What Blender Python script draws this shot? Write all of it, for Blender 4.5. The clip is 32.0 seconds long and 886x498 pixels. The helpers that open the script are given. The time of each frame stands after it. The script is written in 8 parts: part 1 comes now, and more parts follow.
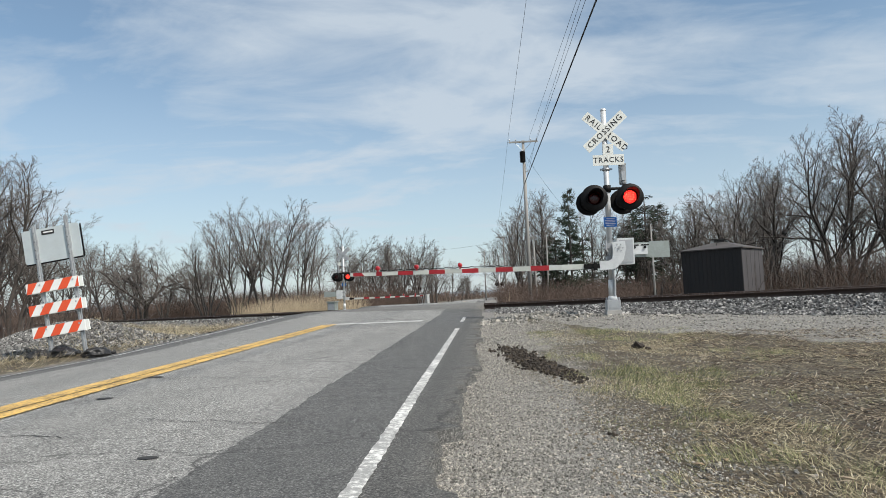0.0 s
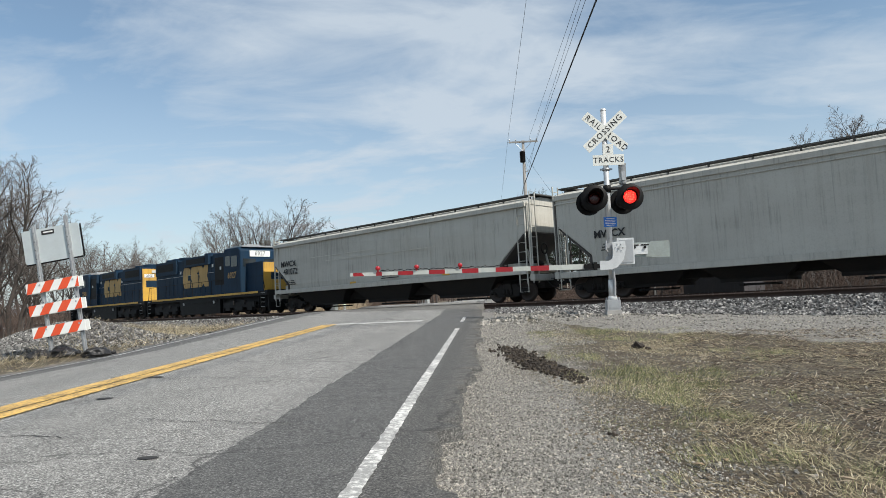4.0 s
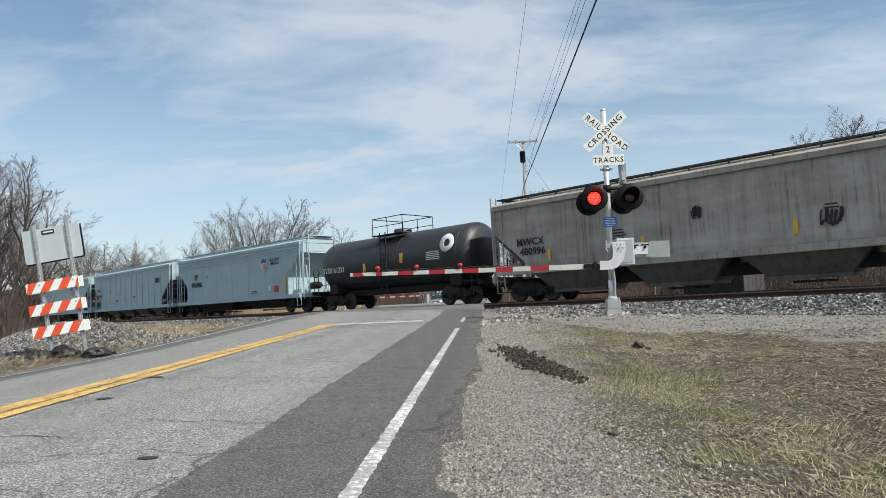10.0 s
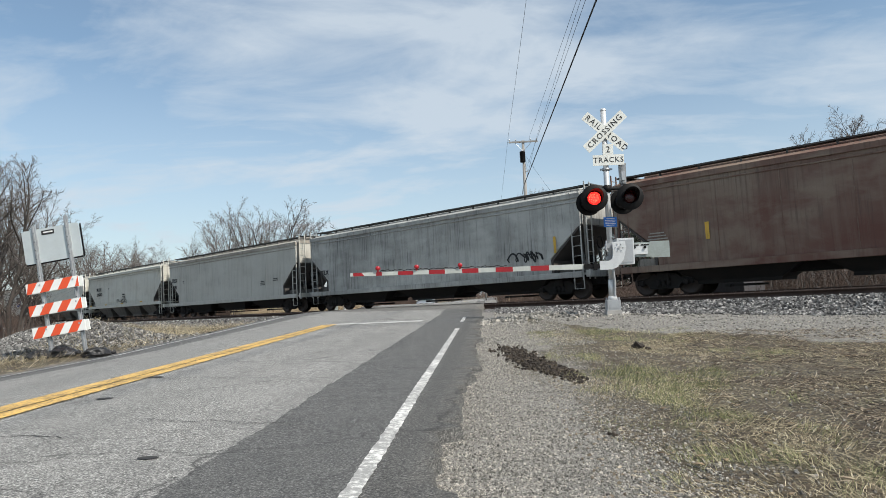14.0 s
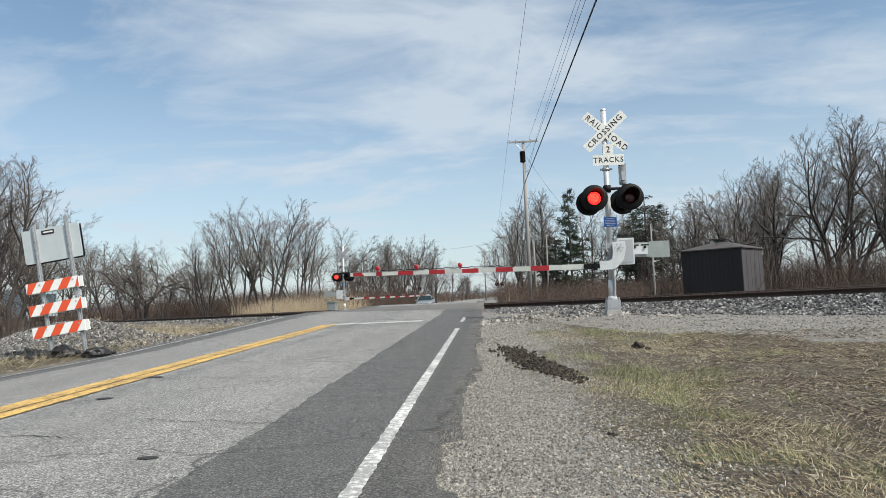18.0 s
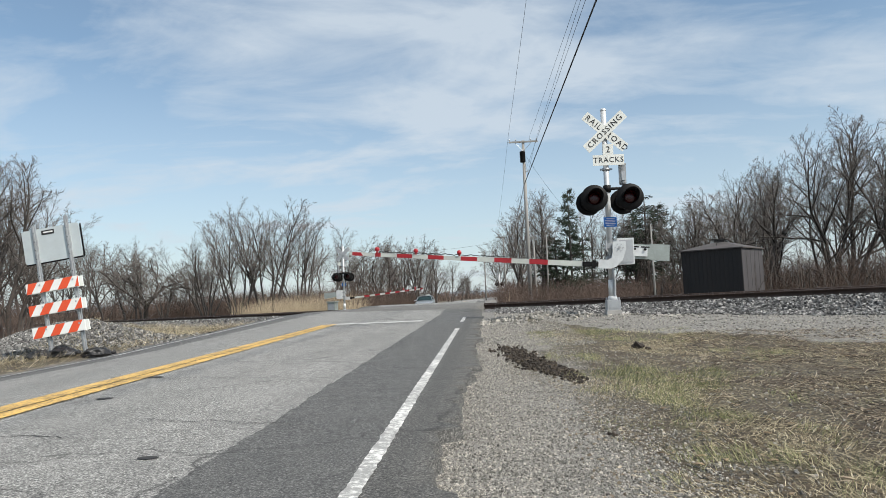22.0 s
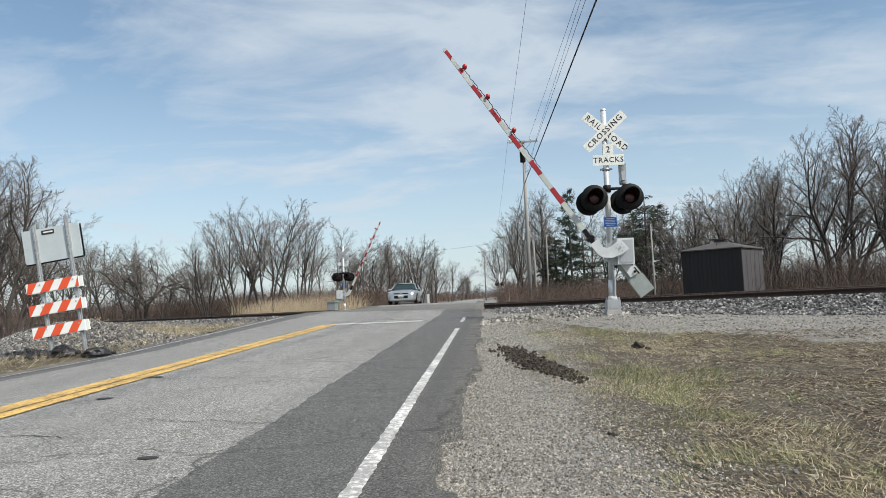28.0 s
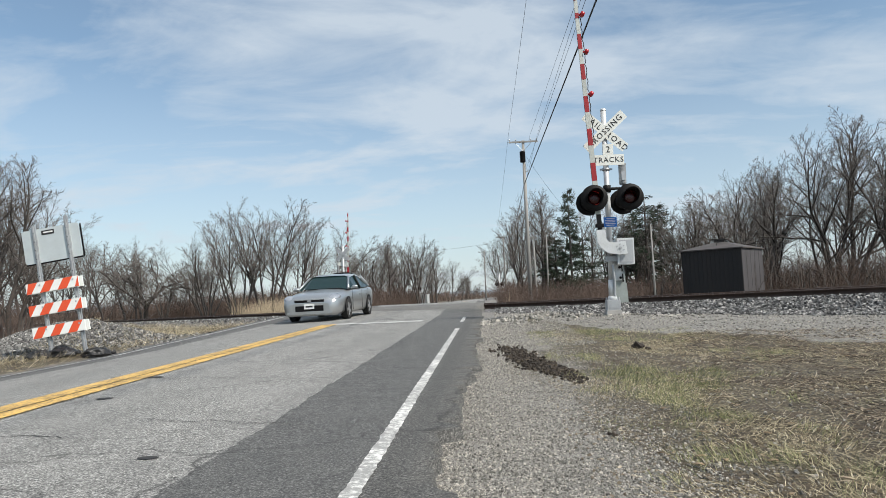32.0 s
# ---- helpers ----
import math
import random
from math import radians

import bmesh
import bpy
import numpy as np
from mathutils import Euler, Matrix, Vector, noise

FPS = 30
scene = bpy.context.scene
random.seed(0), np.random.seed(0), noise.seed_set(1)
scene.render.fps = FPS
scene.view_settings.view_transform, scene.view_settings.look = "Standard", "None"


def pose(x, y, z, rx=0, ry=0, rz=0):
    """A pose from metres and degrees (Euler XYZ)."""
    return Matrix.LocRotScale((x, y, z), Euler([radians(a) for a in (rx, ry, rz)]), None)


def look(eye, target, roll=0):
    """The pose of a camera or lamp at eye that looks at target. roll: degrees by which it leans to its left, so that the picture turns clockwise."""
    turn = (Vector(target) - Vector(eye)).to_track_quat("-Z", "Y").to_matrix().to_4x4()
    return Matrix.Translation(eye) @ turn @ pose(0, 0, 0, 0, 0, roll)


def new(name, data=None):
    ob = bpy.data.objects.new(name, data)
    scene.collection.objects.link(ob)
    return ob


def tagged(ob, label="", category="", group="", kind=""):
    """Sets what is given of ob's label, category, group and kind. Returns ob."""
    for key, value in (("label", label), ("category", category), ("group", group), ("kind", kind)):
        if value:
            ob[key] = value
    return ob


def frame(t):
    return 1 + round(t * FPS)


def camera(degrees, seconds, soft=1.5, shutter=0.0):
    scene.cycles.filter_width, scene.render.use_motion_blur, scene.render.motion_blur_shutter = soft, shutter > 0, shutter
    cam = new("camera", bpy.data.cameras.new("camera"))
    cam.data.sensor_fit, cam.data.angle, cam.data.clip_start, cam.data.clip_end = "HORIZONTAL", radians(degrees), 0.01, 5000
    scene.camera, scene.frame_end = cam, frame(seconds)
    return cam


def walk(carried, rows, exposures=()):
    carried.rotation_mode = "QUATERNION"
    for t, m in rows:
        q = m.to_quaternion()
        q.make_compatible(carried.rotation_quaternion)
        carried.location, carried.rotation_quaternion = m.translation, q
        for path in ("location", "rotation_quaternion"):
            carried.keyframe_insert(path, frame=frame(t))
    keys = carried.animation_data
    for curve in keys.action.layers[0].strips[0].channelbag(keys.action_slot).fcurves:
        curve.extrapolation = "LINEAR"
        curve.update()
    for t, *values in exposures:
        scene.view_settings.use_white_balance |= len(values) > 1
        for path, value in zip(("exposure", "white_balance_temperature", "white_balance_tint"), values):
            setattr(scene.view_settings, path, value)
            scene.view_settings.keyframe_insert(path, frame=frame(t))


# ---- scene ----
cam = camera(68.56, 32.0, 0.7)
EYE = (0.0, 0.0, 0.9)
CAM_POSE = Matrix.Translation(EYE) @ pose(0, 0, 0, 90 + 4.15, 0, 0) @ pose(0, 0, 0, 0, 0, -2.5)
walk(cam, [(0.0, CAM_POSE), (32.0, CAM_POSE)], [(0.0, 0.30), (3.0, 0.31), (8.0, 0.36), (14.0, 0.36), (17.0, 0.37), (32.0, 0.37)])

# ---- world, sun, exposure ----
SUN_AZ = radians(130)      # clockwise from +Y
SUN_EL = radians(46)
world = bpy.data.worlds.new("sky")
scene.world = world
world.use_nodes = True


def build_world():
    nt = world.node_tree
    nt.nodes.clear()
    N = nt.nodes.new
    L = nt.links.new
    out = N("ShaderNodeOutputWorld")
    bg = N("ShaderNodeBackground")
    bg.inputs["Strength"].default_value = 0.104
    sky = N("ShaderNodeTexSky")
    sky.sky_type = "NISHITA"
    sky.sun_disc = False
    sky.sun_elevation = SUN_EL
    sky.sun_rotation = SUN_AZ
    sky.air_density = 1.0
    sky.dust_density = 0.6
    sky.ozone_density = 2.0
    co = N("ShaderNodeTexCoord")
    sep = N("ShaderNodeSeparateXYZ")
    L(co.outputs["Generated"], sep.inputs[0])
    zc = N("ShaderNodeMath"); zc.operation = "MAXIMUM"; zc.inputs[1].default_value = 0.0
    L(sep.outputs["Z"], zc.inputs[0])
    za = N("ShaderNodeMath"); za.operation = "ADD"; za.inputs[1].default_value = 0.16
    L(zc.outputs[0], za.inputs[0])
    dx = N("ShaderNodeMath"); dx.operation = "DIVIDE"
    dy = N("ShaderNodeMath"); dy.operation = "DIVIDE"
    L(sep.outputs["X"], dx.inputs[0]); L(za.outputs[0], dx.inputs[1])
    L(sep.outputs["Y"], dy.inputs[0]); L(za.outputs[0], dy.inputs[1])
    cmb = N("ShaderNodeCombineXYZ")
    L(dx.outputs[0], cmb.inputs[0]); L(dy.outputs[0], cmb.inputs[1])
    mp = N("ShaderNodeMapping")
    mp.inputs["Rotation"].default_value = (0, 0, radians(61.3))
    mp.inputs["Scale"].default_value = (0.75, 1.5, 1)
    mp.inputs["Location"].default_value = (7.176, 3.208, 0)
    L(cmb.outputs[0], mp.inputs[0])
    n1 = N("ShaderNodeTexNoise")
    n1.inputs["Scale"].default_value = 1.15
    n1.inputs["Detail"].default_value = 9
    n1.inputs["Roughness"].default_value = 0.56
    n1.inputs["Distortion"].default_value = 0.55
    L(mp.outputs[0], n1.inputs["Vector"])
    cr = N("ShaderNodeValToRGB")
    cr.color_ramp.elements[0].position = 0.37
    cr.color_ramp.elements[0].color = (0.12, 0.12, 0.12, 1)
    cr.color_ramp.elements[1].position = 0.64
    cr.color_ramp.elements[1].color = (0.84, 0.84, 0.84, 1)
    # combed wisps laid over the broad banks
    mw = N("ShaderNodeMapping")
    mw.inputs["Rotation"].default_value = (0, 0, radians(52))
    mw.inputs["Scale"].default_value = (1.5, 2.6, 1)
    mw.inputs["Location"].default_value = (0.4, 2.1, 0)
    L(cmb.outputs[0], mw.inputs[0])
    n2 = N("ShaderNodeTexNoise")
    n2.inputs["Scale"].default_value = 1.5
    n2.inputs["Detail"].default_value = 10
    n2.inputs["Roughness"].default_value = 0.62
    n2.inputs["Distortion"].default_value = 0.9
    L(mw.outputs[0], n2.inputs["Vector"])
    nw = N("ShaderNodeMath"); nw.operation = "MULTIPLY_ADD"
    nw.inputs[1].default_value = 0.34
    nw.inputs[2].default_value = -0.17
    L(n2.outputs["Fac"], nw.inputs[0])
    na = N("ShaderNodeMath"); na.operation = "ADD"
    L(n1.outputs["Fac"], na.inputs[0]); L(nw.outputs[0], na.inputs[1])
    L(na.outputs[0], cr.inputs[0])
    # thin veil, thicker towards the horizon
    hz = N("ShaderNodeMapRange")
    hz.inputs["From Min"].default_value = 0.0
    hz.inputs["From Max"].default_value = 0.42
    hz.inputs["To Min"].default_value = 0.75
    hz.inputs["To Max"].default_value = 0.0
    L(zc.outputs[0], hz.inputs[0])
    mx = N("ShaderNodeMath"); mx.operation = "MAXIMUM"
    L(cr.outputs[0], mx.inputs[0]); L(hz.outputs[0], mx.inputs[1])
    mix = N("ShaderNodeMixRGB")
    mix.inputs[2].default_value = (4.8, 5.4, 6.0, 1)
    L(mx.outputs[0], mix.inputs[0])
    tint = N("ShaderNodeMixRGB")
    tint.blend_type = "MULTIPLY"
    tint.inputs[0].default_value = 1.0
    tint.inputs[2].default_value = (0.92, 1.035, 1.0, 1)
    L(sky.outputs[0], tint.inputs[1])
    L(tint.outputs[0], mix.inputs[1])
    L(mix.outputs[0], bg.inputs["Color"])
    L(bg.outputs[0], out.inputs[0])


build_world()
sun = new("sun", bpy.data.lights.new("sun", "SUN"))
sun.data.energy = 4.4
sun.data.angle = radians(1.2)
sun.data.color = (1.0, 0.95, 0.87)
SUN_DIR = Vector((math.sin(SUN_AZ) * math.cos(SUN_EL), math.cos(SUN_AZ) * math.cos(SUN_EL), math.sin(SUN_EL)))
sun.matrix_world = look((0, 0, 60), Vector((0, 0, 60)) - SUN_DIR)


# ---- materials ----
def node_mat(name, rough=0.7, metal=0.0):
    m = bpy.data.materials.new(name)
    m.use_nodes = True
    nt = m.node_tree
    b = nt.nodes["Principled BSDF"]
    b.inputs["Roughness"].default_value = rough
    b.inputs["Metallic"].default_value = metal
    return m, nt, b


def noise_node(nt, vec, scale, detail=4, rough=0.55, dist=0.0):
    n = nt.nodes.new("ShaderNodeTexNoise")
    n.inputs["Scale"].default_value = scale
    n.inputs["Detail"].default_value = detail
    n.inputs["Roughness"].default_value = rough
    n.inputs["Distortion"].default_value = dist
    nt.links.new(vec, n.inputs["Vector"])
    return n.outputs["Fac"]


def ramp(nt, fac, stops):
    r = nt.nodes.new("ShaderNodeValToRGB")
    e = r.color_ramp.elements
    while len(e) < len(stops):
        e.new(0.5)
    for el, (p, c) in zip(e, stops):
        el.position = p
        el.color = (*c, 1) if len(c) == 3 else c
    nt.links.new(fac, r.inputs[0])
    return r.outputs[0]


def mixc(nt, fac, a, b, mode="MIX"):
    m = nt.nodes.new("ShaderNodeMixRGB")
    m.blend_type = mode
    for sock, v in ((0, fac), (1, a), (2, b)):
        if hasattr(v, "links"):
            nt.links.new(v, m.inputs[sock])
        elif sock == 0:
            m.inputs[0].default_value = v
        else:
            m.inputs[sock].default_value = (*v, 1)
    return m.outputs[0]


def maths(nt, op, a, b=None, clamp=False):
    m = nt.nodes.new("ShaderNodeMath")
    m.operation = op
    m.use_clamp = clamp
    for i, v in enumerate((a, b)):
        if v is None:
            continue
        if hasattr(v, "links"):
            nt.links.new(v, m.inputs[i])
        else:
            m.inputs[i].default_value = v
    return m.outputs[0]


def bump(nt, b, height, strength=0.3, dist=0.02):
    n = nt.nodes.new("ShaderNodeBump")
    n.inputs["Strength"].default_value = strength
    n.inputs["Distance"].default_value = dist
    nt.links.new(height, n.inputs["Height"])
    nt.links.new(n.outputs[0], b.inputs["Normal"])


def obj_co(nt, scale=(1, 1, 1)):
    t = nt.nodes.new("ShaderNodeTexCoord")
    if scale == (1, 1, 1):
        return t.outputs["Object"]
    m = nt.nodes.new("ShaderNodeMapping")
    m.inputs["Scale"].default_value = scale
    nt.links.new(t.outputs["Object"], m.inputs[0])
    return m.outputs[0]


def weathered(name, col, dirt=None, rough=0.6, metal=0.0, big=1.3, fine=30.0, amount=0.5, bumps=0.15, streak=False, vary=0.0):
    """Paint, metal, wood or rubber with stains at two scales and a fine relief."""
    m, nt, b = node_mat(name, rough, metal)
    dirt = dirt or tuple(c * 0.55 for c in col)
    co = obj_co(nt, (1, 1, 0.12) if streak else (1, 1, 1))
    f1 = noise_node(nt, co, big, 5, 0.6)
    f2 = noise_node(nt, obj_co(nt), fine, 3, 0.6)
    k = maths(nt, "MULTIPLY_ADD", f1, 0.75)
    k.node.inputs[2].default_value = 0.0
    k2 = maths(nt, "MULTIPLY", f2, 0.25)
    k = maths(nt, "ADD", k, k2)
    fac = ramp(nt, k, [(0.40, (0, 0, 0)), (0.72, (amount, amount, amount))])
    c = mixc(nt, fac, col, dirt)
    if vary:
        oi = nt.nodes.new("ShaderNodeObjectInfo")
        v = maths(nt, "MULTIPLY", oi.outputs["Random"], vary)
        c = mixc(nt, v, c, dirt)
    nt.links.new(c, b.inputs["Base Color"])
    rr = maths(nt, "MULTIPLY_ADD", f1, 0.25)
    rr.node.inputs[2].default_value = rough - 0.1
    nt.links.new(rr, b.inputs["Roughness"])
    if bumps:
        bump(nt, b, f2, bumps, 0.01)
    return m


def glow(name, col, strength):
    m, nt, b = node_mat(name, 0.35)
    b.inputs["Base Color"].default_value = (*col, 1)
    b.inputs["Emission Color"].default_value = (*col, 1)
    b.inputs["Emission Strength"].default_value = strength
    return m


def led_lens(name, strength):
    """Red lens with a cluster of bright points behind it."""
    m, nt, b = node_mat(name, 0.3)
    v = nt.nodes.new("ShaderNodeTexVoronoi")
    v.inputs["Scale"].default_value = 26
    v.inputs["Randomness"].default_value = 0.55
    nt.links.new(obj_co(nt), v.inputs["Vector"])
    c = ramp(nt, v.outputs["Distance"], [(0.0, (1.0, 0.20, 0.09)), (0.3, (0.95, 0.05, 0.03)), (0.6, (0.50, 0.008, 0.008))])
    nt.links.new(c, b.inputs["Emission Color"])
    b.inputs["Base Color"].default_value = (0.25, 0.01, 0.01, 1)
    b.inputs["Emission Strength"].default_value = strength
    return m


# ---- mesh helpers ----
def fbm(x, y, seed=0, octaves=4):
    """Smooth value noise on arrays, 0 to 1."""
    x = np.asarray(x, float)
    y = np.asarray(y, float)
    total = np.zeros(np.broadcast(x, y).shape)
    amp, norm = 1.0, 0.0

    def h(i, j, k):
        v = np.sin(i * 127.1 + j * 311.7 + (k + seed) * 74.7) * 43758.5453
        return v - np.floor(v)
    for k in range(octaves):
        xi, yi = np.floor(x), np.floor(y)
        fx, fy = x - xi, y - yi
        fx, fy = fx * fx * (3 - 2 * fx), fy * fy * (3 - 2 * fy)
        v = (h(xi, yi, k) * (1 - fx) + h(xi + 1, yi, k) * fx) * (1 - fy) + (h(xi, yi + 1, k) * (1 - fx) + h(xi + 1, yi + 1, k) * fx) * fy
        total += amp * v
        norm += amp
        amp *= 0.5
        x, y = x * 2.03, y * 2.03
    return total / norm


def smooth(a, b, x):
    t = np.clip((x - a) / (b - a), 0, 1)
    return t * t * (3 - 2 * t)


def thing(name, m=None, label="", category="", group="", kind=""):
    ob = new(name)
    ob.empty_display_size = 0.2
    if m is not None:
        ob.matrix_world = m
    return tagged(ob, label, category, group, kind)


def put(name, me, material, parent=None, label="", m=None):
    if material is not None and not me.materials:
        me.materials.append(material)
    ob = new(name, me)
    if parent is not None:
        ob.parent = parent
    if m is not None:
        ob.matrix_basis = m
    if label:
        ob["label"] = label
    return ob


def finish(bm, name, bevel=0.0, shade=False):
    if bevel:
        bmesh.ops.bevel(bm, geom=[e for e in bm.edges if len(e.link_faces) == 2 and e.calc_face_angle(0) > 0.6], offset=bevel, segments=1, affect="EDGES", clamp_overlap=True)
    me = bpy.data.meshes.new(name)
    bm.to_mesh(me)
    bm.free()
    if shade:
        for p in me.polygons:
            p.use_smooth = True
    return me


def part(name, bm, material, parent, label="", m=None, bevel=0.0, shade=False):
    return put(name, finish(bm, name, bevel, shade), material, parent, label, m)


def box(bm, x0, y0, z0, x1, y1, z1, m=None):
    vs = [bm.verts.new((x, y, z)) for z in (z0, z1) for y in (y0, y1) for x in (x0, x1)]
    for f in ((0, 2, 3, 1), (4, 5, 7, 6), (0, 1, 5, 4), (2, 6, 7, 3), (0, 4, 6, 2), (1, 3, 7, 5)):
        bm.faces.new([vs[i] for i in f])
    if m is not None:
        bmesh.ops.transform(bm, matrix=m, verts=vs)
    return vs


def tube(bm, p, q, r0, r1=None, n=10, caps=True):
    r1 = r0 if r1 is None else r1
    p, q = Vector(p), Vector(q)
    d = (q - p).normalized()
    s = d.cross(Vector((0, 0, 1)) if abs(d.z) < 0.9 else Vector((1, 0, 0))).normalized()
    t = d.cross(s)
    a = [bm.verts.new(p + (s * math.cos(2 * math.pi * i / n) + t * math.sin(2 * math.pi * i / n)) * r0) for i in range(n)]
    b = [bm.verts.new(q + (s * math.cos(2 * math.pi * i / n) + t * math.sin(2 * math.pi * i / n)) * r1) for i in range(n)]
    for i in range(n):
        f = bm.faces.new((a[i], b[i], b[(i + 1) % n], a[(i + 1) % n]))
        f.smooth = n > 6
    if caps:
        bm.faces.new(a)
        bm.faces.new(b[::-1])
    return a + b


def pipe(bm, pts, r, n=6):
    """One connected tube along a bent line."""
    pts = [Vector(p) for p in pts]
    rings = []
    for i, p in enumerate(pts):
        d = (pts[min(i + 1, len(pts) - 1)] - pts[max(i - 1, 0)]).normalized()
        s = d.cross(Vector((0, 0, 1)) if abs(d.z) < 0.9 else Vector((1, 0, 0))).normalized()
        t = d.cross(s)
        if rings:
            # keep the ring from twisting
            ref = rings[-1][0].co - pts[i - 1]
            ref = (ref - d * ref.dot(d))
            if ref.length > 1e-6:
                s = ref.normalized()
                t = d.cross(s)
        rings.append([bm.verts.new(p + (s * math.cos(2 * math.pi * k / n) + t * math.sin(2 * math.pi * k / n)) * r) for k in range(n)])
    for a, b in zip(rings, rings[1:]):
        for k in range(n):
            bm.faces.new((a[k], b[k], b[(k + 1) % n], a[(k + 1) % n]))
    bm.faces.new(rings[0])
    bm.faces.new(rings[-1][::-1])


def lathe(bm, profile, n=20, m=None):
    """Surface of revolution round y: profile of (radius, y)."""
    rings = []
    for r, y in profile:
        if r < 1e-6:
            rings.append([bm.verts.new((0, y, 0))])
        else:
            rings.append([bm.verts.new((r * math.cos(2 * math.pi * i / n), y, r * math.sin(2 * math.pi * i / n))) for i in range(n)])
    for a, b in zip(rings, rings[1:]):
        for i in range(n):
            j = (i + 1) % n
            if len(a) == 1 and len(b) == 1:
                continue
            if len(a) == 1:
                f = bm.faces.new((a[0], b[j], b[i]))
            elif len(b) == 1:
                f = bm.faces.new((a[i], a[j], b[0]))
            else:
                f = bm.faces.new((a[i], a[j], b[j], b[i]))
            f.smooth = True
    vs = [v for r in rings for v in r]
    if m is not None:
        bmesh.ops.transform(bm, matrix=m, verts=vs)
    return vs


def prism(bm, pts, y0, y1, m=None):
    """An outline of (x, z) pushed from y0 to y1."""
    a = [bm.verts.new((x, y0, z)) for x, z in pts]
    b = [bm.verts.new((x, y1, z)) for x, z in pts]
    n = len(pts)
    for i in range(n):
        bm.faces.new((a[i], a[(i + 1) % n], b[(i + 1) % n], b[i]))
    bm.faces.new(a[::-1])
    bm.faces.new(b)
    if m is not None:
        bmesh.ops.transform(bm, matrix=m, verts=a + b)
    return a + b


def sticks(P, Q, R0, R1, sides=3):
    """Many tapered sticks as one vertex and face array."""
    P, Q = np.asarray(P, float), np.asarray(Q, float)
    n = len(P)
    d = Q - P
    d /= np.linalg.norm(d, axis=1, keepdims=True) + 1e-9
    ref = np.where(np.abs(d[:, 2:3]) < 0.9, np.array([[0, 0, 1.0]]), np.array([[1.0, 0, 0]]))
    s = np.cross(d, ref)
    s /= np.linalg.norm(s, axis=1, keepdims=True) + 1e-9
    t = np.cross(d, s)
    ang = np.arange(sides) * 2 * np.pi / sides
    ring = np.cos(ang)[None, :, None] * s[:, None, :] + np.sin(ang)[None, :, None] * t[:, None, :]
    a = P[:, None, :] + ring * np.asarray(R0, float).reshape(-1, 1, 1)
    b = Q[:, None, :] + ring * np.asarray(R1, float).reshape(-1, 1, 1)
    V = np.concatenate([a, b], axis=1).reshape(-1, 3)
    i = np.arange(sides)
    j = (i + 1) % sides
    F = np.stack([i, j, j + sides, i + sides], axis=1)
    F = (F[None] + (np.arange(n) * 2 * sides)[:, None, None]).reshape(-1, 4)
    return V, F


def quick_mesh(name, V, F):
    V = np.ascontiguousarray(V, dtype=np.float32)
    F = np.ascontiguousarray(F, dtype=np.int32)
    k = F.shape[1]
    me = bpy.data.meshes.new(name)
    me.vertices.add(len(V))
    me.vertices.foreach_set("co", V.ravel())
    me.loops.add(F.size)
    me.loops.foreach_set("vertex_index", F.ravel())
    me.polygons.add(len(F))
    me.polygons.foreach_set("loop_start", np.arange(0, F.size, k, dtype=np.int32))
    me.polygons.foreach_set("loop_total", np.full(len(F), k, dtype=np.int32))
    me.update(calc_edges=True)
    return me


def letters(text, height, material, parent, m, label="", depth=0.006, bold=0.0, width=1.0, space=1.0):
    """Raised lettering in the built-in font, standing in the x-z plane and facing -y, as one mesh."""
    cu = bpy.data.curves.new("text", "FONT")
    cu.body = text
    cu.size = height / 0.72
    cu.align_x, cu.align_y = "CENTER", "CENTER"
    cu.extrude = depth / 2
    cu.offset = bold
    cu.resolution_u = 2
    cu.space_character = space
    tmp = bpy.data.objects.new("text", cu)
    me = bpy.data.meshes.new_from_object(tmp)
    bpy.data.objects.remove(tmp)
    bpy.data.curves.remove(cu)
    me.transform(pose(0, 0, 0, 90, 0, 0) @ Matrix.Diagonal((width, 1, 1, 1)))
    me.materials.clear()
    return put("lettering", me, material, parent, label, m)


# ---- the plan ----
PHI = 3.534                     # the road's heading, degrees clockwise from +Y
RU = np.array([math.sin(radians(PHI)), math.cos(radians(PHI))])
RA = np.array([math.cos(radians(PHI)), -math.sin(radians(PHI))])
ROAD_M = pose(0, 0, 0, 0, 0, -PHI)
TO = np.array([0.3138, 31.0666])           # on the near side of the passing train
TD = np.array([0.72959, -0.68388])         # along the track, towards the right
TN = np.array([-0.68388, -0.72959])        # across it, towards the viewer
T_Z, T_K = 0.4618, 0.01121                 # rail-top height and grade
Q_FAR, Q_NEAR = -1.6, 3.0                  # the two track centres


def rail_z(s):
    return T_Z + T_K * np.asarray(s, float)


def track_xy(s, q):
    return TO[0] + TD[0] * s + TN[0] * q, TO[1] + TD[1] * s + TN[1] * q


def to_track(x, y):
    return (x - TO[0]) * TD[0] + (y - TO[1]) * TD[1], (x - TO[0]) * TN[0] + (y - TO[1]) * TN[1]


def road_xy(a, w):
    return RA[0] * a + RU[0] * w, RA[1] * a + RU[1] * w


def road_bend(w):
    """How far the road swings to the right beyond the second crossing."""
    return 0.0012 * np.clip(np.asarray(w, float) - 105, 0, 500) ** 2


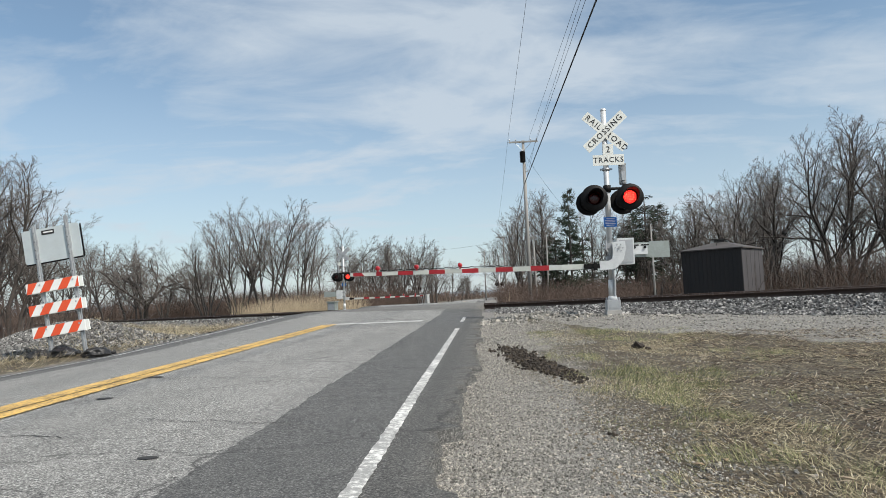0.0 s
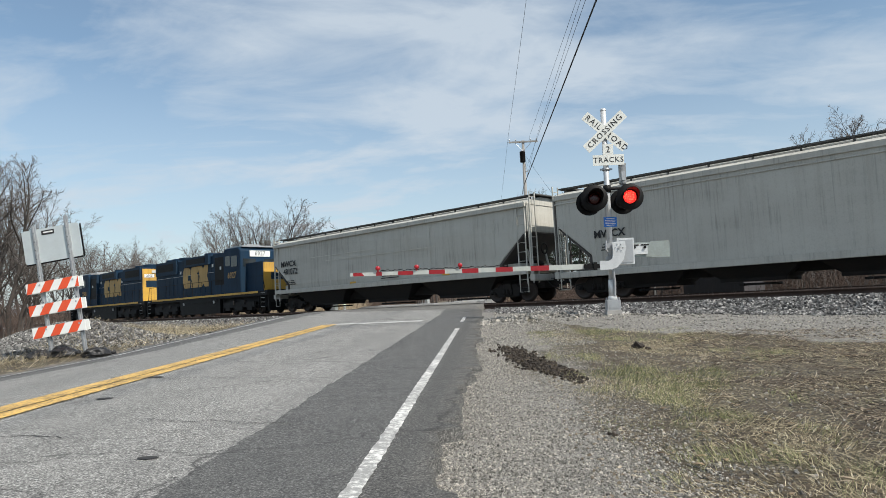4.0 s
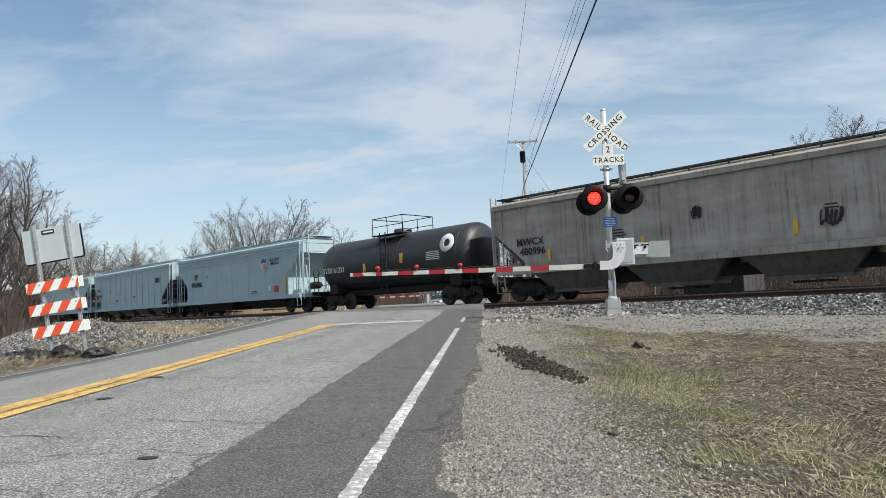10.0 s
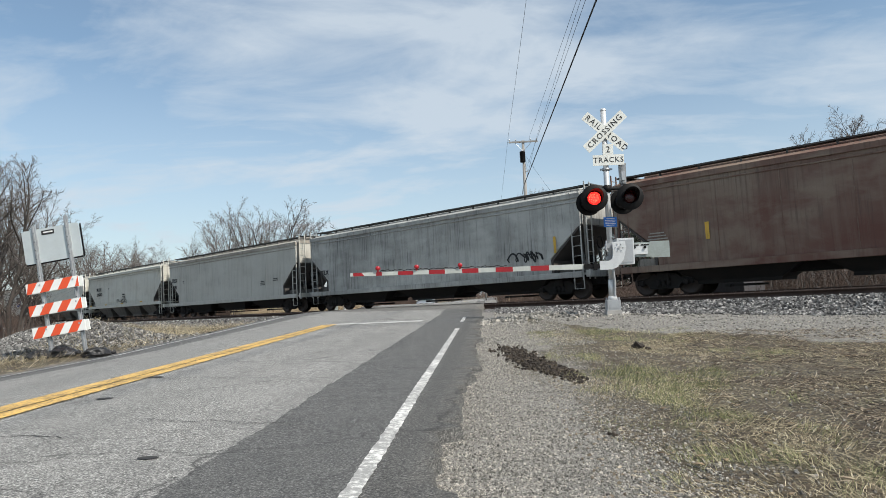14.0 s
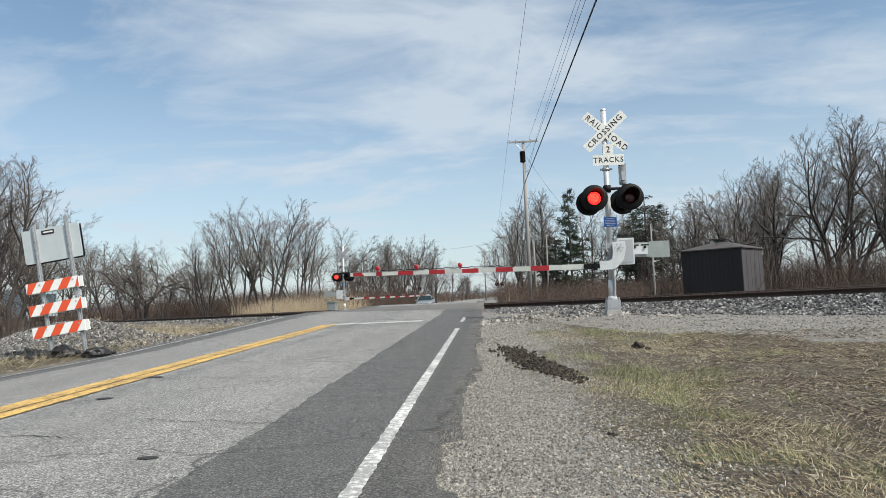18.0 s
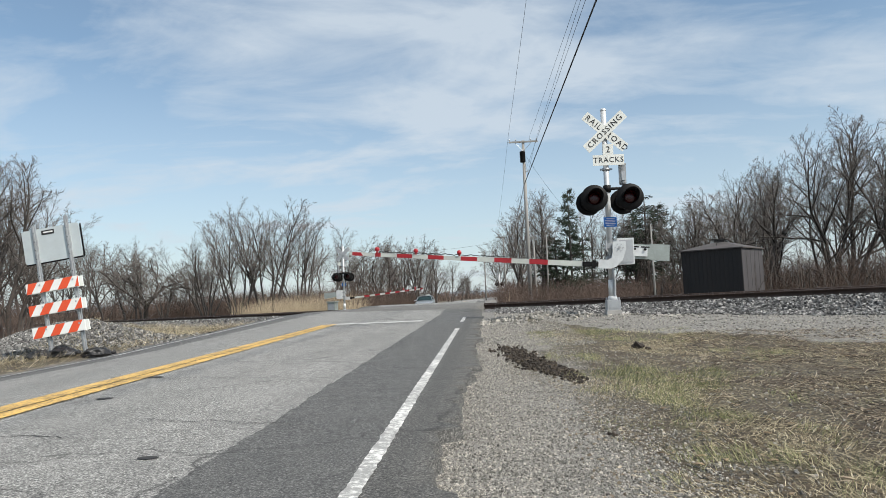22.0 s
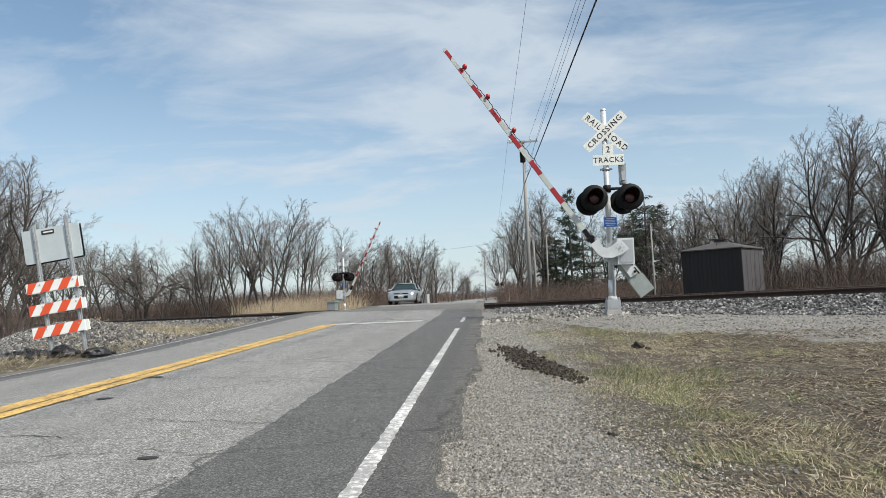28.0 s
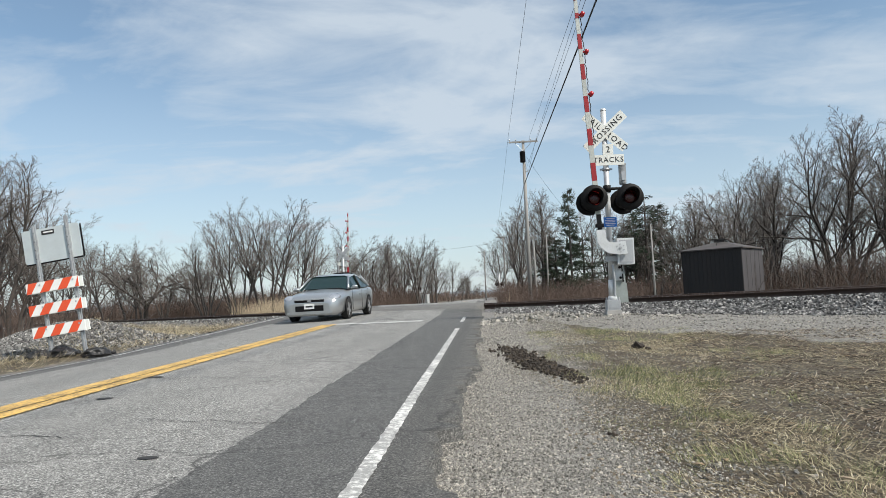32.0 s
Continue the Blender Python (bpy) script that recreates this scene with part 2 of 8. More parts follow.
def road_z(a, w):
    """Height of the road's surface."""
    a, w = np.asarray(a, float), np.asarray(w, float)
    z = np.interp(w, [-40, 36, 42, 48, 58, 75, 120, 400, 3000], [-0.45, 0.525, 0.49, 0.2, -0.42, -0.36, -0.2, -0.2, -0.2])
    fall = np.interp(w, [13, 24, 44, 60], [0.072, 0.0, 0.0, 0.02])
    fall_r = np.interp(w, [13, 24, 44, 60], [0.0, 0.0, 0.0, 0.02])
    z = z - fall * np.clip(-4.1 - a, 0, 12) - fall_r * np.clip(a + 4.1, 0, 12)
    # the surface meets the rail heads where it crosses the tracks
    s, q = to_track(RA[0] * a + RU[0] * w, RA[1] * a + RU[1] * w)
    t = smooth(7.5, 4.8, q) * smooth(-5.5, -3.0, q)
    return z * (1 - t) + (rail_z(s) + 0.006) * t


def ground_z(x, y):
    """Height of the ground beside the road."""
    x, y = np.asarray(x, float), np.asarray(y, float)
    a, w = x * RA[0] + y * RA[1], x * RU[0] + y * RU[1]
    s, q = to_track(x, y)
    near = -0.03 + 0.0165 * np.clip(w, -12, 20) - 0.055 * np.clip(-5.0 - a, 0, 7) - 0.012 * np.clip(a - 1, 0, 6)
    near = near - 0.5 * smooth(14, 40, -4 - a)
    far = -0.35 + 0 * x
    back = smooth(-2, -9, q)
    base = near * (1 - back) + far * back
    emb = np.where(q > 0, rail_z(np.clip(s, -150, 120)) - 0.19 - 0.24 * np.clip(q - 4.6, 0, 40), rail_z(np.clip(s, -150, 120)) - 0.19 - 0.4 * np.clip(-3.2 - q, 0, 40))
    k = 0.10
    h = np.clip(0.5 + 0.5 * (emb - base) / k, 0, 1)
    z = base * (1 - h) + emb * h + k * h * (1 - h)
    # loose heap of ballast behind the barricade, dirt mound by the crossing
    z = z + 0.75 * np.exp(-(((x + 10.2) / 1.9) ** 2 + ((y - 17.6) / 1.3) ** 2)) * (0.8 + 0.4 * fbm(x * 2, y * 2, 5))
    z = z + 0.16 * np.exp(-(((x - 2.3) / 0.9) ** 2 + ((y - 15.6) / 0.7) ** 2))
    z = z + 0.10 * np.exp(-(((x - 3.86) / 0.9) ** 2 + ((y - 15.0) / 0.8) ** 2))
    # rut in the verge
    ra, rw = a - (0.42 + 0.1 * np.sin(w * 2)), w - 7.6
    z = z - 0.07 * np.exp(-((ra / 0.28) ** 2 + (rw / 1.3) ** 2))
    z = z + 0.035 * (fbm(x * 1.3, y * 1.3, 1) - 0.5) + (0.018 + 0.035 * smooth(0.7, 1.8, a)) * (fbm(x * 4.5, y * 4.5, 2, 3) - 0.5)
    inside = smooth(-9.2, -7.9, a) * (1 - smooth(-0.25, 0.25, a))
    rz = road_z(a, w)
    z = np.where(inside > 0, np.minimum(z, z * (1 - inside) + (rz - 0.06) * inside), z)
    z = np.where(smooth(-8.1, -7.9, a) * (1 - smooth(-0.3, -0.1, a)) > 0.5, np.minimum(z, rz - 0.05), z)
    return z

# ---- surface materials ----
def ground_material():
    m, nt, b = node_mat("ground_earth", 0.95)
    co = obj_co(nt)
    big = noise_node(nt, co, 0.55, 5, 0.6)
    mid = noise_node(nt, co, 4.5, 5, 0.65)
    fine = noise_node(nt, co, 38, 4, 0.7)
    vor = nt.nodes.new("ShaderNodeTexVoronoi")
    vor.inputs["Scale"].default_value = 62
    nt.links.new(co, vor.inputs["Vector"])
    vor2 = nt.nodes.new("ShaderNodeTexVoronoi")
    vor2.inputs["Scale"].default_value = 13
    nt.links.new(co, vor2.inputs["Vector"])
    straw = ramp(nt, fine, [(0.38, (0.012, 0.010, 0.007)), (0.5, (0.085, 0.07, 0.045)), (0.64, (0.30, 0.255, 0.17))])
    soil = ramp(nt, mid, [(0.3, (0.014, 0.010, 0.007)), (0.7, (0.075, 0.055, 0.036))])
    earth = mixc(nt, ramp(nt, mid, [(0.42, (0, 0, 0)), (0.6, (0.8, 0.8, 0.8))]), straw, soil)
    at_g = nt.nodes.new("ShaderNodeAttribute"); at_g.attribute_name = "green"
    gr = ramp(nt, fine, [(0.3, (0.04, 0.055, 0.015)), (0.7, (0.17, 0.19, 0.07))])
    earth = mixc(nt, maths(nt, "MULTIPLY", at_g.outputs["Fac"], ramp(nt, mid, [(0.35, (0.15, 0.15, 0.15)), (0.6, (0.9, 0.9, 0.9))])), earth, gr)
    stone = ramp(nt, vor.outputs["Color"], [(0.1, (0.07, 0.066, 0.06)), (0.5, (0.22, 0.21, 0.19)), (0.9, (0.42, 0.40, 0.36))])
    # shade between the gravel stones, painted as dark cell edges
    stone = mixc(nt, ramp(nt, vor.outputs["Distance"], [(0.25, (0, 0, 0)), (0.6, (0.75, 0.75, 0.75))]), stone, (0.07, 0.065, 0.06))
    dust = ramp(nt, big, [(0.3, (0.23, 0.216, 0.19)), (0.7, (0.34, 0.323, 0.29))])
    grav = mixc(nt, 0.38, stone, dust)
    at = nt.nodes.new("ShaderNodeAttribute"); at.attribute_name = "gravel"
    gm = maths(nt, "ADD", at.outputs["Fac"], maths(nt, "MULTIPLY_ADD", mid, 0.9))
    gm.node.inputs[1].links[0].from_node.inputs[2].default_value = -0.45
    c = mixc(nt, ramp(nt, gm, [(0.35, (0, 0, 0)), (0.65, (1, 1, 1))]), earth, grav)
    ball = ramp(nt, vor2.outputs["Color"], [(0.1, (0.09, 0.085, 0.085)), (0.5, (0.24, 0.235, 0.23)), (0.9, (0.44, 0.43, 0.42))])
    # gaps of the ballast coloured near black for the shade in them
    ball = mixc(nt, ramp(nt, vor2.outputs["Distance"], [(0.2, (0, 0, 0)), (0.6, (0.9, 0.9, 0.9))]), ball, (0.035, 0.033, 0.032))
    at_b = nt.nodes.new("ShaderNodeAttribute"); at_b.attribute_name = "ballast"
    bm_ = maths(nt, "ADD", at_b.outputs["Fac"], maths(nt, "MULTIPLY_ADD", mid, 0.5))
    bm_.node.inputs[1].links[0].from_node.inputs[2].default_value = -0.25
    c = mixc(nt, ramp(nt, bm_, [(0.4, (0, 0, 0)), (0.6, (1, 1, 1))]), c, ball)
    nt.links.new(c, b.inputs["Base Color"])
    hgt = mixc(nt, at_b.outputs["Fac"], fine, vor2.outputs["Distance"])
    bump(nt, b, hgt, 0.9, 0.03)
    return m


def asphalt_material():
    m, nt, b = node_mat("asphalt", 0.85)
    co = obj_co(nt)
    sep = nt.nodes.new("ShaderNodeSeparateXYZ")
    nt.links.new(co, sep.inputs[0])
    fine = noise_node(nt, co, 75, 4, 0.8)
    mid = noise_node(nt, co, 9, 5, 0.65)
    big = noise_node(nt, obj_co(nt, (1, 0.12, 1)), 1.3, 4, 0.6)
    jag = noise_node(nt, co, 2.2, 5, 0.7)
    old = ramp(nt, fine, [(0.36, (0.05, 0.049, 0.047)), (0.5, (0.225, 0.22, 0.21)), (0.66, (0.50, 0.49, 0.465))])
    old = mixc(nt, ramp(nt, big, [(0.35, (0, 0, 0)), (0.75, (0.45, 0.45, 0.45))]), old, (0.135, 0.132, 0.126))
    new_ = ramp(nt, fine, [(0.36, (0.02, 0.02, 0.02)), (0.52, (0.088, 0.087, 0.085)), (0.7, (0.23, 0.226, 0.217))])
    new_ = mixc(nt, ramp(nt, mid, [(0.4, (0, 0, 0)), (0.75, (0.5, 0.5, 0.5))]), new_, (0.125, 0.122, 0.116))
    # the darker strip re-laid along the edge of the lane
    xj = maths(nt, "ADD", sep.outputs["X"], maths(nt, "MULTIPLY_ADD", jag, 0.16))
    xj.node.inputs[1].links[0].from_node.inputs[2].default_value = -0.08
    strip = maths(nt, "MULTIPLY", maths(nt, "GREATER_THAN", xj, -1.455), maths(nt, "LESS_THAN", sep.outputs["Y"], 23.5))
    strip2 = maths(nt, "MULTIPLY", maths(nt, "LESS_THAN", xj, -6.82), 0.95)
    at_w = nt.nodes.new("ShaderNodeAttribute"); at_w.attribute_name = "crossing"
    strip = maths(nt, "MAXIMUM", strip, strip2)
    c = mixc(nt, strip, old, new_)
    shoulder = maths(nt, "GREATER_THAN", xj, -0.52)
    grit = ramp(nt, fine, [(0.38, (0.02, 0.0195, 0.018)), (0.64, (0.13, 0.124, 0.115))])
    c = mixc(nt, maths(nt, "MULTIPLY", shoulder, 0.7), c, grit)
    # sealed joint and dust over the crossing
    cz = ramp(nt, maths(nt, "ADD", at_w.outputs["Fac"], maths(nt, "MULTIPLY", jag, 0.3)), [(0.5, (0, 0, 0)), (0.75, (1, 1, 1))])
    dustc = ramp(nt, mid, [(0.3, (0.085, 0.082, 0.076)), (0.7, (0.17, 0.162, 0.148))])
    c = mixc(nt, cz, c, dustc)
    # cracks
    vor = nt.nodes.new("ShaderNodeTexVoronoi")
    vor.feature = "DISTANCE_TO_EDGE"
    vor.inputs["Scale"].default_value = 1.0
    wob = nt.nodes.new("ShaderNodeMapping")
    wob.inputs["Scale"].default_value = (0.22, 0.42, 1)
    nz = nt.nodes.new("ShaderNodeTexNoise")
    nz.inputs["Scale"].default_value = 2.5
    nz.inputs["Detail"].default_value = 6
    nt.links.new(co, nz.inputs["Vector"])
    add = nt.nodes.new("ShaderNodeVectorMath")
    add.operation = "MULTIPLY_ADD"
    nt.links.new(nz.outputs["Color"], add.inputs[0])
    add.inputs[1].default_value = (0.7, 0.7, 0)
    nt.links.new(co, add.inputs[2])
    nt.links.new(add.outputs[0], wob.inputs[0])
    nt.links.new(wob.outputs[0], vor.inputs["Vector"])
    crack = ramp(nt, vor.outputs["Distance"], [(0.0, (0.85, 0.85, 0.85)), (0.0065, (0, 0, 0))])
    crack = maths(nt, "MULTIPLY", crack, ramp(nt, mid, [(0.38, (0, 0, 0)), (0.5, (1, 1, 1))]))
    grain = nt.nodes.new("ShaderNodeTexVoronoi")
    grain.inputs["Scale"].default_value = 120
    nt.links.new(co, grain.inputs["Vector"])
    c = mixc(nt, 0.8, c, ramp(nt, grain.outputs["Color"], [(0.12, (0.17, 0.17, 0.17)), (0.5, (0.605, 0.605, 0.595)), (0.88, (0.94, 0.94, 0.92))]), "OVERLAY")
    c = mixc(nt, ramp(nt, grain.outputs["Distance"], [(0.45, (0, 0, 0)), (0.75, (0.6, 0.6, 0.6))]), c, (0.03, 0.029, 0.028))
    blotch = noise_node(nt, co, 4.2, 5, 0.7)
    c = mixc(nt, 0.28, c, ramp(nt, blotch, [(0.34, (0.3, 0.3, 0.3)), (0.66, (0.68, 0.68, 0.67))]), "OVERLAY")
    c = mixc(nt, crack, c, (0.02, 0.019, 0.018))
    nt.links.new(c, b.inputs["Base Color"])
    bump(nt, b, fine, 0.55, 0.008)
    return m


def worn_paint(name, col, keep=0.45):
    m, nt, b = node_mat(name, 0.7)
    co = obj_co(nt)
    f = noise_node(nt, co, 28, 5, 0.75)
    f2 = noise_node(nt, co, 3, 3, 0.5)
    k = maths(nt, "ADD", maths(nt, "MULTIPLY", f, 0.7), maths(nt, "MULTIPLY", f2, 0.3))
    fac = ramp(nt, k, [(keep, (0, 0, 0)), (keep + 0.14, (1, 1, 1))])
    c = mixc(nt, fac, tuple(x * 0.33 + 0.03 for x in col), col)
    nt.links.new(c, b.inputs["Base Color"])
    bump(nt, b, f, 0.3, 0.005)
    return m


MAT_GROUND = ground_material()
MAT_ASPHALT = asphalt_material()
MAT_WHITE_LINE = worn_paint("white_road_paint", (0.74, 0.73, 0.69), 0.47)
MAT_YELLOW_LINE = worn_paint("yellow_road_paint", (0.70, 0.44, 0.12), 0.42)
MAT_RAIL = weathered("rusty_rail", (0.055, 0.035, 0.026), (0.02, 0.014, 0.012), 0.7, 0.3, 3, 40)
MAT_RAILHEAD = weathered("polished_rail_head", (0.35, 0.33, 0.31), (0.16, 0.13, 0.11), 0.3, 0.9, 3, 40)
MAT_TIE = weathered("creosoted_timber", (0.06, 0.045, 0.035), (0.02, 0.016, 0.014), 0.85, 0, 3, 30)
MAT_GALV = weathered("galvanised_steel", (0.42, 0.43, 0.44), (0.25, 0.25, 0.25), 0.45, 0.6, 3, 40, 0.6, 0.05)
MAT_SILVER = weathered("aluminium_paint", (0.62, 0.63, 0.63), (0.36, 0.36, 0.36), 0.42, 0.35, 2.5, 30, 0.6, 0.05)
MAT_BLACK = weathered("black_enamel", (0.006, 0.006, 0.0065), (0.014, 0.013, 0.012), 0.55, 0, 4, 30, 0.6, 0.03)
MAT_BLACK.node_tree.nodes["Principled BSDF"].inputs["Specular IOR Level"].default_value = 0.15
MAT_WHITE = weathered("white_sheeting", (0.74, 0.75, 0.73), (0.55, 0.55, 0.52), 0.5, 0, 2, 20, 0.5, 0.02)
MAT_BLACK_INK = weathered("black_lettering", (0.015, 0.015, 0.016), (0.04, 0.04, 0.04), 0.6, 0, 5, 20, 0.4, 0.0)
MAT_WHITE_INK = weathered("white_lettering", (0.72, 0.72, 0.70), (0.5, 0.46, 0.44), 0.6, 0, 5, 20, 0.5, 0.0)
MAT_RED = weathered("red_sheeting", (0.52, 0.03, 0.035), (0.32, 0.03, 0.03), 0.45, 0, 3, 25, 0.5, 0.02)
MAT_ORANGE = weathered("orange_sheeting", (0.66, 0.080, 0.026), (0.48, 0.07, 0.03), 0.5, 0, 3, 25, 0.5, 0.02)
MAT_BLUE = weathered("blue_sign", (0.02, 0.16, 0.55), (0.02, 0.1, 0.35), 0.45, 0, 3, 25, 0.4, 0.0)
MAT_CONCRETE = weathered("concrete", (0.36, 0.35, 0.33), (0.2, 0.19, 0.18), 0.9, 0, 3, 40, 0.6, 0.3)
MAT_BARK = weathered("grey_bark", (0.085, 0.074, 0.066), (0.038, 0.033, 0.03), 0.95, 0, 2, 14, 0.8, 0.5, vary=0.4)
MAT_TWIG = weathered("grey_brown_twigs", (0.185, 0.162, 0.145), (0.095, 0.082, 0.073), 0.95, 0, 0.6, 5, 0.8, 0.0, vary=0.4)
MAT_BRUSH = weathered("russet_brush", (0.110, 0.076, 0.060), (0.038, 0.028, 0.023), 0.95, 0, 0.3, 3, 0.9, 0.0)
MAT_REED = weathered("dry_reeds", (0.45, 0.365, 0.25), (0.26, 0.205, 0.135), 0.9, 0, 0.4, 5, 0.8, 0.0)
MAT_NEEDLE = weathered("dark_conifer_needles", (0.030, 0.048, 0.026), (0.012, 0.018, 0.012), 0.85, 0, 0.8, 8, 0.9, 0.0)
MAT_WOODPOLE = weathered("weathered_pole_wood", (0.27, 0.26, 0.245), (0.15, 0.142, 0.133), 0.9, 0, 1.2, 30, 0.7, 0.3, True)
MAT_CABLE = weathered("black_cable", (0.012, 0.012, 0.013), None, 0.6, 0, 1, 10, 0.3, 0.0)
MAT_SHED = weathered("black_stained_siding", (0.013, 0.012, 0.013), (0.032, 0.027, 0.026), 0.75, 0, 1.4, 30, 0.8, 0.2, True)
MAT_SHED_ROOF = weathered("brown_metal_roof", (0.085, 0.075, 0.07), (0.05, 0.045, 0.042), 0.65, 0.2, 1.4, 30, 0.7, 0.1)


# ---- ground, road, tracks ----
def axis(lo, hi, flo, fhi, fine, mlo, mhi, mid, grow=1.16):
    xs = list(np.arange(flo, fhi, fine))
    xs += list(np.arange(fhi, mhi, mid))
    st, v = mid, mhi
    while v < hi:
        xs.append(v)
        st *= grow
        v += st
    xs.append(hi)
    left = list(np.arange(flo - mid, mlo, -mid))
    st, v = mid, mlo
    while v > lo:
        left.append(v)
        st *= grow
        v -= st
    left.append(lo)
    return np.array(sorted(set(np.round(left + xs, 4))))


def ground():
    xs = axis(-3500, 3500, -12, 16, 0.11, -70, 60, 0.8)
    ys = axis(-600, 4500, 1.0, 21, 0.13, -14, 95, 0.8)
    X, Y = np.meshgrid(xs, ys)
    Z = ground_z(X, Y)
    nx, ny = len(xs), len(ys)
    idx = np.arange(nx * ny).reshape(ny, nx)
    F = np.stack([idx[:-1, :-1], idx[:-1, 1:], idx[1:, 1:], idx[1:, :-1]], axis=-1).reshape(-1, 4)
    me = quick_mesh("ground", np.stack([X, Y, Z], axis=-1).reshape(-1, 3), F)
    a, w = X * RA[0] + Y * RA[1], X * RU[0] + Y * RU[1]
    s, q = to_track(X, Y)
    n1, n2 = fbm(X * 0.7, Y * 0.7, 11), fbm(X * 2.4, Y * 2.4, 12)
    ballast = smooth(6.6, 5.6, q + (n2 - 0.5) * 1.4) * smooth(-5.2, -4.2, q)
    heap = np.exp(-(((X + 10.2) / 2.4) ** 2 + ((Y - 17.6) / 1.7) ** 2))
    ballast = np.maximum(ballast, smooth(0.25, 0.45, heap))
    edge = 0.52 + 0.3 * (n1 - 0.5) * 3 + 0.03 * w
    gravel = smooth(edge + 0.35, edge - 0.35, a) * smooth(-0.6, -0.2, a)
    gravel = np.maximum(gravel, smooth(13.2, 12.0, q + (n1 - 0.5) * 1.6 + 2.2 * smooth(3.0, 1.2, a)) * smooth(-12, 1.0, a) * smooth(-7.0, -4.5, q))
    gravel = np.maximum(gravel, smooth(-9.0, -8.0, a) * (a < -4) * (w < 30) * 0.75)
    gravel = np.maximum(gravel, smooth(9.5, 7.5, q) * smooth(-7.0, -4.5, q) * (a < -4) * 0.8)
    rut = np.exp(-((((a - 0.42) / 0.32) ** 2) + ((w - 7.6) / 1.4) ** 2))
    gravel = gravel * (1 - rut)
    green = 0.5 * smooth(0.55, 0.95, 1.5 * (n2 - 0.5) + 0.42 + 0.36 * np.exp(-(((X - 1.75 - 0.12 * (Y - 5)) / 0.42) ** 2 + ((Y - 5.8) / 2.2) ** 2)) + 0.3 * np.exp(-(((X - 2.6) / 1.0) ** 2 + ((Y - 11.5) / 1.0) ** 2))) * smooth(0.7, 1.2, a)
    for nm, v in (("ballast", ballast), ("gravel", gravel), ("green", green)):
        at = me.attributes.new(nm, "FLOAT", "POINT")
        at.data.foreach_set("value", np.ascontiguousarray(v.ravel(), dtype=np.float32))
    me.shade_smooth()
    ob = put("ground", me, MAT_GROUND)
    tagged(ob, "dry straw-coloured grass, bare soil and grey gravel verge", "ground", kind="structure")


def road():
    ws = np.concatenate([np.arange(-14, 1.5, 0.25), np.arange(1.5, 14, 0.06), np.arange(14, 45, 0.25), np.arange(45, 130, 1.0), np.geomspace(130, 600, 40)])
    aa = np.concatenate([[-7.95], np.arange(-7.7, -0.4, 0.3), [-0.4, -0.17]])
    A, W = np.meshgrid(aa, ws)
    taper = -0.09 * np.clip((12 - W) / 10, 0, 1.2)
    rag = 0.16 * (fbm(W * 1.7, W * 0, 21) - 0.5) * 2 + 0.10 * (fbm(W * 6, W * 0, 22) - 0.5) * 2 + 0.06 * (fbm(W * 19, W * 0, 24) - 0.5)
    rag = np.where(A > -0.3, rag + taper, 0) + np.where(A < -7.9, rag, 0)
    Z = road_z(A, W) + 0.004 * (fbm(A * 2, W * 2, 23) - 0.5)
    V = np.stack([A + rag + road_bend(W), W, Z], axis=-1)
    low = V.copy()
    low[..., 2] -= 0.25
    # skirts along both edges
    V2 = np.concatenate([low[:, :1] + [[[-0.06, 0, 0]]], V, low[:, -1:] + [[[0.05, 0, 0]]]], axis=1)
    ny, nx = V2.shape[:2]
    idx = np.arange(nx * ny).reshape(ny, nx)
    F = np.stack([idx[:-1, :-1], idx[:-1, 1:], idx[1:, 1:], idx[1:, :-1]], axis=-1).reshape(-1, 4)
    me = quick_mesh("road", V2.reshape(-1, 3), F)
    x, y = road_xy(V2[..., 0], V2[..., 1])
    s, q = to_track(x, y)
    cr = smooth(7.0, 5.4, q) * smooth(-4.5, -3.2, q)
    at = me.attributes.new("crossing", "FLOAT", "POINT")
    at.data.foreach_set("value", np.ascontiguousarray(cr.ravel(), dtype=np.float32))
    me.shade_smooth()
    ob = put("road", me, MAT_ASPHALT, m=ROAD_M)
    tagged(ob, "cracked grey asphalt road with a darker patched strip", "road", kind="structure")

    def line(name, a0, a1, w0, w1, material, label, seed, step=0.04, ragged=0.005, bend=0.0):
        ww = np.arange(w0, w1 + step, step)
        if w1 > 60:
            ww = np.concatenate([np.arange(w0, 45, step), np.arange(45, 130, 0.5), np.geomspace(130, w1, 30)])
        off = bend * np.clip((17 - ww) / 9.4, 0, 1.7)
        off = off + road_bend(ww)
        l = a0 + off + ragged * 2 * (fbm(ww * 24, ww * 0, seed) - 0.5) * 2
        r = a1 + off + ragged * 2 * (fbm(ww * 24, ww * 0, seed + 1) - 0.5) * 2
        V = np.concatenate([np.stack([l, ww, road_z(l, ww) + 0.009], -1), np.stack([r, ww, road_z(r, ww) + 0.009], -1)])
        n = len(ww)
        i = np.arange(n - 1)
        put(name, quick_mesh(name, V, np.stack([i, i + n, i + n + 1, i + 1], -1)), material, ob, label)
    line("edge_line", -0.635, -0.55, -10, 13.2, MAT_WHITE_LINE, "worn white edge line", 31)
    line("edge_line", -0.635, -0.55, 15.6, 18.0, MAT_WHITE_LINE, "worn white edge line", 33)
    line("edge_line", -0.635, -0.55, 50, 400, MAT_WHITE_LINE, "worn white edge line", 34)
    line("edge_line", -7.62, -7.52, -10, 24, MAT_WHITE_LINE, "worn white edge line", 35)
    line("edge_line", -7.62, -7.52, 50, 400, MAT_WHITE_LINE, "worn white edge line", 35)
    line("centre_line", -4.075, -3.90, -10, 16.9, MAT_YELLOW_LINE, "double yellow centre line", 37, bend=0.18)
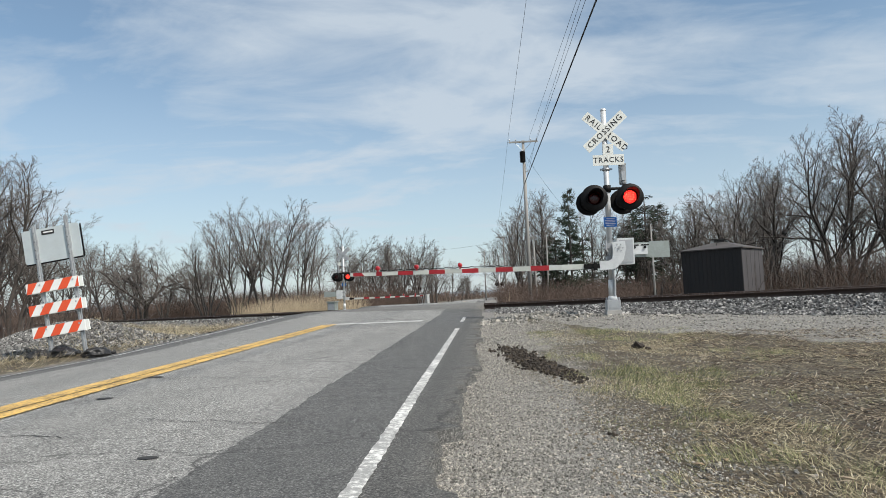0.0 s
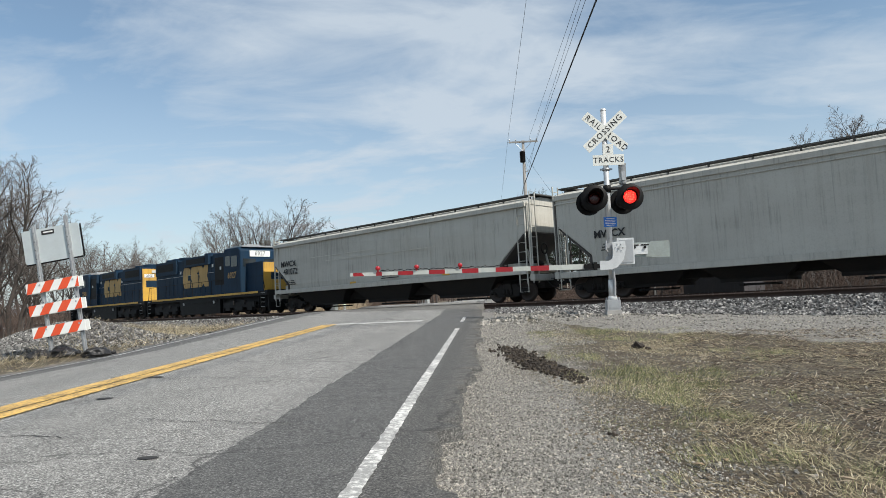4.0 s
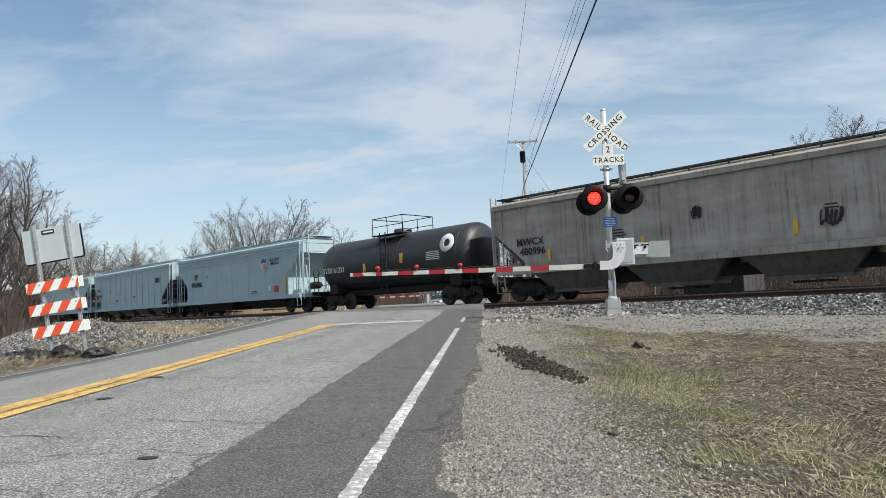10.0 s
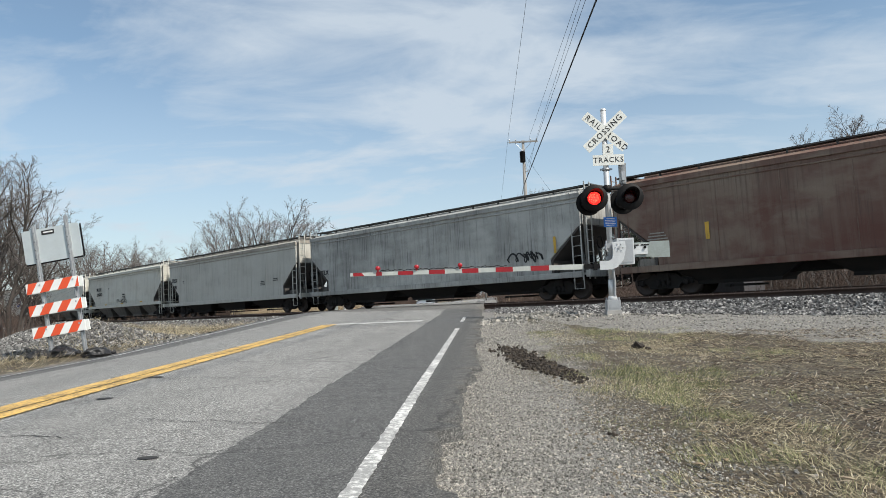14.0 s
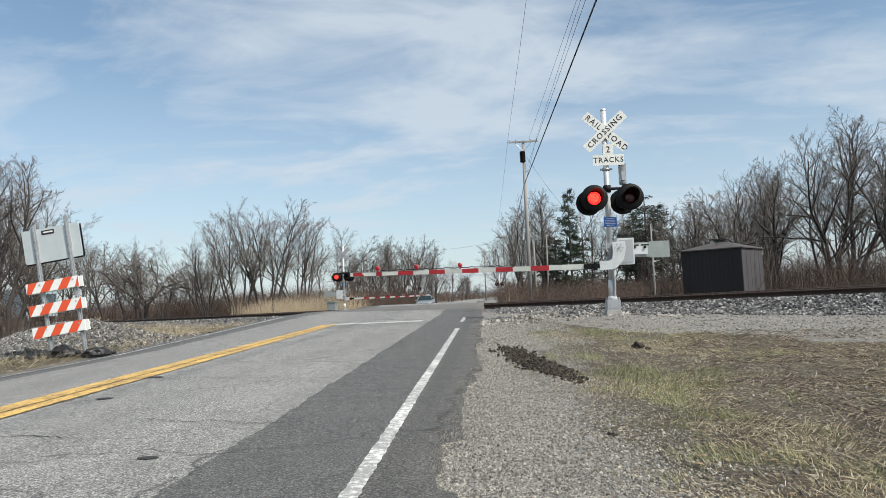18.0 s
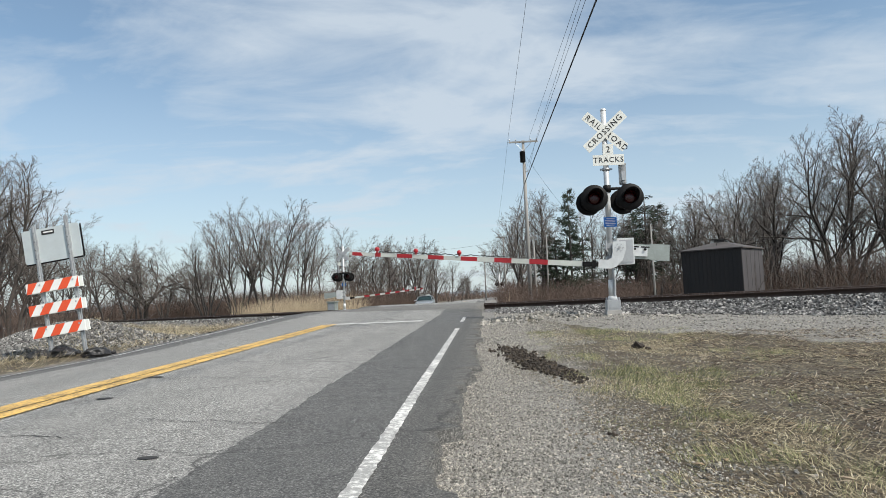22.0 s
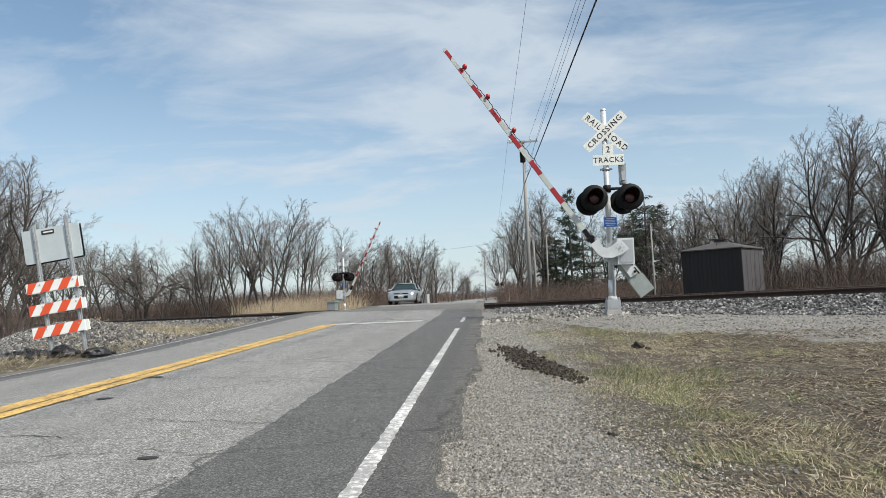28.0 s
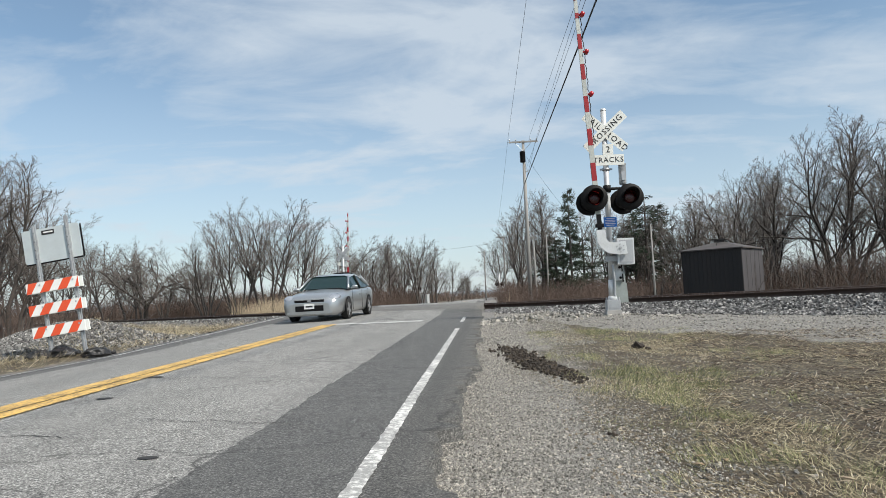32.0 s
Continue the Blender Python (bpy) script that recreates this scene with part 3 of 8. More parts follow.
    line("centre_line", -4.32, -4.10, -10, 16.9, MAT_YELLOW_LINE, "double yellow centre line", 39, bend=0.18)
    line("centre_line", -4.04, -3.93, 50, 400, MAT_YELLOW_LINE, "double yellow centre line", 37)
    # transverse cracks and tar spots
    tar = weathered("black_crack_tar", (0.022, 0.021, 0.02), (0.04, 0.038, 0.036), 0.8, 0, 5, 40, 0.5, 0.2)

    def crack(a0, w0, a1, w1, seed, width=0.0065):
        n = 70
        f = np.linspace(0, 1, n)
        aa_ = a0 + (a1 - a0) * f
        wc = w0 + (w1 - w0) * f + 0.22 * (fbm(f * 6, f * 0, seed) - 0.5) + 0.08 * (fbm(f * 26, f * 0, seed + 1) - 0.5)
        hw = width * (0.25 + 1.1 * fbm(f * 20, f * 0, seed + 2)) * np.clip(4 * np.minimum(f, 1 - f) + 0.15, 0, 1)
        V_ = np.concatenate([np.stack([aa_, wc - hw, road_z(aa_, wc - hw) + 0.006], -1), np.stack([aa_, wc + hw, road_z(aa_, wc + hw) + 0.006], -1)])
        i_ = np.arange(n - 1)
        put("crack", quick_mesh("crack", V_, np.stack([i_, i_ + 1, i_ + n + 1, i_ + n], -1)), tar, ob, "dark transverse crack")
    for c_ in ((-5.6, 7.5, -1.6, 6.35, 301), (-4.4, 5.1, -3.2, 5.6, 311), (-2.6, 4.6, -1.1, 4.15, 321), (-3.6, 12.6, -1.5, 12.1, 331), (-3.2, 11.3, -2.2, 10.7, 341), (-7.3, 11.2, -5.2, 10.4, 351), (-6.5, 15.5, -1.7, 15.0, 361), (-1.4, 8.4, -0.7, 8.1, 371), (-1.9, 14.2, -1.6, 10.2, 381), (-7.5, 20.6, -1.2, 19.6, 391), (-1.45, 5.3, -0.7, 5.1, 401), (-3.0, 13.6, -1.6, 13.3, 411), (-2.5, 13.9, -2.1, 11.6, 421), (-1.95, 13.2, -1.5, 11.2, 431), (-3.3, 15.8, -1.6, 15.9, 441), (-2.9, 10.4, -1.9, 9.9, 451), (-5.9, 8.9, -3.0, 8.5, 461), (-4.2, 4.3, -2.4, 3.9, 471)):
        crack(*c_, width=0.012 if c_[1] > 9 else 0.007)
    for a_, w_, r_ in ((-1.84, 3.42, 0.045), (-3.35, 5.55, 0.05), (-3.9, 4.75, 0.07), (-3.63, 6.95, 0.06), (-2.4, 9.2, 0.05)):
        k_ = np.arange(14) * 2 * np.pi / 14
        rr_ = r_ * (0.6 + 0.7 * fbm(k_, k_ * 0 + a_, 7))
        ax_, wy_ = a_ + np.cos(k_) * rr_ * 1.5, w_ + np.sin(k_) * rr_
        bm_ = bmesh.new()
        bm_.faces.new([bm_.verts.new((x_, y_, float(road_z(x_, y_)) + 0.005)) for x_, y_ in zip(ax_, wy_)])
        part("tar_spot", bm_, tar, ob, "dark tar spot")
    # stop bar
    ww = np.linspace(-3.95, -1.65, 40)
    j = 0.05 * (fbm(ww * 3, ww * 0, 41) - 0.5)
    V = np.concatenate([np.stack([ww, 16.55 + j, road_z(ww, ww * 0 + 16.55) + 0.009], -1), np.stack([ww, 17.2 - j, road_z(ww, ww * 0 + 17.2) + 0.009], -1)])
    i = np.arange(39)
    put("stop_line", quick_mesh("stop_line", V, np.stack([i, i + 1, i + 41, i + 40], -1)), MAT_WHITE_LINE, ob, "worn white stop bar")


def rail_profile():
    return [(-0.075, 0), (0.075, 0), (0.075, 0.012), (0.012, 0.035), (0.009, 0.125), (0.037, 0.140), (0.037, 0.168), (0.028, 0.175),
            (-0.028, 0.175), (-0.037, 0.168), (-0.037, 0.140), (-0.009, 0.125), (-0.012, 0.035), (-0.075, 0.012)]


def tracks():
    ss = np.concatenate([np.arange(-900, -120, 40), np.arange(-120, 60, 6.0), np.arange(60, 700, 40)])
    for q0, nm in ((Q_NEAR, "railway_track"), (Q_FAR, "railway_track")):
        trk = thing(nm, label="rusty steel rails on dark timber ties in grey ballast", category="railway track", group="tracks", kind="structure")
        for dq in (0.755, -0.755):
            prof = rail_profile()
            V = []
            for s in ss:
                for px, pz in prof:
                    x, y = track_xy(s, q0 + dq + px)
                    V.append((x, y, float(rail_z(s)) - 0.175 + pz))
            n = len(prof)
            F = [(i * n + j, i * n + (j + 1) % n, (i + 1) * n + (j + 1) % n, (i + 1) * n + j) for i in range(len(ss) - 1) for j in range(n)]
            me = quick_mesh("rail", np.array(V), np.array(F))
            me.materials.append(MAT_RAIL)
            me.materials.append(MAT_RAILHEAD)
            for p in me.polygons:
                if p.index % n == 7:
                    p.material_index = 1
            put("rail", me, None, trk)
        bm = bmesh.new()
        box(bm, -0.115, -1.3, -0.17, 0.115, 1.3, 0.0)
        tie = finish(bm, "tie", 0.012)
        tie.materials.append(MAT_TIE)
        s = -60.0
        k = 0
        while s < 32:
            x, y = track_xy(s, q0)
            rx, ry = x * RA[0] + y * RA[1], 0
            if not (-8.3 < rx < 0.2) and k < 300:
                put("tie", tie, None, trk, m=pose(x, y, float(rail_z(s)) - 0.165, 0, 0, -43.15 + random.uniform(-1, 1)))
            s += 0.55
            k += 1


# ---- woods ----
def branch_tree(seed, height, stems=1, lean=(0.1, 0.6), trunk=0.2, fork=0.0, limbs=4, spread=0.55, wander=0.12, lift=0.06, kids=(9, 6, 5), reach=0.5, first=0.25, twig=0.006):
    """Bare tree: long tapering limbs that keep their line, with branches, branchlets and twigs set round them."""
    rng = np.random.default_rng(seed)
    thick, fine = [], []

    def grow(p, d, ln, r, lv, fr=None):
        n = (8, 5, 3, 1)[lv]
        pts, dirs = [p], [d]
        for i in range(n):
            d = d + rng.normal(0, wander * (1.0, 1.25, 1.5, 1.6)[lv], 3)
            d[2] += lift * (1.0, 1.3, 1.0, 0.6)[lv]
            d = d / np.linalg.norm(d)
            p = p + d * ln / n
            pts.append(p)
            dirs.append(d)
        rr = np.maximum(r * (1 - 0.82 * np.linspace(0, 1, n + 1)), twig * (1.6, 1.3, 1.0, 0.8)[lv])
        for i in range(n):
            (thick if lv <= 1 else fine).append((pts[i], pts[i + 1], rr[i], rr[i + 1]))
        if lv > 2:
            return
        m = max(2, int(round(kids[lv] * rng.uniform(0.75, 1.25))))
        az = rng.random() * 6.283
        f0 = first if fr is None else fr
        for k in range(m):
            f = f0 + (1 - f0) * (k + rng.random() * 0.8) / m
            i = min(int(f * n), n - 1)
            q = pts[i] + (pts[i + 1] - pts[i]) * (f * n - i)
            az += 2.4 + rng.normal(0, 0.5)
            t = dirs[i + 1]
            u = np.cross(t, [0.3, 0.2, 1.0] if abs(t[2]) < 0.95 else [1.0, 0.1, 0])
            u /= np.linalg.norm(u) + 1e-9
            v = np.cross(t, u)
            a = spread * rng.uniform(0.65, 1.3) * (1.0, 1.1, 1.2)[lv]
            nd = t * math.cos(a) + (u * math.cos(az) + v * math.sin(az)) * math.sin(a)
            rad = r * (1 - 0.82 * f)
            grow(q, nd, ln * reach * rng.uniform(0.6, 1.15) * (1.2 - 0.65 * f) * (1.0, 1.0, 1.15)[lv], min(rad * 0.7, r * 0.42), lv + 1, 0.15)

    for k in range(stems):
        a = (k + rng.uniform(-0.3, 0.3)) * 6.283 / stems
        le = 0.05 * rng.normal() if stems == 1 else rng.uniform(*lean)
        d = np.array([math.cos(a) * le, math.sin(a) * le, 1.0])
        d /= np.linalg.norm(d)
        p = np.array([math.cos(a), math.sin(a), 0]) * (0.0 if stems == 1 else 0.3) + [0, 0, -0.2]
        r = trunk * (1.0 if stems == 1 else rng.uniform(0.5, 0.8))
        if fork:
            n = 4
            for i in range(n):
                d = d + rng.normal(0, wander * 0.5, 3)
                d /= np.linalg.norm(d)
                q = p + d * height * fork / n
                thick.append((p, q, r * (1 - 0.08 * i), r * (1 - 0.08 * (i + 1))))
                p = q
            a0 = rng.random() * 6.283
            for j in range(limbs):
                a1 = a0 + j * 6.283 / limbs + rng.normal(0, 0.35)
                t = d * math.cos(0.5) + np.array([math.cos(a1), math.sin(a1), 0.0]) * math.sin(spread * rng.uniform(0.5, 1.2))
                grow(p, t / np.linalg.norm(t), height * (1 - fork) * rng.uniform(0.75, 1.05), r * rng.uniform(0.45, 0.68), 0, 0.12)
        else:
            grow(p, d, height * rng.uniform(0.85, 1.0), r, 0)

    def mesh(st, sides):
        P, Q, R0, R1 = (np.array([x[i] for x in st]) for i in range(4))
        return sticks(P, Q, R0, R1, sides)
    tv, tf = mesh(thick, 5)
    fv, ff = mesh(fine, 3)
    k = height / np.percentile(fv[:, 2], 99.3)
    return quick_mesh("trunk", tv * k, tf), quick_mesh("crown", fv * k, ff)


TREES = []


def tree_kinds():
    kinds = (dict(fork=0.24, limbs=5, trunk=0.20, spread=0.62, wander=0.14, kids=(11, 8, 8), twig=0.0075),
             dict(trunk=0.17, first=0.25, spread=0.7, wander=0.08, kids=(20, 9, 8), reach=0.40, lift=0.05, twig=0.0075),
             dict(fork=0.20, limbs=4, trunk=0.19, spread=0.55, wander=0.15, kids=(12, 8, 8), twig=0.0075),
             dict(stems=3, lean=(0.08, 0.3), trunk=0.21, first=0.22, spread=0.6, wander=0.12, kids=(14, 8, 8), lift=0.03, reach=0.45, twig=0.0075),
             dict(stems=7, lean=(0.08, 0.62), trunk=0.18, first=0.34, spread=0.55, wander=0.075, kids=(12, 8, 7), reach=0.42, lift=0.012, twig=0.0075),
             dict(stems=5, lean=(0.05, 0.35), trunk=0.17, first=0.25, spread=0.55, wander=0.09, kids=(12, 8, 8), reach=0.42, lift=0.02, twig=0.0075),
             dict(fork=0.16, limbs=5, trunk=0.26, spread=1.0, wander=0.28, kids=(9, 7, 7), reach=0.52, lift=0.03, twig=0.011),
             dict(fork=0.30, limbs=5, trunk=0.19, spread=0.7, wander=0.17, kids=(10, 8, 8), reach=0.5, twig=0.0075))
    for i, kw in enumerate(kinds):
        t, c = branch_tree(i + 11, 10, **kw)
        t.materials.append(MAT_BARK)
        c.materials.append(MAT_TWIG)
        TREES.append((t, c))


def bare_tree(kind, x, y, h, turn, label, group="bare trees", wide=1.0):
    z = float(ground_z(x, y)) - 0.1
    t = thing("bare_tree", label=label, category="tree", group=group)
    t.matrix_world = pose(x, y, z, 0, 0, turn) @ Matrix.Diagonal((h / 10 * wide, h / 10 * wide, h / 10, 1))
    put("trunk", TREES[kind][0], None, t)
    put("crown", TREES[kind][1], None, t)
    return t


# kind, x, y, height, turn
BARE = [(4, -22.8, 62.5, 8.0, 20),
        (4, -19.4, 61.0, 10.2, 121),
        (4, -16.2, 60.0, 10.9, 303),
        (4, -13.6, 61.5, 9.8, 66),
        (6, -34.7, 75.6, 8.0, 40),
        (3, -12.2, 69.5, 9.4, 309),
        (3, -14.9, 21.7, 6.3, 242),
        (5, -16.3, 22.7, 6.5, 320),
        (3, -16.7, 21.7, 6.6, 297),
        (5, -17.6, 26.7, 6.0, 33),
        (5, -70.2, 108.8, 22.0, 310),
        (5, -56.5, 95.9, 13.1, 6),
        (4, -49.3, 89.2, 11.9, 240),
        (3, -43.9, 84.2, 9.9, 132),
        (0, -35.6, 76.4, 9.0, 282),
        (3, -38.6, 79.2, 8.6, 119),
        (4, -30.1, 69.9, 5.6, 98),
        (3, -30.4, 75.0, 4.5, 240),
        (1, -14.4, 89.8, 7.8, 276),
        (0, -11.4, 84.8, 8.1, 281),
        (3, -9.5, 87.7, 9.0, 243),
        (1, -7.0, 85.7, 9.6, 203),
        (4, -5.5, 91.7, 9.7, 327),
        (5, -3.4, 89.7, 9.7, 77),
        (1, -1.1, 91.7, 8.5, 118),
        (3, 0.9, 99.9, 6.8, 325),
        (0, 3.0, 120.1, 5.0, 77),
        (3, 6.3, 150.3, 3.5, 267),
        (5, -1.9, 109.8, 8.0, 199),
        (1, -7.2, 104.7, 9.3, 7),
        (1, -12.9, 109.8, 9.0, 343),
        (2, 9.2, 109.6, 11.0, 32),
        (0, 8.7, 79.4, 13.0, 81),
        (5, 9.3, 74.6, 10.5, 302),
        (1, 9.2, 61.5, 11.1, 21),
        (5, 10.8, 63.5, 11.1, 154),
        (1, 13.5, 59.7, 8.2, 15),
        (2, 15.8, 61.7, 7.7, 137),
        (7, 18.3, 65.5, 10.5, 242),
        (1, 19.7, 51.6, 8.4, 304),
        (7, 22.5, 49.4, 9.4, 198),
        (1, 24.3, 47.4, 10.6, 218),
        (3, 26.6, 45.4, 12.2, 202),
        (3, 27.4, 44.3, 13.1, 295),
        (7, 29.6, 43.4, 11.7, 227),
        (2, 30.1, 39.5, 10.9, 68),
        (1, 33.5, 39.5, 10.4, 187),
        (5, 20.3, 54.6, 8.2, 49),
        (2, 21.5, 53.5, 8.6, 18),
        (1, 25.8, 55.5, 11.0, 69),
        (3, 20.7, 57.6, 8.8, 253),
        (1, 30.1, 59.4, 12.4, 111)]
CONIFERS = [(11.3, 57.5, 10.5, 0.72), (10.3, 65.7, 7.6, 1.5), (10.7, 61.8, 6.6, 1.8), (18.7, 59.5, 10.0, 1.3), (20.6, 61.6, 9.2, 1.2), (12.9, 59.8, 6.2, 1.7), (18.8, 63.6, 8.8, 1.4)]


def conifer_mesh(seed, h=8.0, r=1.9, gap=0.34, fill=1.0):
    """Conifer with whorls of uneven boughs, each bough tufted towards its tip."""
    rng = np.random.default_rng(seed)
    P, Q, R0, R1 = [], [], [], []
    nP, nQ, nR = [], [], []
    z = 0.7
    while z < h - 0.15:
        k = 1 - (z / h)
        side = rng.random() * 6.283
        for i in range(int(rng.integers(4, 7))):
            a = rng.random() * 6.283
            ln = r * (k ** 0.75) * rng.uniform(0.45, 1.1) * (1 + 0.3 * math.cos(a - side)) + 0.18
            d = np.array([math.cos(a), math.sin(a), rng.uniform(-0.25, 0.2)])
            p = np.array([0, 0, z + rng.uniform(-0.1, 0.1)])
            mid = p + d * ln * 0.6
            tip = mid + (d + np.array([0, 0, rng.uniform(0.1, 0.5)])) * ln * 0.45
            P += [p, mid]; Q += [mid, tip]; R0 += [0.03, 0.018]; R1 += [0.018, 0.006]
            for j in range(int((10 + ln * 34) * fill)):
                u = rng.uniform(0.25, 1.0) ** 0.8
                c = p + (mid - p) * min(1, u / 0.57) + (tip - mid) * max(0, (u - 0.57) / 0.43)
                c = c + rng.normal(0, 0.05 + 0.05 * u, 3)
                e = rng.normal(0, 1, 3)
                e[2] = e[2] * 0.5 + 0.1
                e += d * 0.9
                e /= np.linalg.norm(e)
                nP.append(c); nQ.append(c + e * rng.uniform(0.10, 0.30)); nR.append(rng.uniform(0.014, 0.036))
        z += rng.uniform(0.6, 1.4) * gap
    P.append(np.array([0, 0, -0.3])); Q.append(np.array([0, 0, h])); R0.append(0.17); R1.append(0.02)
    V, F = sticks(P, Q, R0, R1, 5)
    V2, F2 = sticks(np.array(nP), np.array(nQ), nR, np.array(nR) * 0.3, 3)
    a, b = quick_mesh("trunk", V, F), quick_mesh("needles", V2, F2)
    a.materials.append(MAT_BARK)
    b.materials.append(MAT_NEEDLE)
    return a, b


def woods():
    tree_kinds()
    for k, x, y, h, turn in BARE:
        bare_tree(k, x, y, h, turn, "low crooked leafless tree with spreading dark limbs" if k == 6 else "leafless grey-brown deciduous tree beyond the tracks" if k in (0, 1, 2, 7) else "leafless many-stemmed grey tree with fine twigs", wide=1.0)
    # the rows of trees that close the view behind the nearer ones
    rng = np.random.default_rng(17)
    for x0, x1, y0, y1, h0, h1, n in ((15, 28, 58, 72, 7.5, 9.5, 4), (28, 50, 54, 66, 10.0, 13.0, 6), (-44, -24, 58, 80, 5.5, 7.5, 9), (-18, 4, 96, 118, 8.0, 10.0, 7), (-21, -17, 21, 31, 4.4, 5.6, 4)):
        for i in range(n):
            x, y = x0 + (x1 - x0) * (i + rng.random()) / n, rng.uniform(y0, y1)
            if abs(x * RA[0] + y * RA[1] + 4) < 6 or (y > 40 and to_track(x, y)[1] > -7):
                continue
            bare_tree((0, 1, 2, 5, 7, 3)[int(rng.integers(0, 6))], x, y, rng.uniform(h0, h1), rng.uniform(0, 360), "leafless grey-brown tree in the row behind", "background trees")
    # trees that close in on the road far off
    for i in range(18):
        w = 125 + 11 * i
        x, y = road_xy(float(road_bend(w)) + (rng.uniform(4, 16) if i % 2 else rng.uniform(-26, -12)), w)
        bare_tree(int(rng.integers(0, 4)), float(x), float(y), rng.uniform(5.5, 8.5), rng.uniform(0, 360), "small leafless tree far down the road", "background trees")
    kinds = [conifer_mesh(3), conifer_mesh(8, 8.0, 2.3, 0.5, 0.7)]
    for i, (x, y, h, wide) in enumerate(CONIFERS):
        t = thing("conifer", label="dark green conifer among leafless trees", category="tree", group="conifers")
        t.matrix_world = pose(x, y, float(ground_z(x, y)) - 0.1, 0, 0, 70 * i) @ Matrix.Diagonal((h / 8 * wide, h / 8 * wide, h / 8, 1))
        put("trunk", kinds[i % 2][0], None, t)
        put("crown", kinds[i % 2][1], None, t)


def stems_stuff(name, n, place, hrange, rad, bend, material, label, category, seed, segs=2):
    """A thicket of thin bent stems as one mesh."""
    rng = np.random.default_rng(seed)
    x, y = place(rng, n)
    n = len(x)
    z = ground_z(x, y) - 0.03
    h = rng.uniform(hrange[0], hrange[1], n) * (0.6 + 0.8 * fbm(x * 0.35, y * 0.35, seed))
    az = rng.random(n) * 6.283
    ln = rng.uniform(0, bend, n)
    P = np.stack([x, y, z], -1)
    Vs, Fs, off = [], [], 0
    r = rad * rng.uniform(0.6, 1.4, n)
    for k in range(segs):
        f0, f1 = k / segs, (k + 1) / segs
        def at(f):
            return P + np.stack([np.cos(az) * ln * h * f * f, np.sin(az) * ln * h * f * f, h * f * (1 - 0.25 * ln * f)], -1)
        V, F = sticks(at(f0), at(f1), r * (1 - 0.8 * f0), r * (1 - 0.8 * f1), 3)
        Vs.append(V); Fs.append(F + off); off += len(V)
    me = quick_mesh(name, np.concatenate(Vs), np.concatenate(Fs))
    return tagged(put(name, me, material), label, category, kind="stuff")


def by_track(s0, s1, q0, q1, avoid_road=True):
    def f(rng, n):
        s, q = rng.uniform(s0, s1, n), rng.uniform(q0, q1, n)
        x, y = track_xy(s, q)
        a = x * RA[0] + y * RA[1]
        ok = (a < -9.5) | (a > 1.5) if avoid_road else a < 1e9
        return x[ok], y[ok]
    return f


def far_woods():
    """A low wooded rise on the horizon, all round."""
    rng = np.random.default_rng(91)
    V, F = [], []
    n = 360
    for k in range(n + 1):
        a = 2 * math.pi * k / n
        h = 7 + 9 * float(fbm(k * 0.13, 0.0, 92)) + 2.5 * rng.random()
        x, y = 1900 * math.cos(a), 1900 * math.sin(a)
        V += [(x, y, -3), (x * 1.01, y * 1.01, h), (x * 1.06, y * 1.06, -3)]
    for k in range(n):
        i = 3 * k
        F += [(i, i + 3, i + 4, i + 1), (i + 1, i + 4, i + 5, i + 2)]
    # distance haze is put into the woods' blue-grey base colour
    m = weathered("haze_tinted_woods", (0.20, 0.24, 0.27), (0.15, 0.18, 0.21), 1.0, 0, 0.02, 0.2, 0.6, 0.0)
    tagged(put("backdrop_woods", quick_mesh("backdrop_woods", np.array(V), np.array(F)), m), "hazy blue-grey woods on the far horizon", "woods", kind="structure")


def thickets():
    russet = "russet leafless brush thicket beyond the tracks"
    stems_stuff("brush", 15000, by_track(2, 46, -36, -20), (0.9, 3.8), 0.016, 1.1, MAT_BRUSH, russet, "brush", 51, 3)
    stems_stuff("brush", 7000, by_track(-12, 3, -34, -10), (0.7, 2.4), 0.012, 1.1, MAT_BRUSH, russet, "brush", 56, 3)
    stems_stuff("brush", 16000, by_track(-75, -14, -45, -9), (0.8, 3.4), 0.018, 1.1, MAT_BRUSH, russet, "brush", 52, 3)
    stems_stuff("brush", 6000, by_track(-60, -14, 12, 26), (0.5, 2.5), 0.008, 1.0, MAT_BRUSH, "bare brown brush beside the road", "brush", 54, 3)
    stems_stuff("saplings", 900, by_track(2, 46, -34, -15), (2.0, 5.5), 0.03, 0.7, MAT_BARK, "thin grey saplings standing among the brush", "saplings", 57, 4)
    def by_heap(rng, n):
        return rng.uniform(-15.5, -12.4, n), rng.uniform(14.5, 20.5, n)
    stems_stuff("brush", 900, by_heap, (0.7, 2.6), 0.006, 0.9, MAT_BRUSH, "red-brown bare shrubs behind the barricade", "brush", 58, 4)
    far_woods()
    stems_stuff("reeds", 6000, by_track(-32, -5, -12, -6.0), (0.6, 1.9), 0.014, 0.6, MAT_REED, "tall dry straw-coloured reeds beside the tracks", "reeds", 53, 3)

    def along(rng, n):
        x, y = rng.uniform(-90, 70, n), rng.uniform(72, 160, n)
        ok = np.abs(x * RA[0] + y * RA[1] + 4) > 6
        return x[ok], y[ok]
    def far_field(rng, n):
        w = 160 * 3.2 ** rng.random(n)
        x, y = road_xy(-4 + road_bend(w) + rng.choice([-1, 1], n) * (7 + w * 0.5 * rng.random(n)), w)
        return x, y
    stems_stuff("brush", 9000, far_field, (1.2, 4.2), 0.10, 0.8, MAT_BRUSH, "grey-brown scrub on the far flat land", "brush", 59, 1)
    stems_stuff("brush", 13000, along, (1.2, 4.6), 0.03, 1.0, MAT_BRUSH, "distant grey-brown brush along the road", "brush", 55)


# ---- the train ----
CACHE = {}


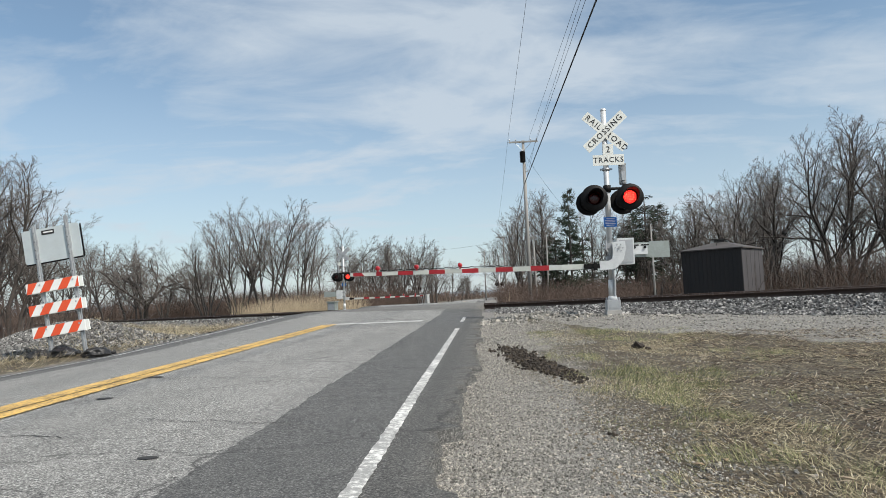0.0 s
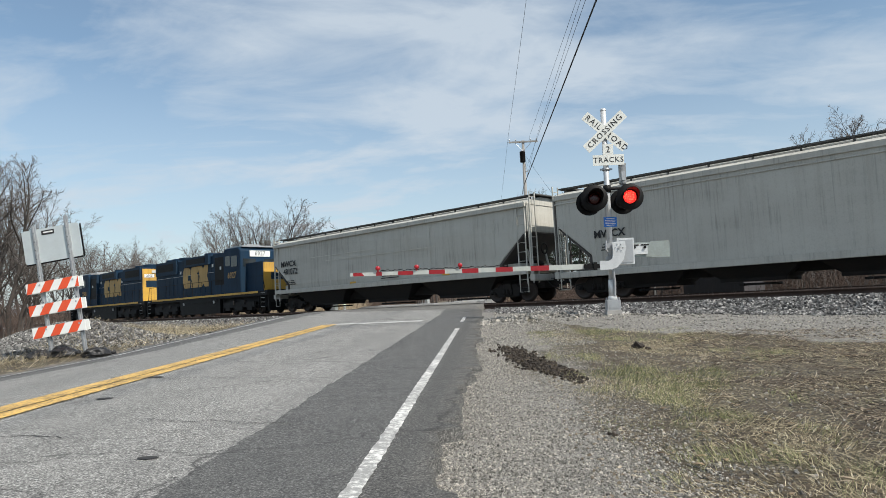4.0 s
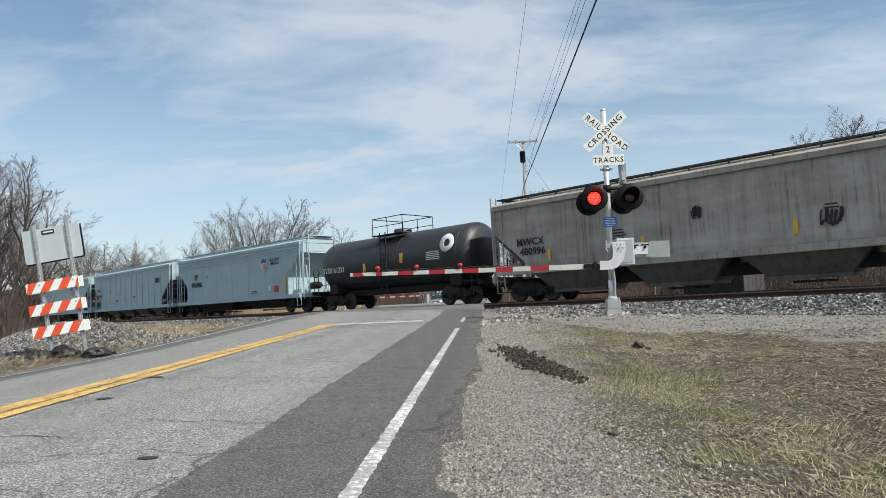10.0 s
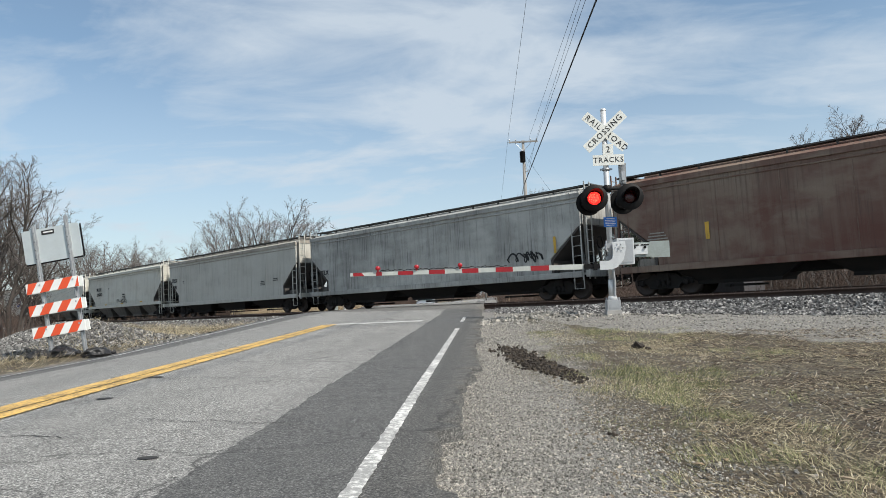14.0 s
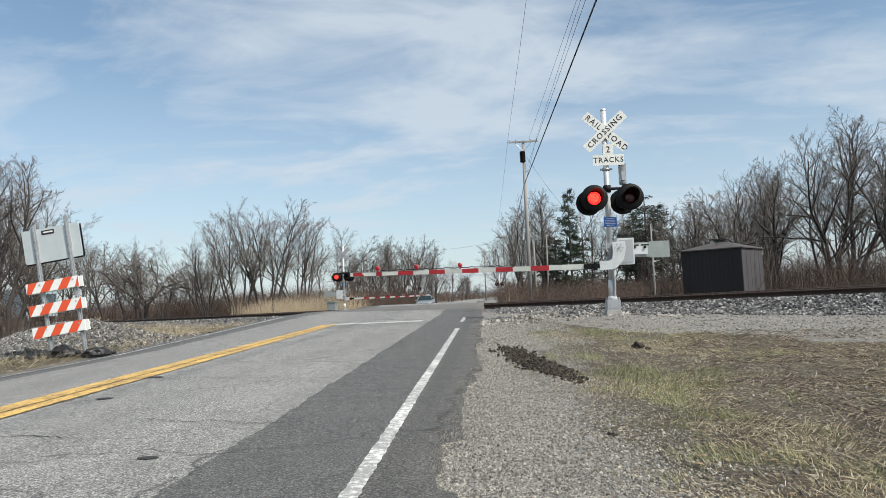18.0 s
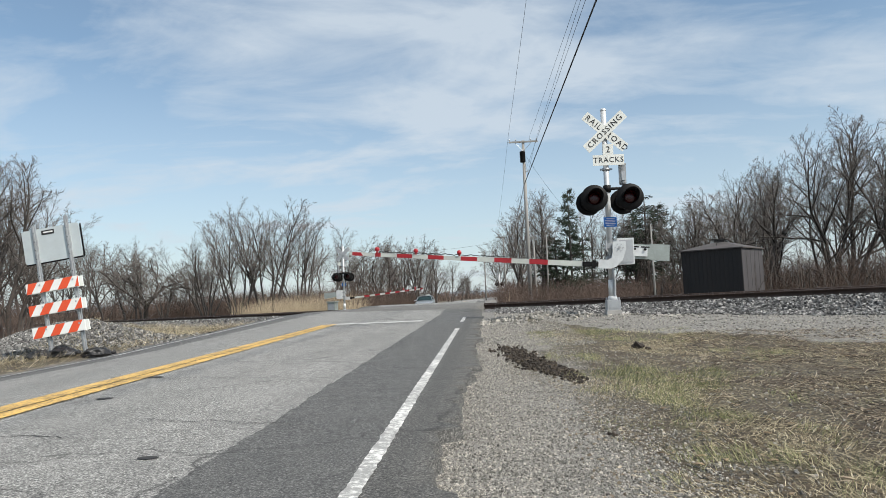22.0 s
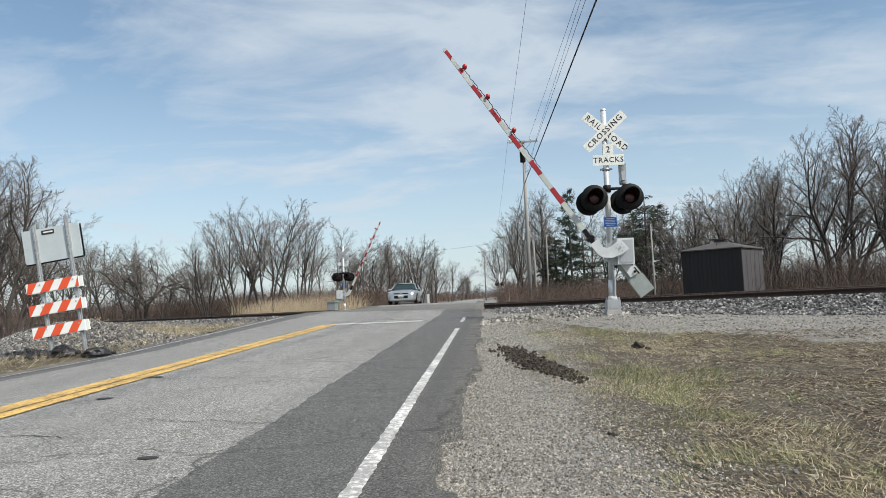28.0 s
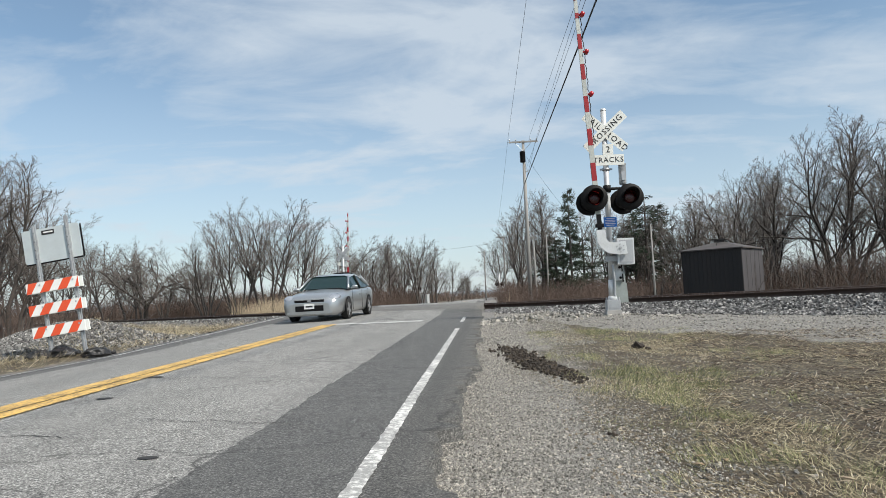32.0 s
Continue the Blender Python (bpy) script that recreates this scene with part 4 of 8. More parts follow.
def cached(key, fn, bevel=0.0, shade=False):
    if key not in CACHE:
        bm = bmesh.new()
        fn(bm)
        bmesh.ops.recalc_face_normals(bm, faces=bm.faces)
        CACHE[key] = finish(bm, key[0] if isinstance(key, tuple) else key, bevel, shade)
        CACHE[key].materials.append(None)
    return CACHE[key]


def piece(name, key, fn, material, parent, m=None, label="", bevel=0.0, shade=False):
    """A part whose mesh is shared between alike pieces, painted on the object."""
    me = cached(key, fn, bevel, shade)
    ob = new(name, me)
    ob.parent = parent
    if m is not None:
        ob.matrix_basis = m
    ob.material_slots[0].link = "OBJECT"
    ob.material_slots[0].material = material
    if label:
        ob["label"] = label
    return ob


MAT_UNDER = weathered("grimy_underframe", (0.011, 0.010, 0.0095), (0.03, 0.024, 0.020), 0.85, 0.1, 2, 20, 0.7, 0.1)
MAT_WHEEL = weathered("dark_wheel_steel", (0.06, 0.05, 0.045), (0.10, 0.07, 0.055), 0.6, 0.5, 3, 20, 0.6, 0.05)
# wagon end slopes: grime, with the shadow there darkened into the colour
MAT_SLOPE = weathered("grimy_shaded_end_sheet", (0.055, 0.05, 0.046), (0.10, 0.085, 0.075), 0.85, 0, 1.5, 20, 0.7, 0.05)
MAT_TREAD = weathered("bright_wheel_tread", (0.40, 0.39, 0.38), (0.2, 0.18, 0.16), 0.3, 0.9, 3, 20, 0.5, 0.0)


def wheel_shape(bm):
    lathe(bm, [(0, -0.05), (0.09, -0.06), (0.10, -0.03), (0.33, -0.035), (0.37, -0.07), (0.44, -0.075), (0.455, 0.03), (0.49, 0.05), (0.49, 0.07), (0.37, 0.07), (0.1, 0.06), (0, 0.06)], 24)


def truck(parent, x, six=False):
    """Two-axle bogie with side frames, springs and wheels."""
    tr = new("truck")
    tr.empty_display_size = 0.2
    tr.parent = parent
    tr.matrix_basis = pose(x, 0, 0)
    n = 0.86 if not six else 1.68
    axles = (-n, n) if not six else (-n, 0.0, n)

    def frame_shape(bm):
        prism(bm, [(-n - 0.22, 0.40), (-n - 0.22, 0.60), (-n + 0.25, 0.66), (-0.5, 0.80), (0.5, 0.80), (n - 0.25, 0.66), (n + 0.22, 0.60), (n + 0.22, 0.40), (n - 0.2, 0.42),
                   (0.55, 0.24), (-0.55, 0.24), (-n + 0.2, 0.42)], -0.09, 0.09)

    def spring_shape(bm):
        tube(bm, (0, 0, 0.32), (0, 0, 0.58), 0.075, n=10)
    for y in (-1.0, 1.0):
        piece("side_frame", ("side_frame", six), frame_shape, MAT_UNDER, tr, pose(0, y, 0), bevel=0.015)
        for k in (-0.2, 0.0, 0.2):
            piece("spring", "spring", spring_shape, MAT_UNDER, tr, pose(k, y * 1.11, 0))
        for ax in axles:
            piece("wheel", "wheel", wheel_shape, MAT_WHEEL, tr, pose(ax, y * 0.755, 0.457, 0, 0, 0 if y < 0 else 180))
            piece("bearing_cap", "bearing_cap", lambda bm: lathe(bm, [(0, -0.09), (0.07, -0.09), (0.10, -0.06), (0.11, 0.06), (0, 0.06)], 14), MAT_UNDER, tr, pose(ax, y * 1.13, 0.457, 0, 0, 0 if y < 0 else 180))
    for ax in axles:
        piece("axle", "axle", lambda bm: tube(bm, (0, -1.0, 0.457), (0, 1.0, 0.457), 0.08, n=8), MAT_UNDER, tr, pose(ax, 0, 0))
    piece("bolster", "bolster", lambda bm: box(bm, -0.22, -1.15, 0.55, 0.22, 1.15, 0.85), MAT_UNDER, tr, bevel=0.02)
    return tr


def ladder_shape(z0, z1, w, rungs):
    def f(bm):
        for sx in (-w / 2, w / 2):
            box(bm, sx - 0.022, -0.022, z0, sx + 0.022, 0.022, z1)
        for i in range(rungs):
            z = z0 + (z1 - z0) * (i + 0.5) / rungs
            tube(bm, (-w / 2, 0, z), (w / 2, 0, z), 0.013, n=6)
    return f


def coupler(parent, x, sgn):
    def f(bm):
        box(bm, 0, -0.09, -0.1, 0.62, 0.09, 0.1)
        prism(bm, [(0.5, -0.16), (0.86, -0.14), (0.90, 0.02), (0.78, 0.16), (0.5, 0.16)], -0.16, 0.16)
        tube(bm, (0.75, -0.12, -0.22), (0.75, -0.12, 0.24), 0.06, n=8)
        pipe(bm, [(0.1, -0.5, 0.02), (0.35, -0.5, -0.2), (0.7, -0.45, -0.42), (0.95, -0.4, -0.38)], 0.028)
        pipe(bm, [(0.15, -0.9, 0.25), (0.15, -0.3, 0.1), (0.5, 0, 0.14)], 0.018)
    return piece("coupler", "coupler", f, MAT_UNDER, parent, pose(x, 0, 0.86, 0, 0, 0 if sgn > 0 else 180), bevel=0.015)


MAT_BOARD = weathered("dark_grating", (0.085, 0.085, 0.083), (0.05, 0.048, 0.045), 0.8, 0.2, 2, 20, 0.6, 0.1)


def hopper_car(spec):
    """Covered hopper wagon: x along the train, -y to the viewer, z up from the rail."""
    L, paint, style = spec["length"], spec["paint"], spec.get("style", "ribbed")
    roofm, under = spec.get("roof", paint), spec.get("under", MAT_UNDER)
    H = spec.get("height", 4.27)
    W = 1.56
    car = thing("hopper_car", label=spec["label"], category="railway wagon", group="train wagons")
    e = L / 2
    cut = spec.get("cut", 1.8)
    zs = spec.get("sill", 1.40 if style == "flow" else 1.10)          # lower edge of the side sheet
    zc = spec.get("low", 1.72)
    zu = spec.get("high", 3.05)          # where the slope of the end leaves the corner
    roundness = style == "flow"

    def body(bm):
        pts = [(-e + 0.25, H), (-e + 0.25, zu), (-e + cut, zc), (-e + cut, zs), (e - cut, zs), (e - cut, zc), (e - 0.25, zu), (e - 0.25, H)]
        prism(bm, pts, -W, W)
        if roundness:
            for v in bm.verts:
                k = (v.co.z - zs) / (H - zs)
                v.co.y *= 1.0 - 0.05 * (2 * k - 1) ** 2
    piece("body", ("body", L, H, cut, zs, zc, zu, style), body, paint, car, bevel=0.03)

    # curved roof between the side plates
    def roof(bm):
        n = 9
        prof = [(-W + 0.02 + (2 * W - 0.04) * i / (n - 1), H + 0.36 * (1 - ((2 * i / (n - 1)) - 1) ** 2) ** 0.8) for i in range(n)]
        prof = prof + [(W - 0.02, H - 0.02), (-W + 0.02, H - 0.02)]
        a = [bm.verts.new((-e + 0.22, y, z)) for y, z in prof]
        b = [bm.verts.new((e - 0.22, y, z)) for y, z in prof]
        for i in range(len(prof)):
            j = (i + 1) % len(prof)
            bm.faces.new((a[i], a[j], b[j], b[i]))
        bm.faces.new(a[::-1])
        bm.faces.new(b)
    piece("roof", ("roof", L, H), roof, roofm, car)
    for y in (-1, 1):
        piece("side_plate", ("side_plate", L, H), lambda bm: (box(bm, -e + 0.2, -0.06, H - 0.16, e - 0.2, 0.04, H + 0.05), box(bm, -e + 0.2, -0.035, H - 0.34, e - 0.2, 0.0, H - 0.29) if style != "flow" else None), roofm, car, pose(0, y * W, 0, 0, 0, 0 if y < 0 else 180), bevel=0.012)
        piece("side_sill", ("side_sill", L, zs), lambda bm: (box(bm, -e + 0.3, -0.07, zs - 0.22, e - 0.3, 0.03, zs + 0.02)), spec.get("sillm", paint), car, pose(0, y * W, 0, 0, 0, 0 if y < 0 else 180), bevel=0.015)
    # running board on stands, hatches below it
    rb = spec.get("board") or (paint if "blue-grey" in spec["label"] else MAT_BOARD)

    def board(bm):
        zz = H + 0.40
        for y in (-0.78, 0.78):
            box(bm, -e + 0.05, y - 0.2, zz - 0.01, e - 0.05, y + 0.2, zz + 0.04)
        for x in (-e + 0.3, e - 0.3):
            box(bm, x - 0.28, -0.98, zz, x + 0.28, 0.98, zz + 0.045)
        n = int(L / 1.5)
        for i in range(n + 1):
            x = -e + 0.35 + (L - 0.7) * i / n
            for y in (-0.9, 0.9):
                box(bm, x - 0.03, y - 0.03, H + 0.02, x + 0.03, y + 0.03, zz)
    piece("running_board", ("running_board", L, H), board, rb, car)
    piece("roof_hatch", ("roof_hatch", L, H), lambda bm: box(bm, -e + 0.9, -0.33, H + 0.28, e - 0.9, 0.33, H + 0.46), roofm, car, bevel=0.04)
    # ribs of a post-sided car
    if style:
        n = spec.get("ribs", 9 if style != "flow" else 5)
        for i in range(n):
            x = -e + cut + 0.2 + (L - 2 * cut - 0.4) * i / (n - 1)
            for y in (-1, 1):
                t = {"ribbed": 0.035, "panel": 0.012, "flow": 0.005}[style]
                piece("side_post", ("side_post", H, zs, style), lambda bm: box(bm, -0.035 if style == "ribbed" else -0.014, -t, zs, 0.035 if style == "ribbed" else 0.014, 0.004, H - 0.3), paint, car, pose(x, y * W, 0, 0, 0, 0 if y < 0 else 180))
    # pressed ribs along the top of a panel-sided car
    if style == "panel" and "blue-grey" in spec["label"]:
        for k in range(4):
            for y in (-1, 1):
                piece("top_rib", ("top_rib", L), lambda bm: box(bm, -e + 0.3, -0.022, -0.018, e - 0.3, 0.0, 0.018), paint, car, pose(0, y * W, H - 0.40 - 0.10 * k, 0, 0, 0 if y < 0 else 180), bevel=0.006)
    # discharge bays
    nb = spec.get("bays", 3)
    span = (L - 2 * cut - 0.2) / nb
    for i in range(nb):
        x = -e + cut + 0.1 + span * (i + 0.5)

        def bay(bm):
            w = span / 2 - 0.06
            top = [(-w, -1.42), (w, -1.42), (w, 1.42), (-w, 1.42)]
            g = max(0.45, span * 0.29)
            bot = [(-g, -0.85), (g, -0.85), (g, 0.85), (-g, 0.85)]
            a = [bm.verts.new((p[0], p[1], zs - 0.02)) for p in top]
            b = [bm.verts.new((p[0], p[1], 0.46)) for p in bot]
            c = [bm.verts.new((p[0], p[1], 0.34)) for p in bot]
            for r0, r1 in ((a, b), (b, c)):
                for k in range(4):
                    bm.faces.new((r0[k], r0[(k + 1) % 4], r1[(k + 1) % 4], r1[k]))
            bm.faces.new(a)
            bm.faces.new(c[::-1])
        bo = piece("discharge_bay", ("bay", span, zs), bay, under, car, pose(x, 0, 0), "grimy discharge bay under the body")
        piece("outlet_gate", "outlet_gate", lambda bm: (box(bm, -0.5, -0.75, 0.2, 0.5, 0.75, 0.28), tube(bm, (-0.3, -1.0, 0.24), (-0.3, -0.7, 0.24), 0.05, n=8)), MAT_UNDER, bo)
    piece("centre_sill", ("centre_sill", L), lambda bm: box(bm, -e + 0.1, -0.55, 0.58, e - 0.1, 0.55, 1.02), MAT_UNDER, car)
    # ends: sill, platform, ladders, slope-sheet braces, brake gear
    for sg in (-1, 1):
        r = pose(0, 0, 0, 0, 0, 0 if sg > 0 else 180)
        piece("end_sill", ("end_sill", L, zs), lambda bm: (box(bm, e - 0.2, -1.5, 0.88, e + 0.05, 1.5, 1.16), box(bm, e - 2.0, -1.5, zs - 0.1, e - 0.1, 1.5, zs - 0.05)), spec.get("sillm", paint), car, r, bevel=0.015)

        def slope(bm):
            for y in (-1.45, 1.45):
                pipe(bm, [(e - 0.14, y, 1.1), (e - 0.14, y, H - 0.02)], 0.045)
            for y in (-0.7, 0.7):
                pipe(bm, [(e - 0.6, y, 1.1), (e - 0.85, y, (zu + zc) / 2 - 0.05)], 0.05)
            box(bm, e - cut + 0.2, -1.2, zs, e - cut + 0.9, 1.2, zs + 0.3)
        piece("end_frame", ("end_frame", L, H, cut, zc, zu), slope, spec.get("endm", paint), car, r)
        piece("slope_sheet", ("slope_sheet", L, H, cut, zc, zu), lambda bm: prism(bm, [(e - 0.27, zu), (e - cut + 0.02, zc - 0.03), (e - cut + 0.02, zs - 0.05), (e - cut + 0.12, zs - 0.05), (e - cut + 0.12, zc - 0.06), (e - 0.24, zu - 0.06)], -W + 0.012, W - 0.012), spec.get("slopem", MAT_SLOPE), car, r, "dark grimy sloping end sheet")
        for y in (-1.5, 1.5):
            piece("ladder", ("ladder", H), ladder_shape(0.75, H + 0.1, 0.42, 9), spec.get("ladm", paint), car, r @ pose(e - 0.5, y * 1.03, 0))
            piece("end_ladder", ("end_ladder", H), ladder_shape(0.8, H + 0.5, 0.4, 9), spec.get("ladm", paint), car, r @ pose(e - 0.06, y * 0.82, 0, 0, 0, 90))
            piece("sill_step", "sill_step", lambda bm: pipe(bm, [(-0.22, 0, 1.0), (-0.22, 0, 0.42), (0.22, 0, 0.42), (0.22, 0, 1.0)], 0.02), spec.get("ladm", paint), car, r @ pose(e - 0.5, y * 1.02, 0))
        truck(car, sg * (e - 1.75))
        coupler(car, sg * (e - 0.15), sg)
    piece("brake_wheel", "brake_wheel", lambda bm: lathe(bm, [(0.2, -0.02), (0.25, -0.02), (0.27, 0), (0.25, 0.02), (0.2, 0.02), (0.2, -0.02)], 16, pose(0, 0, 0, 0, 0, 90)), MAT_UNDER, car, pose(e - 0.02, -0.55, 2.3))
    piece("air_reservoir", "air_reservoir", lambda bm: lathe(bm, [(0, -0.55), (0.18, -0.5), (0.22, -0.4), (0.22, 0.4), (0.18, 0.5), (0, 0.55)], 14, pose(0, 0, 0, 0, 0, 90)), MAT_UNDER, car, pose(e - 1.3, 0.3, 1.65))
    # lettering and marks on the near side
    for txt, hgt, x, z, mat in spec.get("texts", ()):
        letters(txt, hgt, mat, car, pose(x * e, -W - (0.012 if style == "flow" else 0.045), z), bold=0.010 if hgt > 0.22 else 0.004, width=1.0)
    for x0, z0, w, h, mat in spec.get("marks", ()):
        bm = bmesh.new()
        box(bm, -w / 2, -0.004, -h / 2, w / 2, 0.0, h / 2)
        part("marking", bm, mat, car, m=pose(x0 * e, -W - (0.008 if style == "flow" else 0.04), max(z0, zs + 0.1)))
    return car



# ---- crossing signals ----
MAT_LENS_LIT = led_lens("lit_red_lens", 2.6)
MAT_LENS_OFF = weathered("dark_red_lens", (0.05, 0.005, 0.005), (0.03, 0.003, 0.003), 0.25, 0, 8, 60, 0.6, 0.1)
MAT_GATE_LAMP = glow("red_gate_lamp", (0.34, 0.009, 0.015), 0.05)
MAT_PLATE = weathered("weathered_zinc_plate", (0.30, 0.335, 0.32), (0.16, 0.17, 0.155), 0.5, 0.4, 2.5, 25, 0.7, 0.05)
MAT_ARM_WHITE = weathered("grimy_white_sheeting", (0.46, 0.48, 0.45), (0.25, 0.26, 0.24), 0.5, 0, 2, 18, 0.7, 0.03)
MAT_ARM_RED = weathered("dull_red_sheeting", (0.30, 0.008, 0.014), (0.15, 0.008, 0.012), 0.5, 0, 3, 25, 0.6, 0.03)
MAT_SIGN = weathered("aged_white_sheeting", (0.66, 0.67, 0.63), (0.46, 0.46, 0.42), 0.5, 0, 2, 20, 0.5, 0.02)
ROTORS = []          # (rotor, is it the left lamp of its pair)
GATES = []           # (gate arm, pivot pose, is it the far one)


def bar(bm, x0, x1, z0, z1, y0, y1):
    return box(bm, x0, y0, z0, x1, y1, z1)


def flasher(parent, x, y, z, back, left):
    """One lamp unit: background disc, housing, hood, and the lens drum that turns its lit face out."""
    u = new("flasher_unit")
    u.empty_display_size = 0.2
    u.parent = parent
    u.matrix_basis = pose(x, y, z, 0, 0, 180 if back else 0)

    def disc(bm):
        lathe(bm, [(0.155, -0.012), (0.30, -0.012), (0.305, -0.004), (0.30, 0.006), (0.155, 0.006), (0.155, -0.012)], 32)
    piece("background_disc", "background_disc", disc, MAT_BLACK, u)
    piece("housing", "lamp_housing", lambda bm: lathe(bm, [(0.17, 0.0), (0.185, 0.01), (0.185, 0.16), (0.15, 0.22), (0.06, 0.24), (0, 0.24)], 24), MAT_BLACK, u)

    def hood(bm):
        n = 22
        ring = []
        for i in range(n + 1):
            a = radians(-38 + (256) * i / n)
            c, s = math.cos(a), math.sin(a)
            reach = 0.10 + 0.24 * max(0.0, s) ** 0.7
            ring.append([bm.verts.new((r * c, y_, r * s)) for r, y_ in ((0.170, -0.012), (0.176, -reach), (0.186, -reach), (0.182, -0.012))])
        for p, q in zip(ring, ring[1:]):
            for k in range(4):
                f = bm.faces.new((p[k], p[(k + 1) % 4], q[(k + 1) % 4], q[k]))
        bm.faces.new(ring[0])
        bm.faces.new(ring[-1][::-1])
    piece("hood", "hood", hood, MAT_BLACK, u)
    key = "lens_drum"
    if key not in CACHE:
        bm = bmesh.new()
        lathe(bm, [(0, -0.035), (0.06, -0.031), (0.11, -0.02), (0.15, 0.0), (0.11, 0.02), (0.06, 0.031), (0, 0.035)], 24)
        bmesh.ops.recalc_face_normals(bm, faces=bm.faces)
        me = finish(bm, "lens")
        me.materials.append(MAT_LENS_LIT)
        me.materials.append(MAT_LENS_OFF)
        for p in me.polygons:
            p.material_index = 0 if p.center.y < 0 else 1
        CACHE[key] = me
    rot = new("lens", CACHE[key])
    rot.parent = u
    rot.matrix_basis = pose(0, 0.03, 0)
    rot["label"] = "round red signal lens"
    ROTORS.append((rot, left))
    return u


STRIPES = ((467, 452, "r"), (426, 416, "r"), (387, 360, "r"), (332, 304, "r"), (274, 245, "r"), (215, 185, "r"), (154, 122, "r"))


def gate_arm(parent, pivot, far, length=6.2):
    arm = new("gate_arm")
    arm.empty_display_size = 0.2
    arm.parent = parent
    arm.matrix_basis = pivot
    arm["label"] = "red and white striped gate arm"
    GATES.append((arm, pivot, far))
    dz = -0.385

    def hh(u):      # half height of the arm at u metres from the pivot
        return 0.064 - 0.004 * u

    def seg(bm, u0, u1, y0=-0.028, y1=0.028, slant=0.0):
        v = [bm.verts.new(p) for p in ((-u1, y0, dz - hh(u1)), (-u0 + slant, y0, dz - hh(u0)), (-u0, y0, dz + hh(u0)), (-u1, y0, dz + hh(u1)), (-u1, y1, dz - hh(u1)), (-u0 + slant, y1, dz - hh(u0)), (-u0, y1, dz + hh(u0)), (-u1, y1, dz + hh(u1)))]
        for f in ((0, 1, 2, 3), (7, 6, 5, 4), (0, 4, 5, 1), (1, 5, 6, 2), (2, 6, 7, 3), (3, 7, 4, 0)):
            bm.faces.new([v[i] for i in f])
    bm = bmesh.new()
    seg(bm, 0.8, length)
    part("boom", bm, MAT_ARM_WHITE, arm)
    k = length / 6.2
    for p0, p1, _ in STRIPES:
        bm = bmesh.new()
        u0, u1 = p1 / 76.2 * k, p0 / 76.2 * k
        seg(bm, u0, min(u1, length + 0.004), -0.031, 0.031, 0.06 if p0 == 467 else 0.0)
        part("stripe", bm, MAT_ARM_RED, arm, "red reflective stripe")
    for px in (423, 354, 277):
        u0 = px / 76.2 * k
        bm = bmesh.new()
        lathe(bm, [(0, -0.085), (0.043, -0.08), (0.053, -0.06), (0.053, 0.06), (0.043, 0.08), (0, 0.085)], 14, pose(-u0, 0, dz + hh(u0) + 0.085))
        box(bm, -u0 - 0.02, -0.02, dz + hh(u0) - 0.02, -u0 + 0.02, 0.02, dz + hh(u0) + 0.05)
        part("gate_lamp", bm, MAT_GATE_LAMP, arm, "round red gate lamp")
    bm = bmesh.new()
    pts = []
    for i in range(60):
        u0 = 5.5 * k - i * 0.05 * k
        pts.append((-u0, -0.01, dz + hh(u0) + 0.018 + 0.022 * abs(math.sin(i * 0.55)) + 0.01 * math.sin(i * 2.1)))
    pipe(bm, pts, 0.010, 5)
    part("lamp_cable", bm, MAT_CABLE, arm, "black cable along the arm")
    # bent bracket from the shaft to the arm
    bm = bmesh.new()
    out = [(-0.16, 0.15), (0.13, 0.17), (0.14, -0.02), (0.08, -0.26), (-0.06, -0.42), (-0.18, -0.47), (-0.46, -0.475), (-0.46, -0.27), (-0.24, -0.27), (-0.17, -0.22), (-0.15, -0.1)]
    prism(bm, out, -0.06, 0.0)
    part("arm_bracket", bm, MAT_SILVER, arm, "silver bent steel bracket", bevel=0.012)
    bm = bmesh.new()
    box(bm, -0.82, -0.05, dz - 0.05, -0.44, 0.01, dz + 0.05)
    box(bm, -0.60, -0.07, dz - 0.09, -0.52, 0.03, dz + 0.09)
    part("arm_adapter", bm, MAT_BLACK, arm, "black arm clamp", bevel=0.01)
    bm = bmesh.new()
    for i in range(6):
        a = i * math.pi / 3
        tube(bm, (0.085 * math.cos(a) - 0.01, -0.075, 0.085 * math.sin(a) + 0.02), (0.085 * math.cos(a) - 0.01, -0.055, 0.085 * math.sin(a) + 0.02), 0.014, n=6)
    tube(bm, (-0.01, -0.08, 0.02), (-0.01, 0.3, 0.02), 0.03, n=10)
    part("shaft_bolts", bm, MAT_GALV, arm)
    # counterweight on the far side of the shaft
    bm = bmesh.new()
    box(bm, 0.0, 0.34, -0.13, 0.72, 0.39, 0.11)
    part("counterweight_arm", bm, MAT_SILVER, arm, bevel=0.01)
    for j, (x0, x1) in enumerate(((0.34, 0.80), (0.80, 1.24))):
        bm = bmesh.new()
        box(bm, x0, 0.40, -0.21 if j else -0.19, x1, 0.47, 0.17 if j else 0.15)
        part("counterweight", bm, MAT_PLATE, arm, "grey steel counterweight plate", bevel=0.008)
    bm = bmesh.new()
    for x0 in (0.42, 0.66):
        tube(bm, (x0, 0.30, 0.03), (x0, 0.41, 0.03), 0.03, n=8)
        box(bm, x0 - 0.09, 0.33, 0.07, x0 + 0.1, 0.345, 0.1)
    part("counterweight_bolts", bm, MAT_BLACK, arm)
    return arm


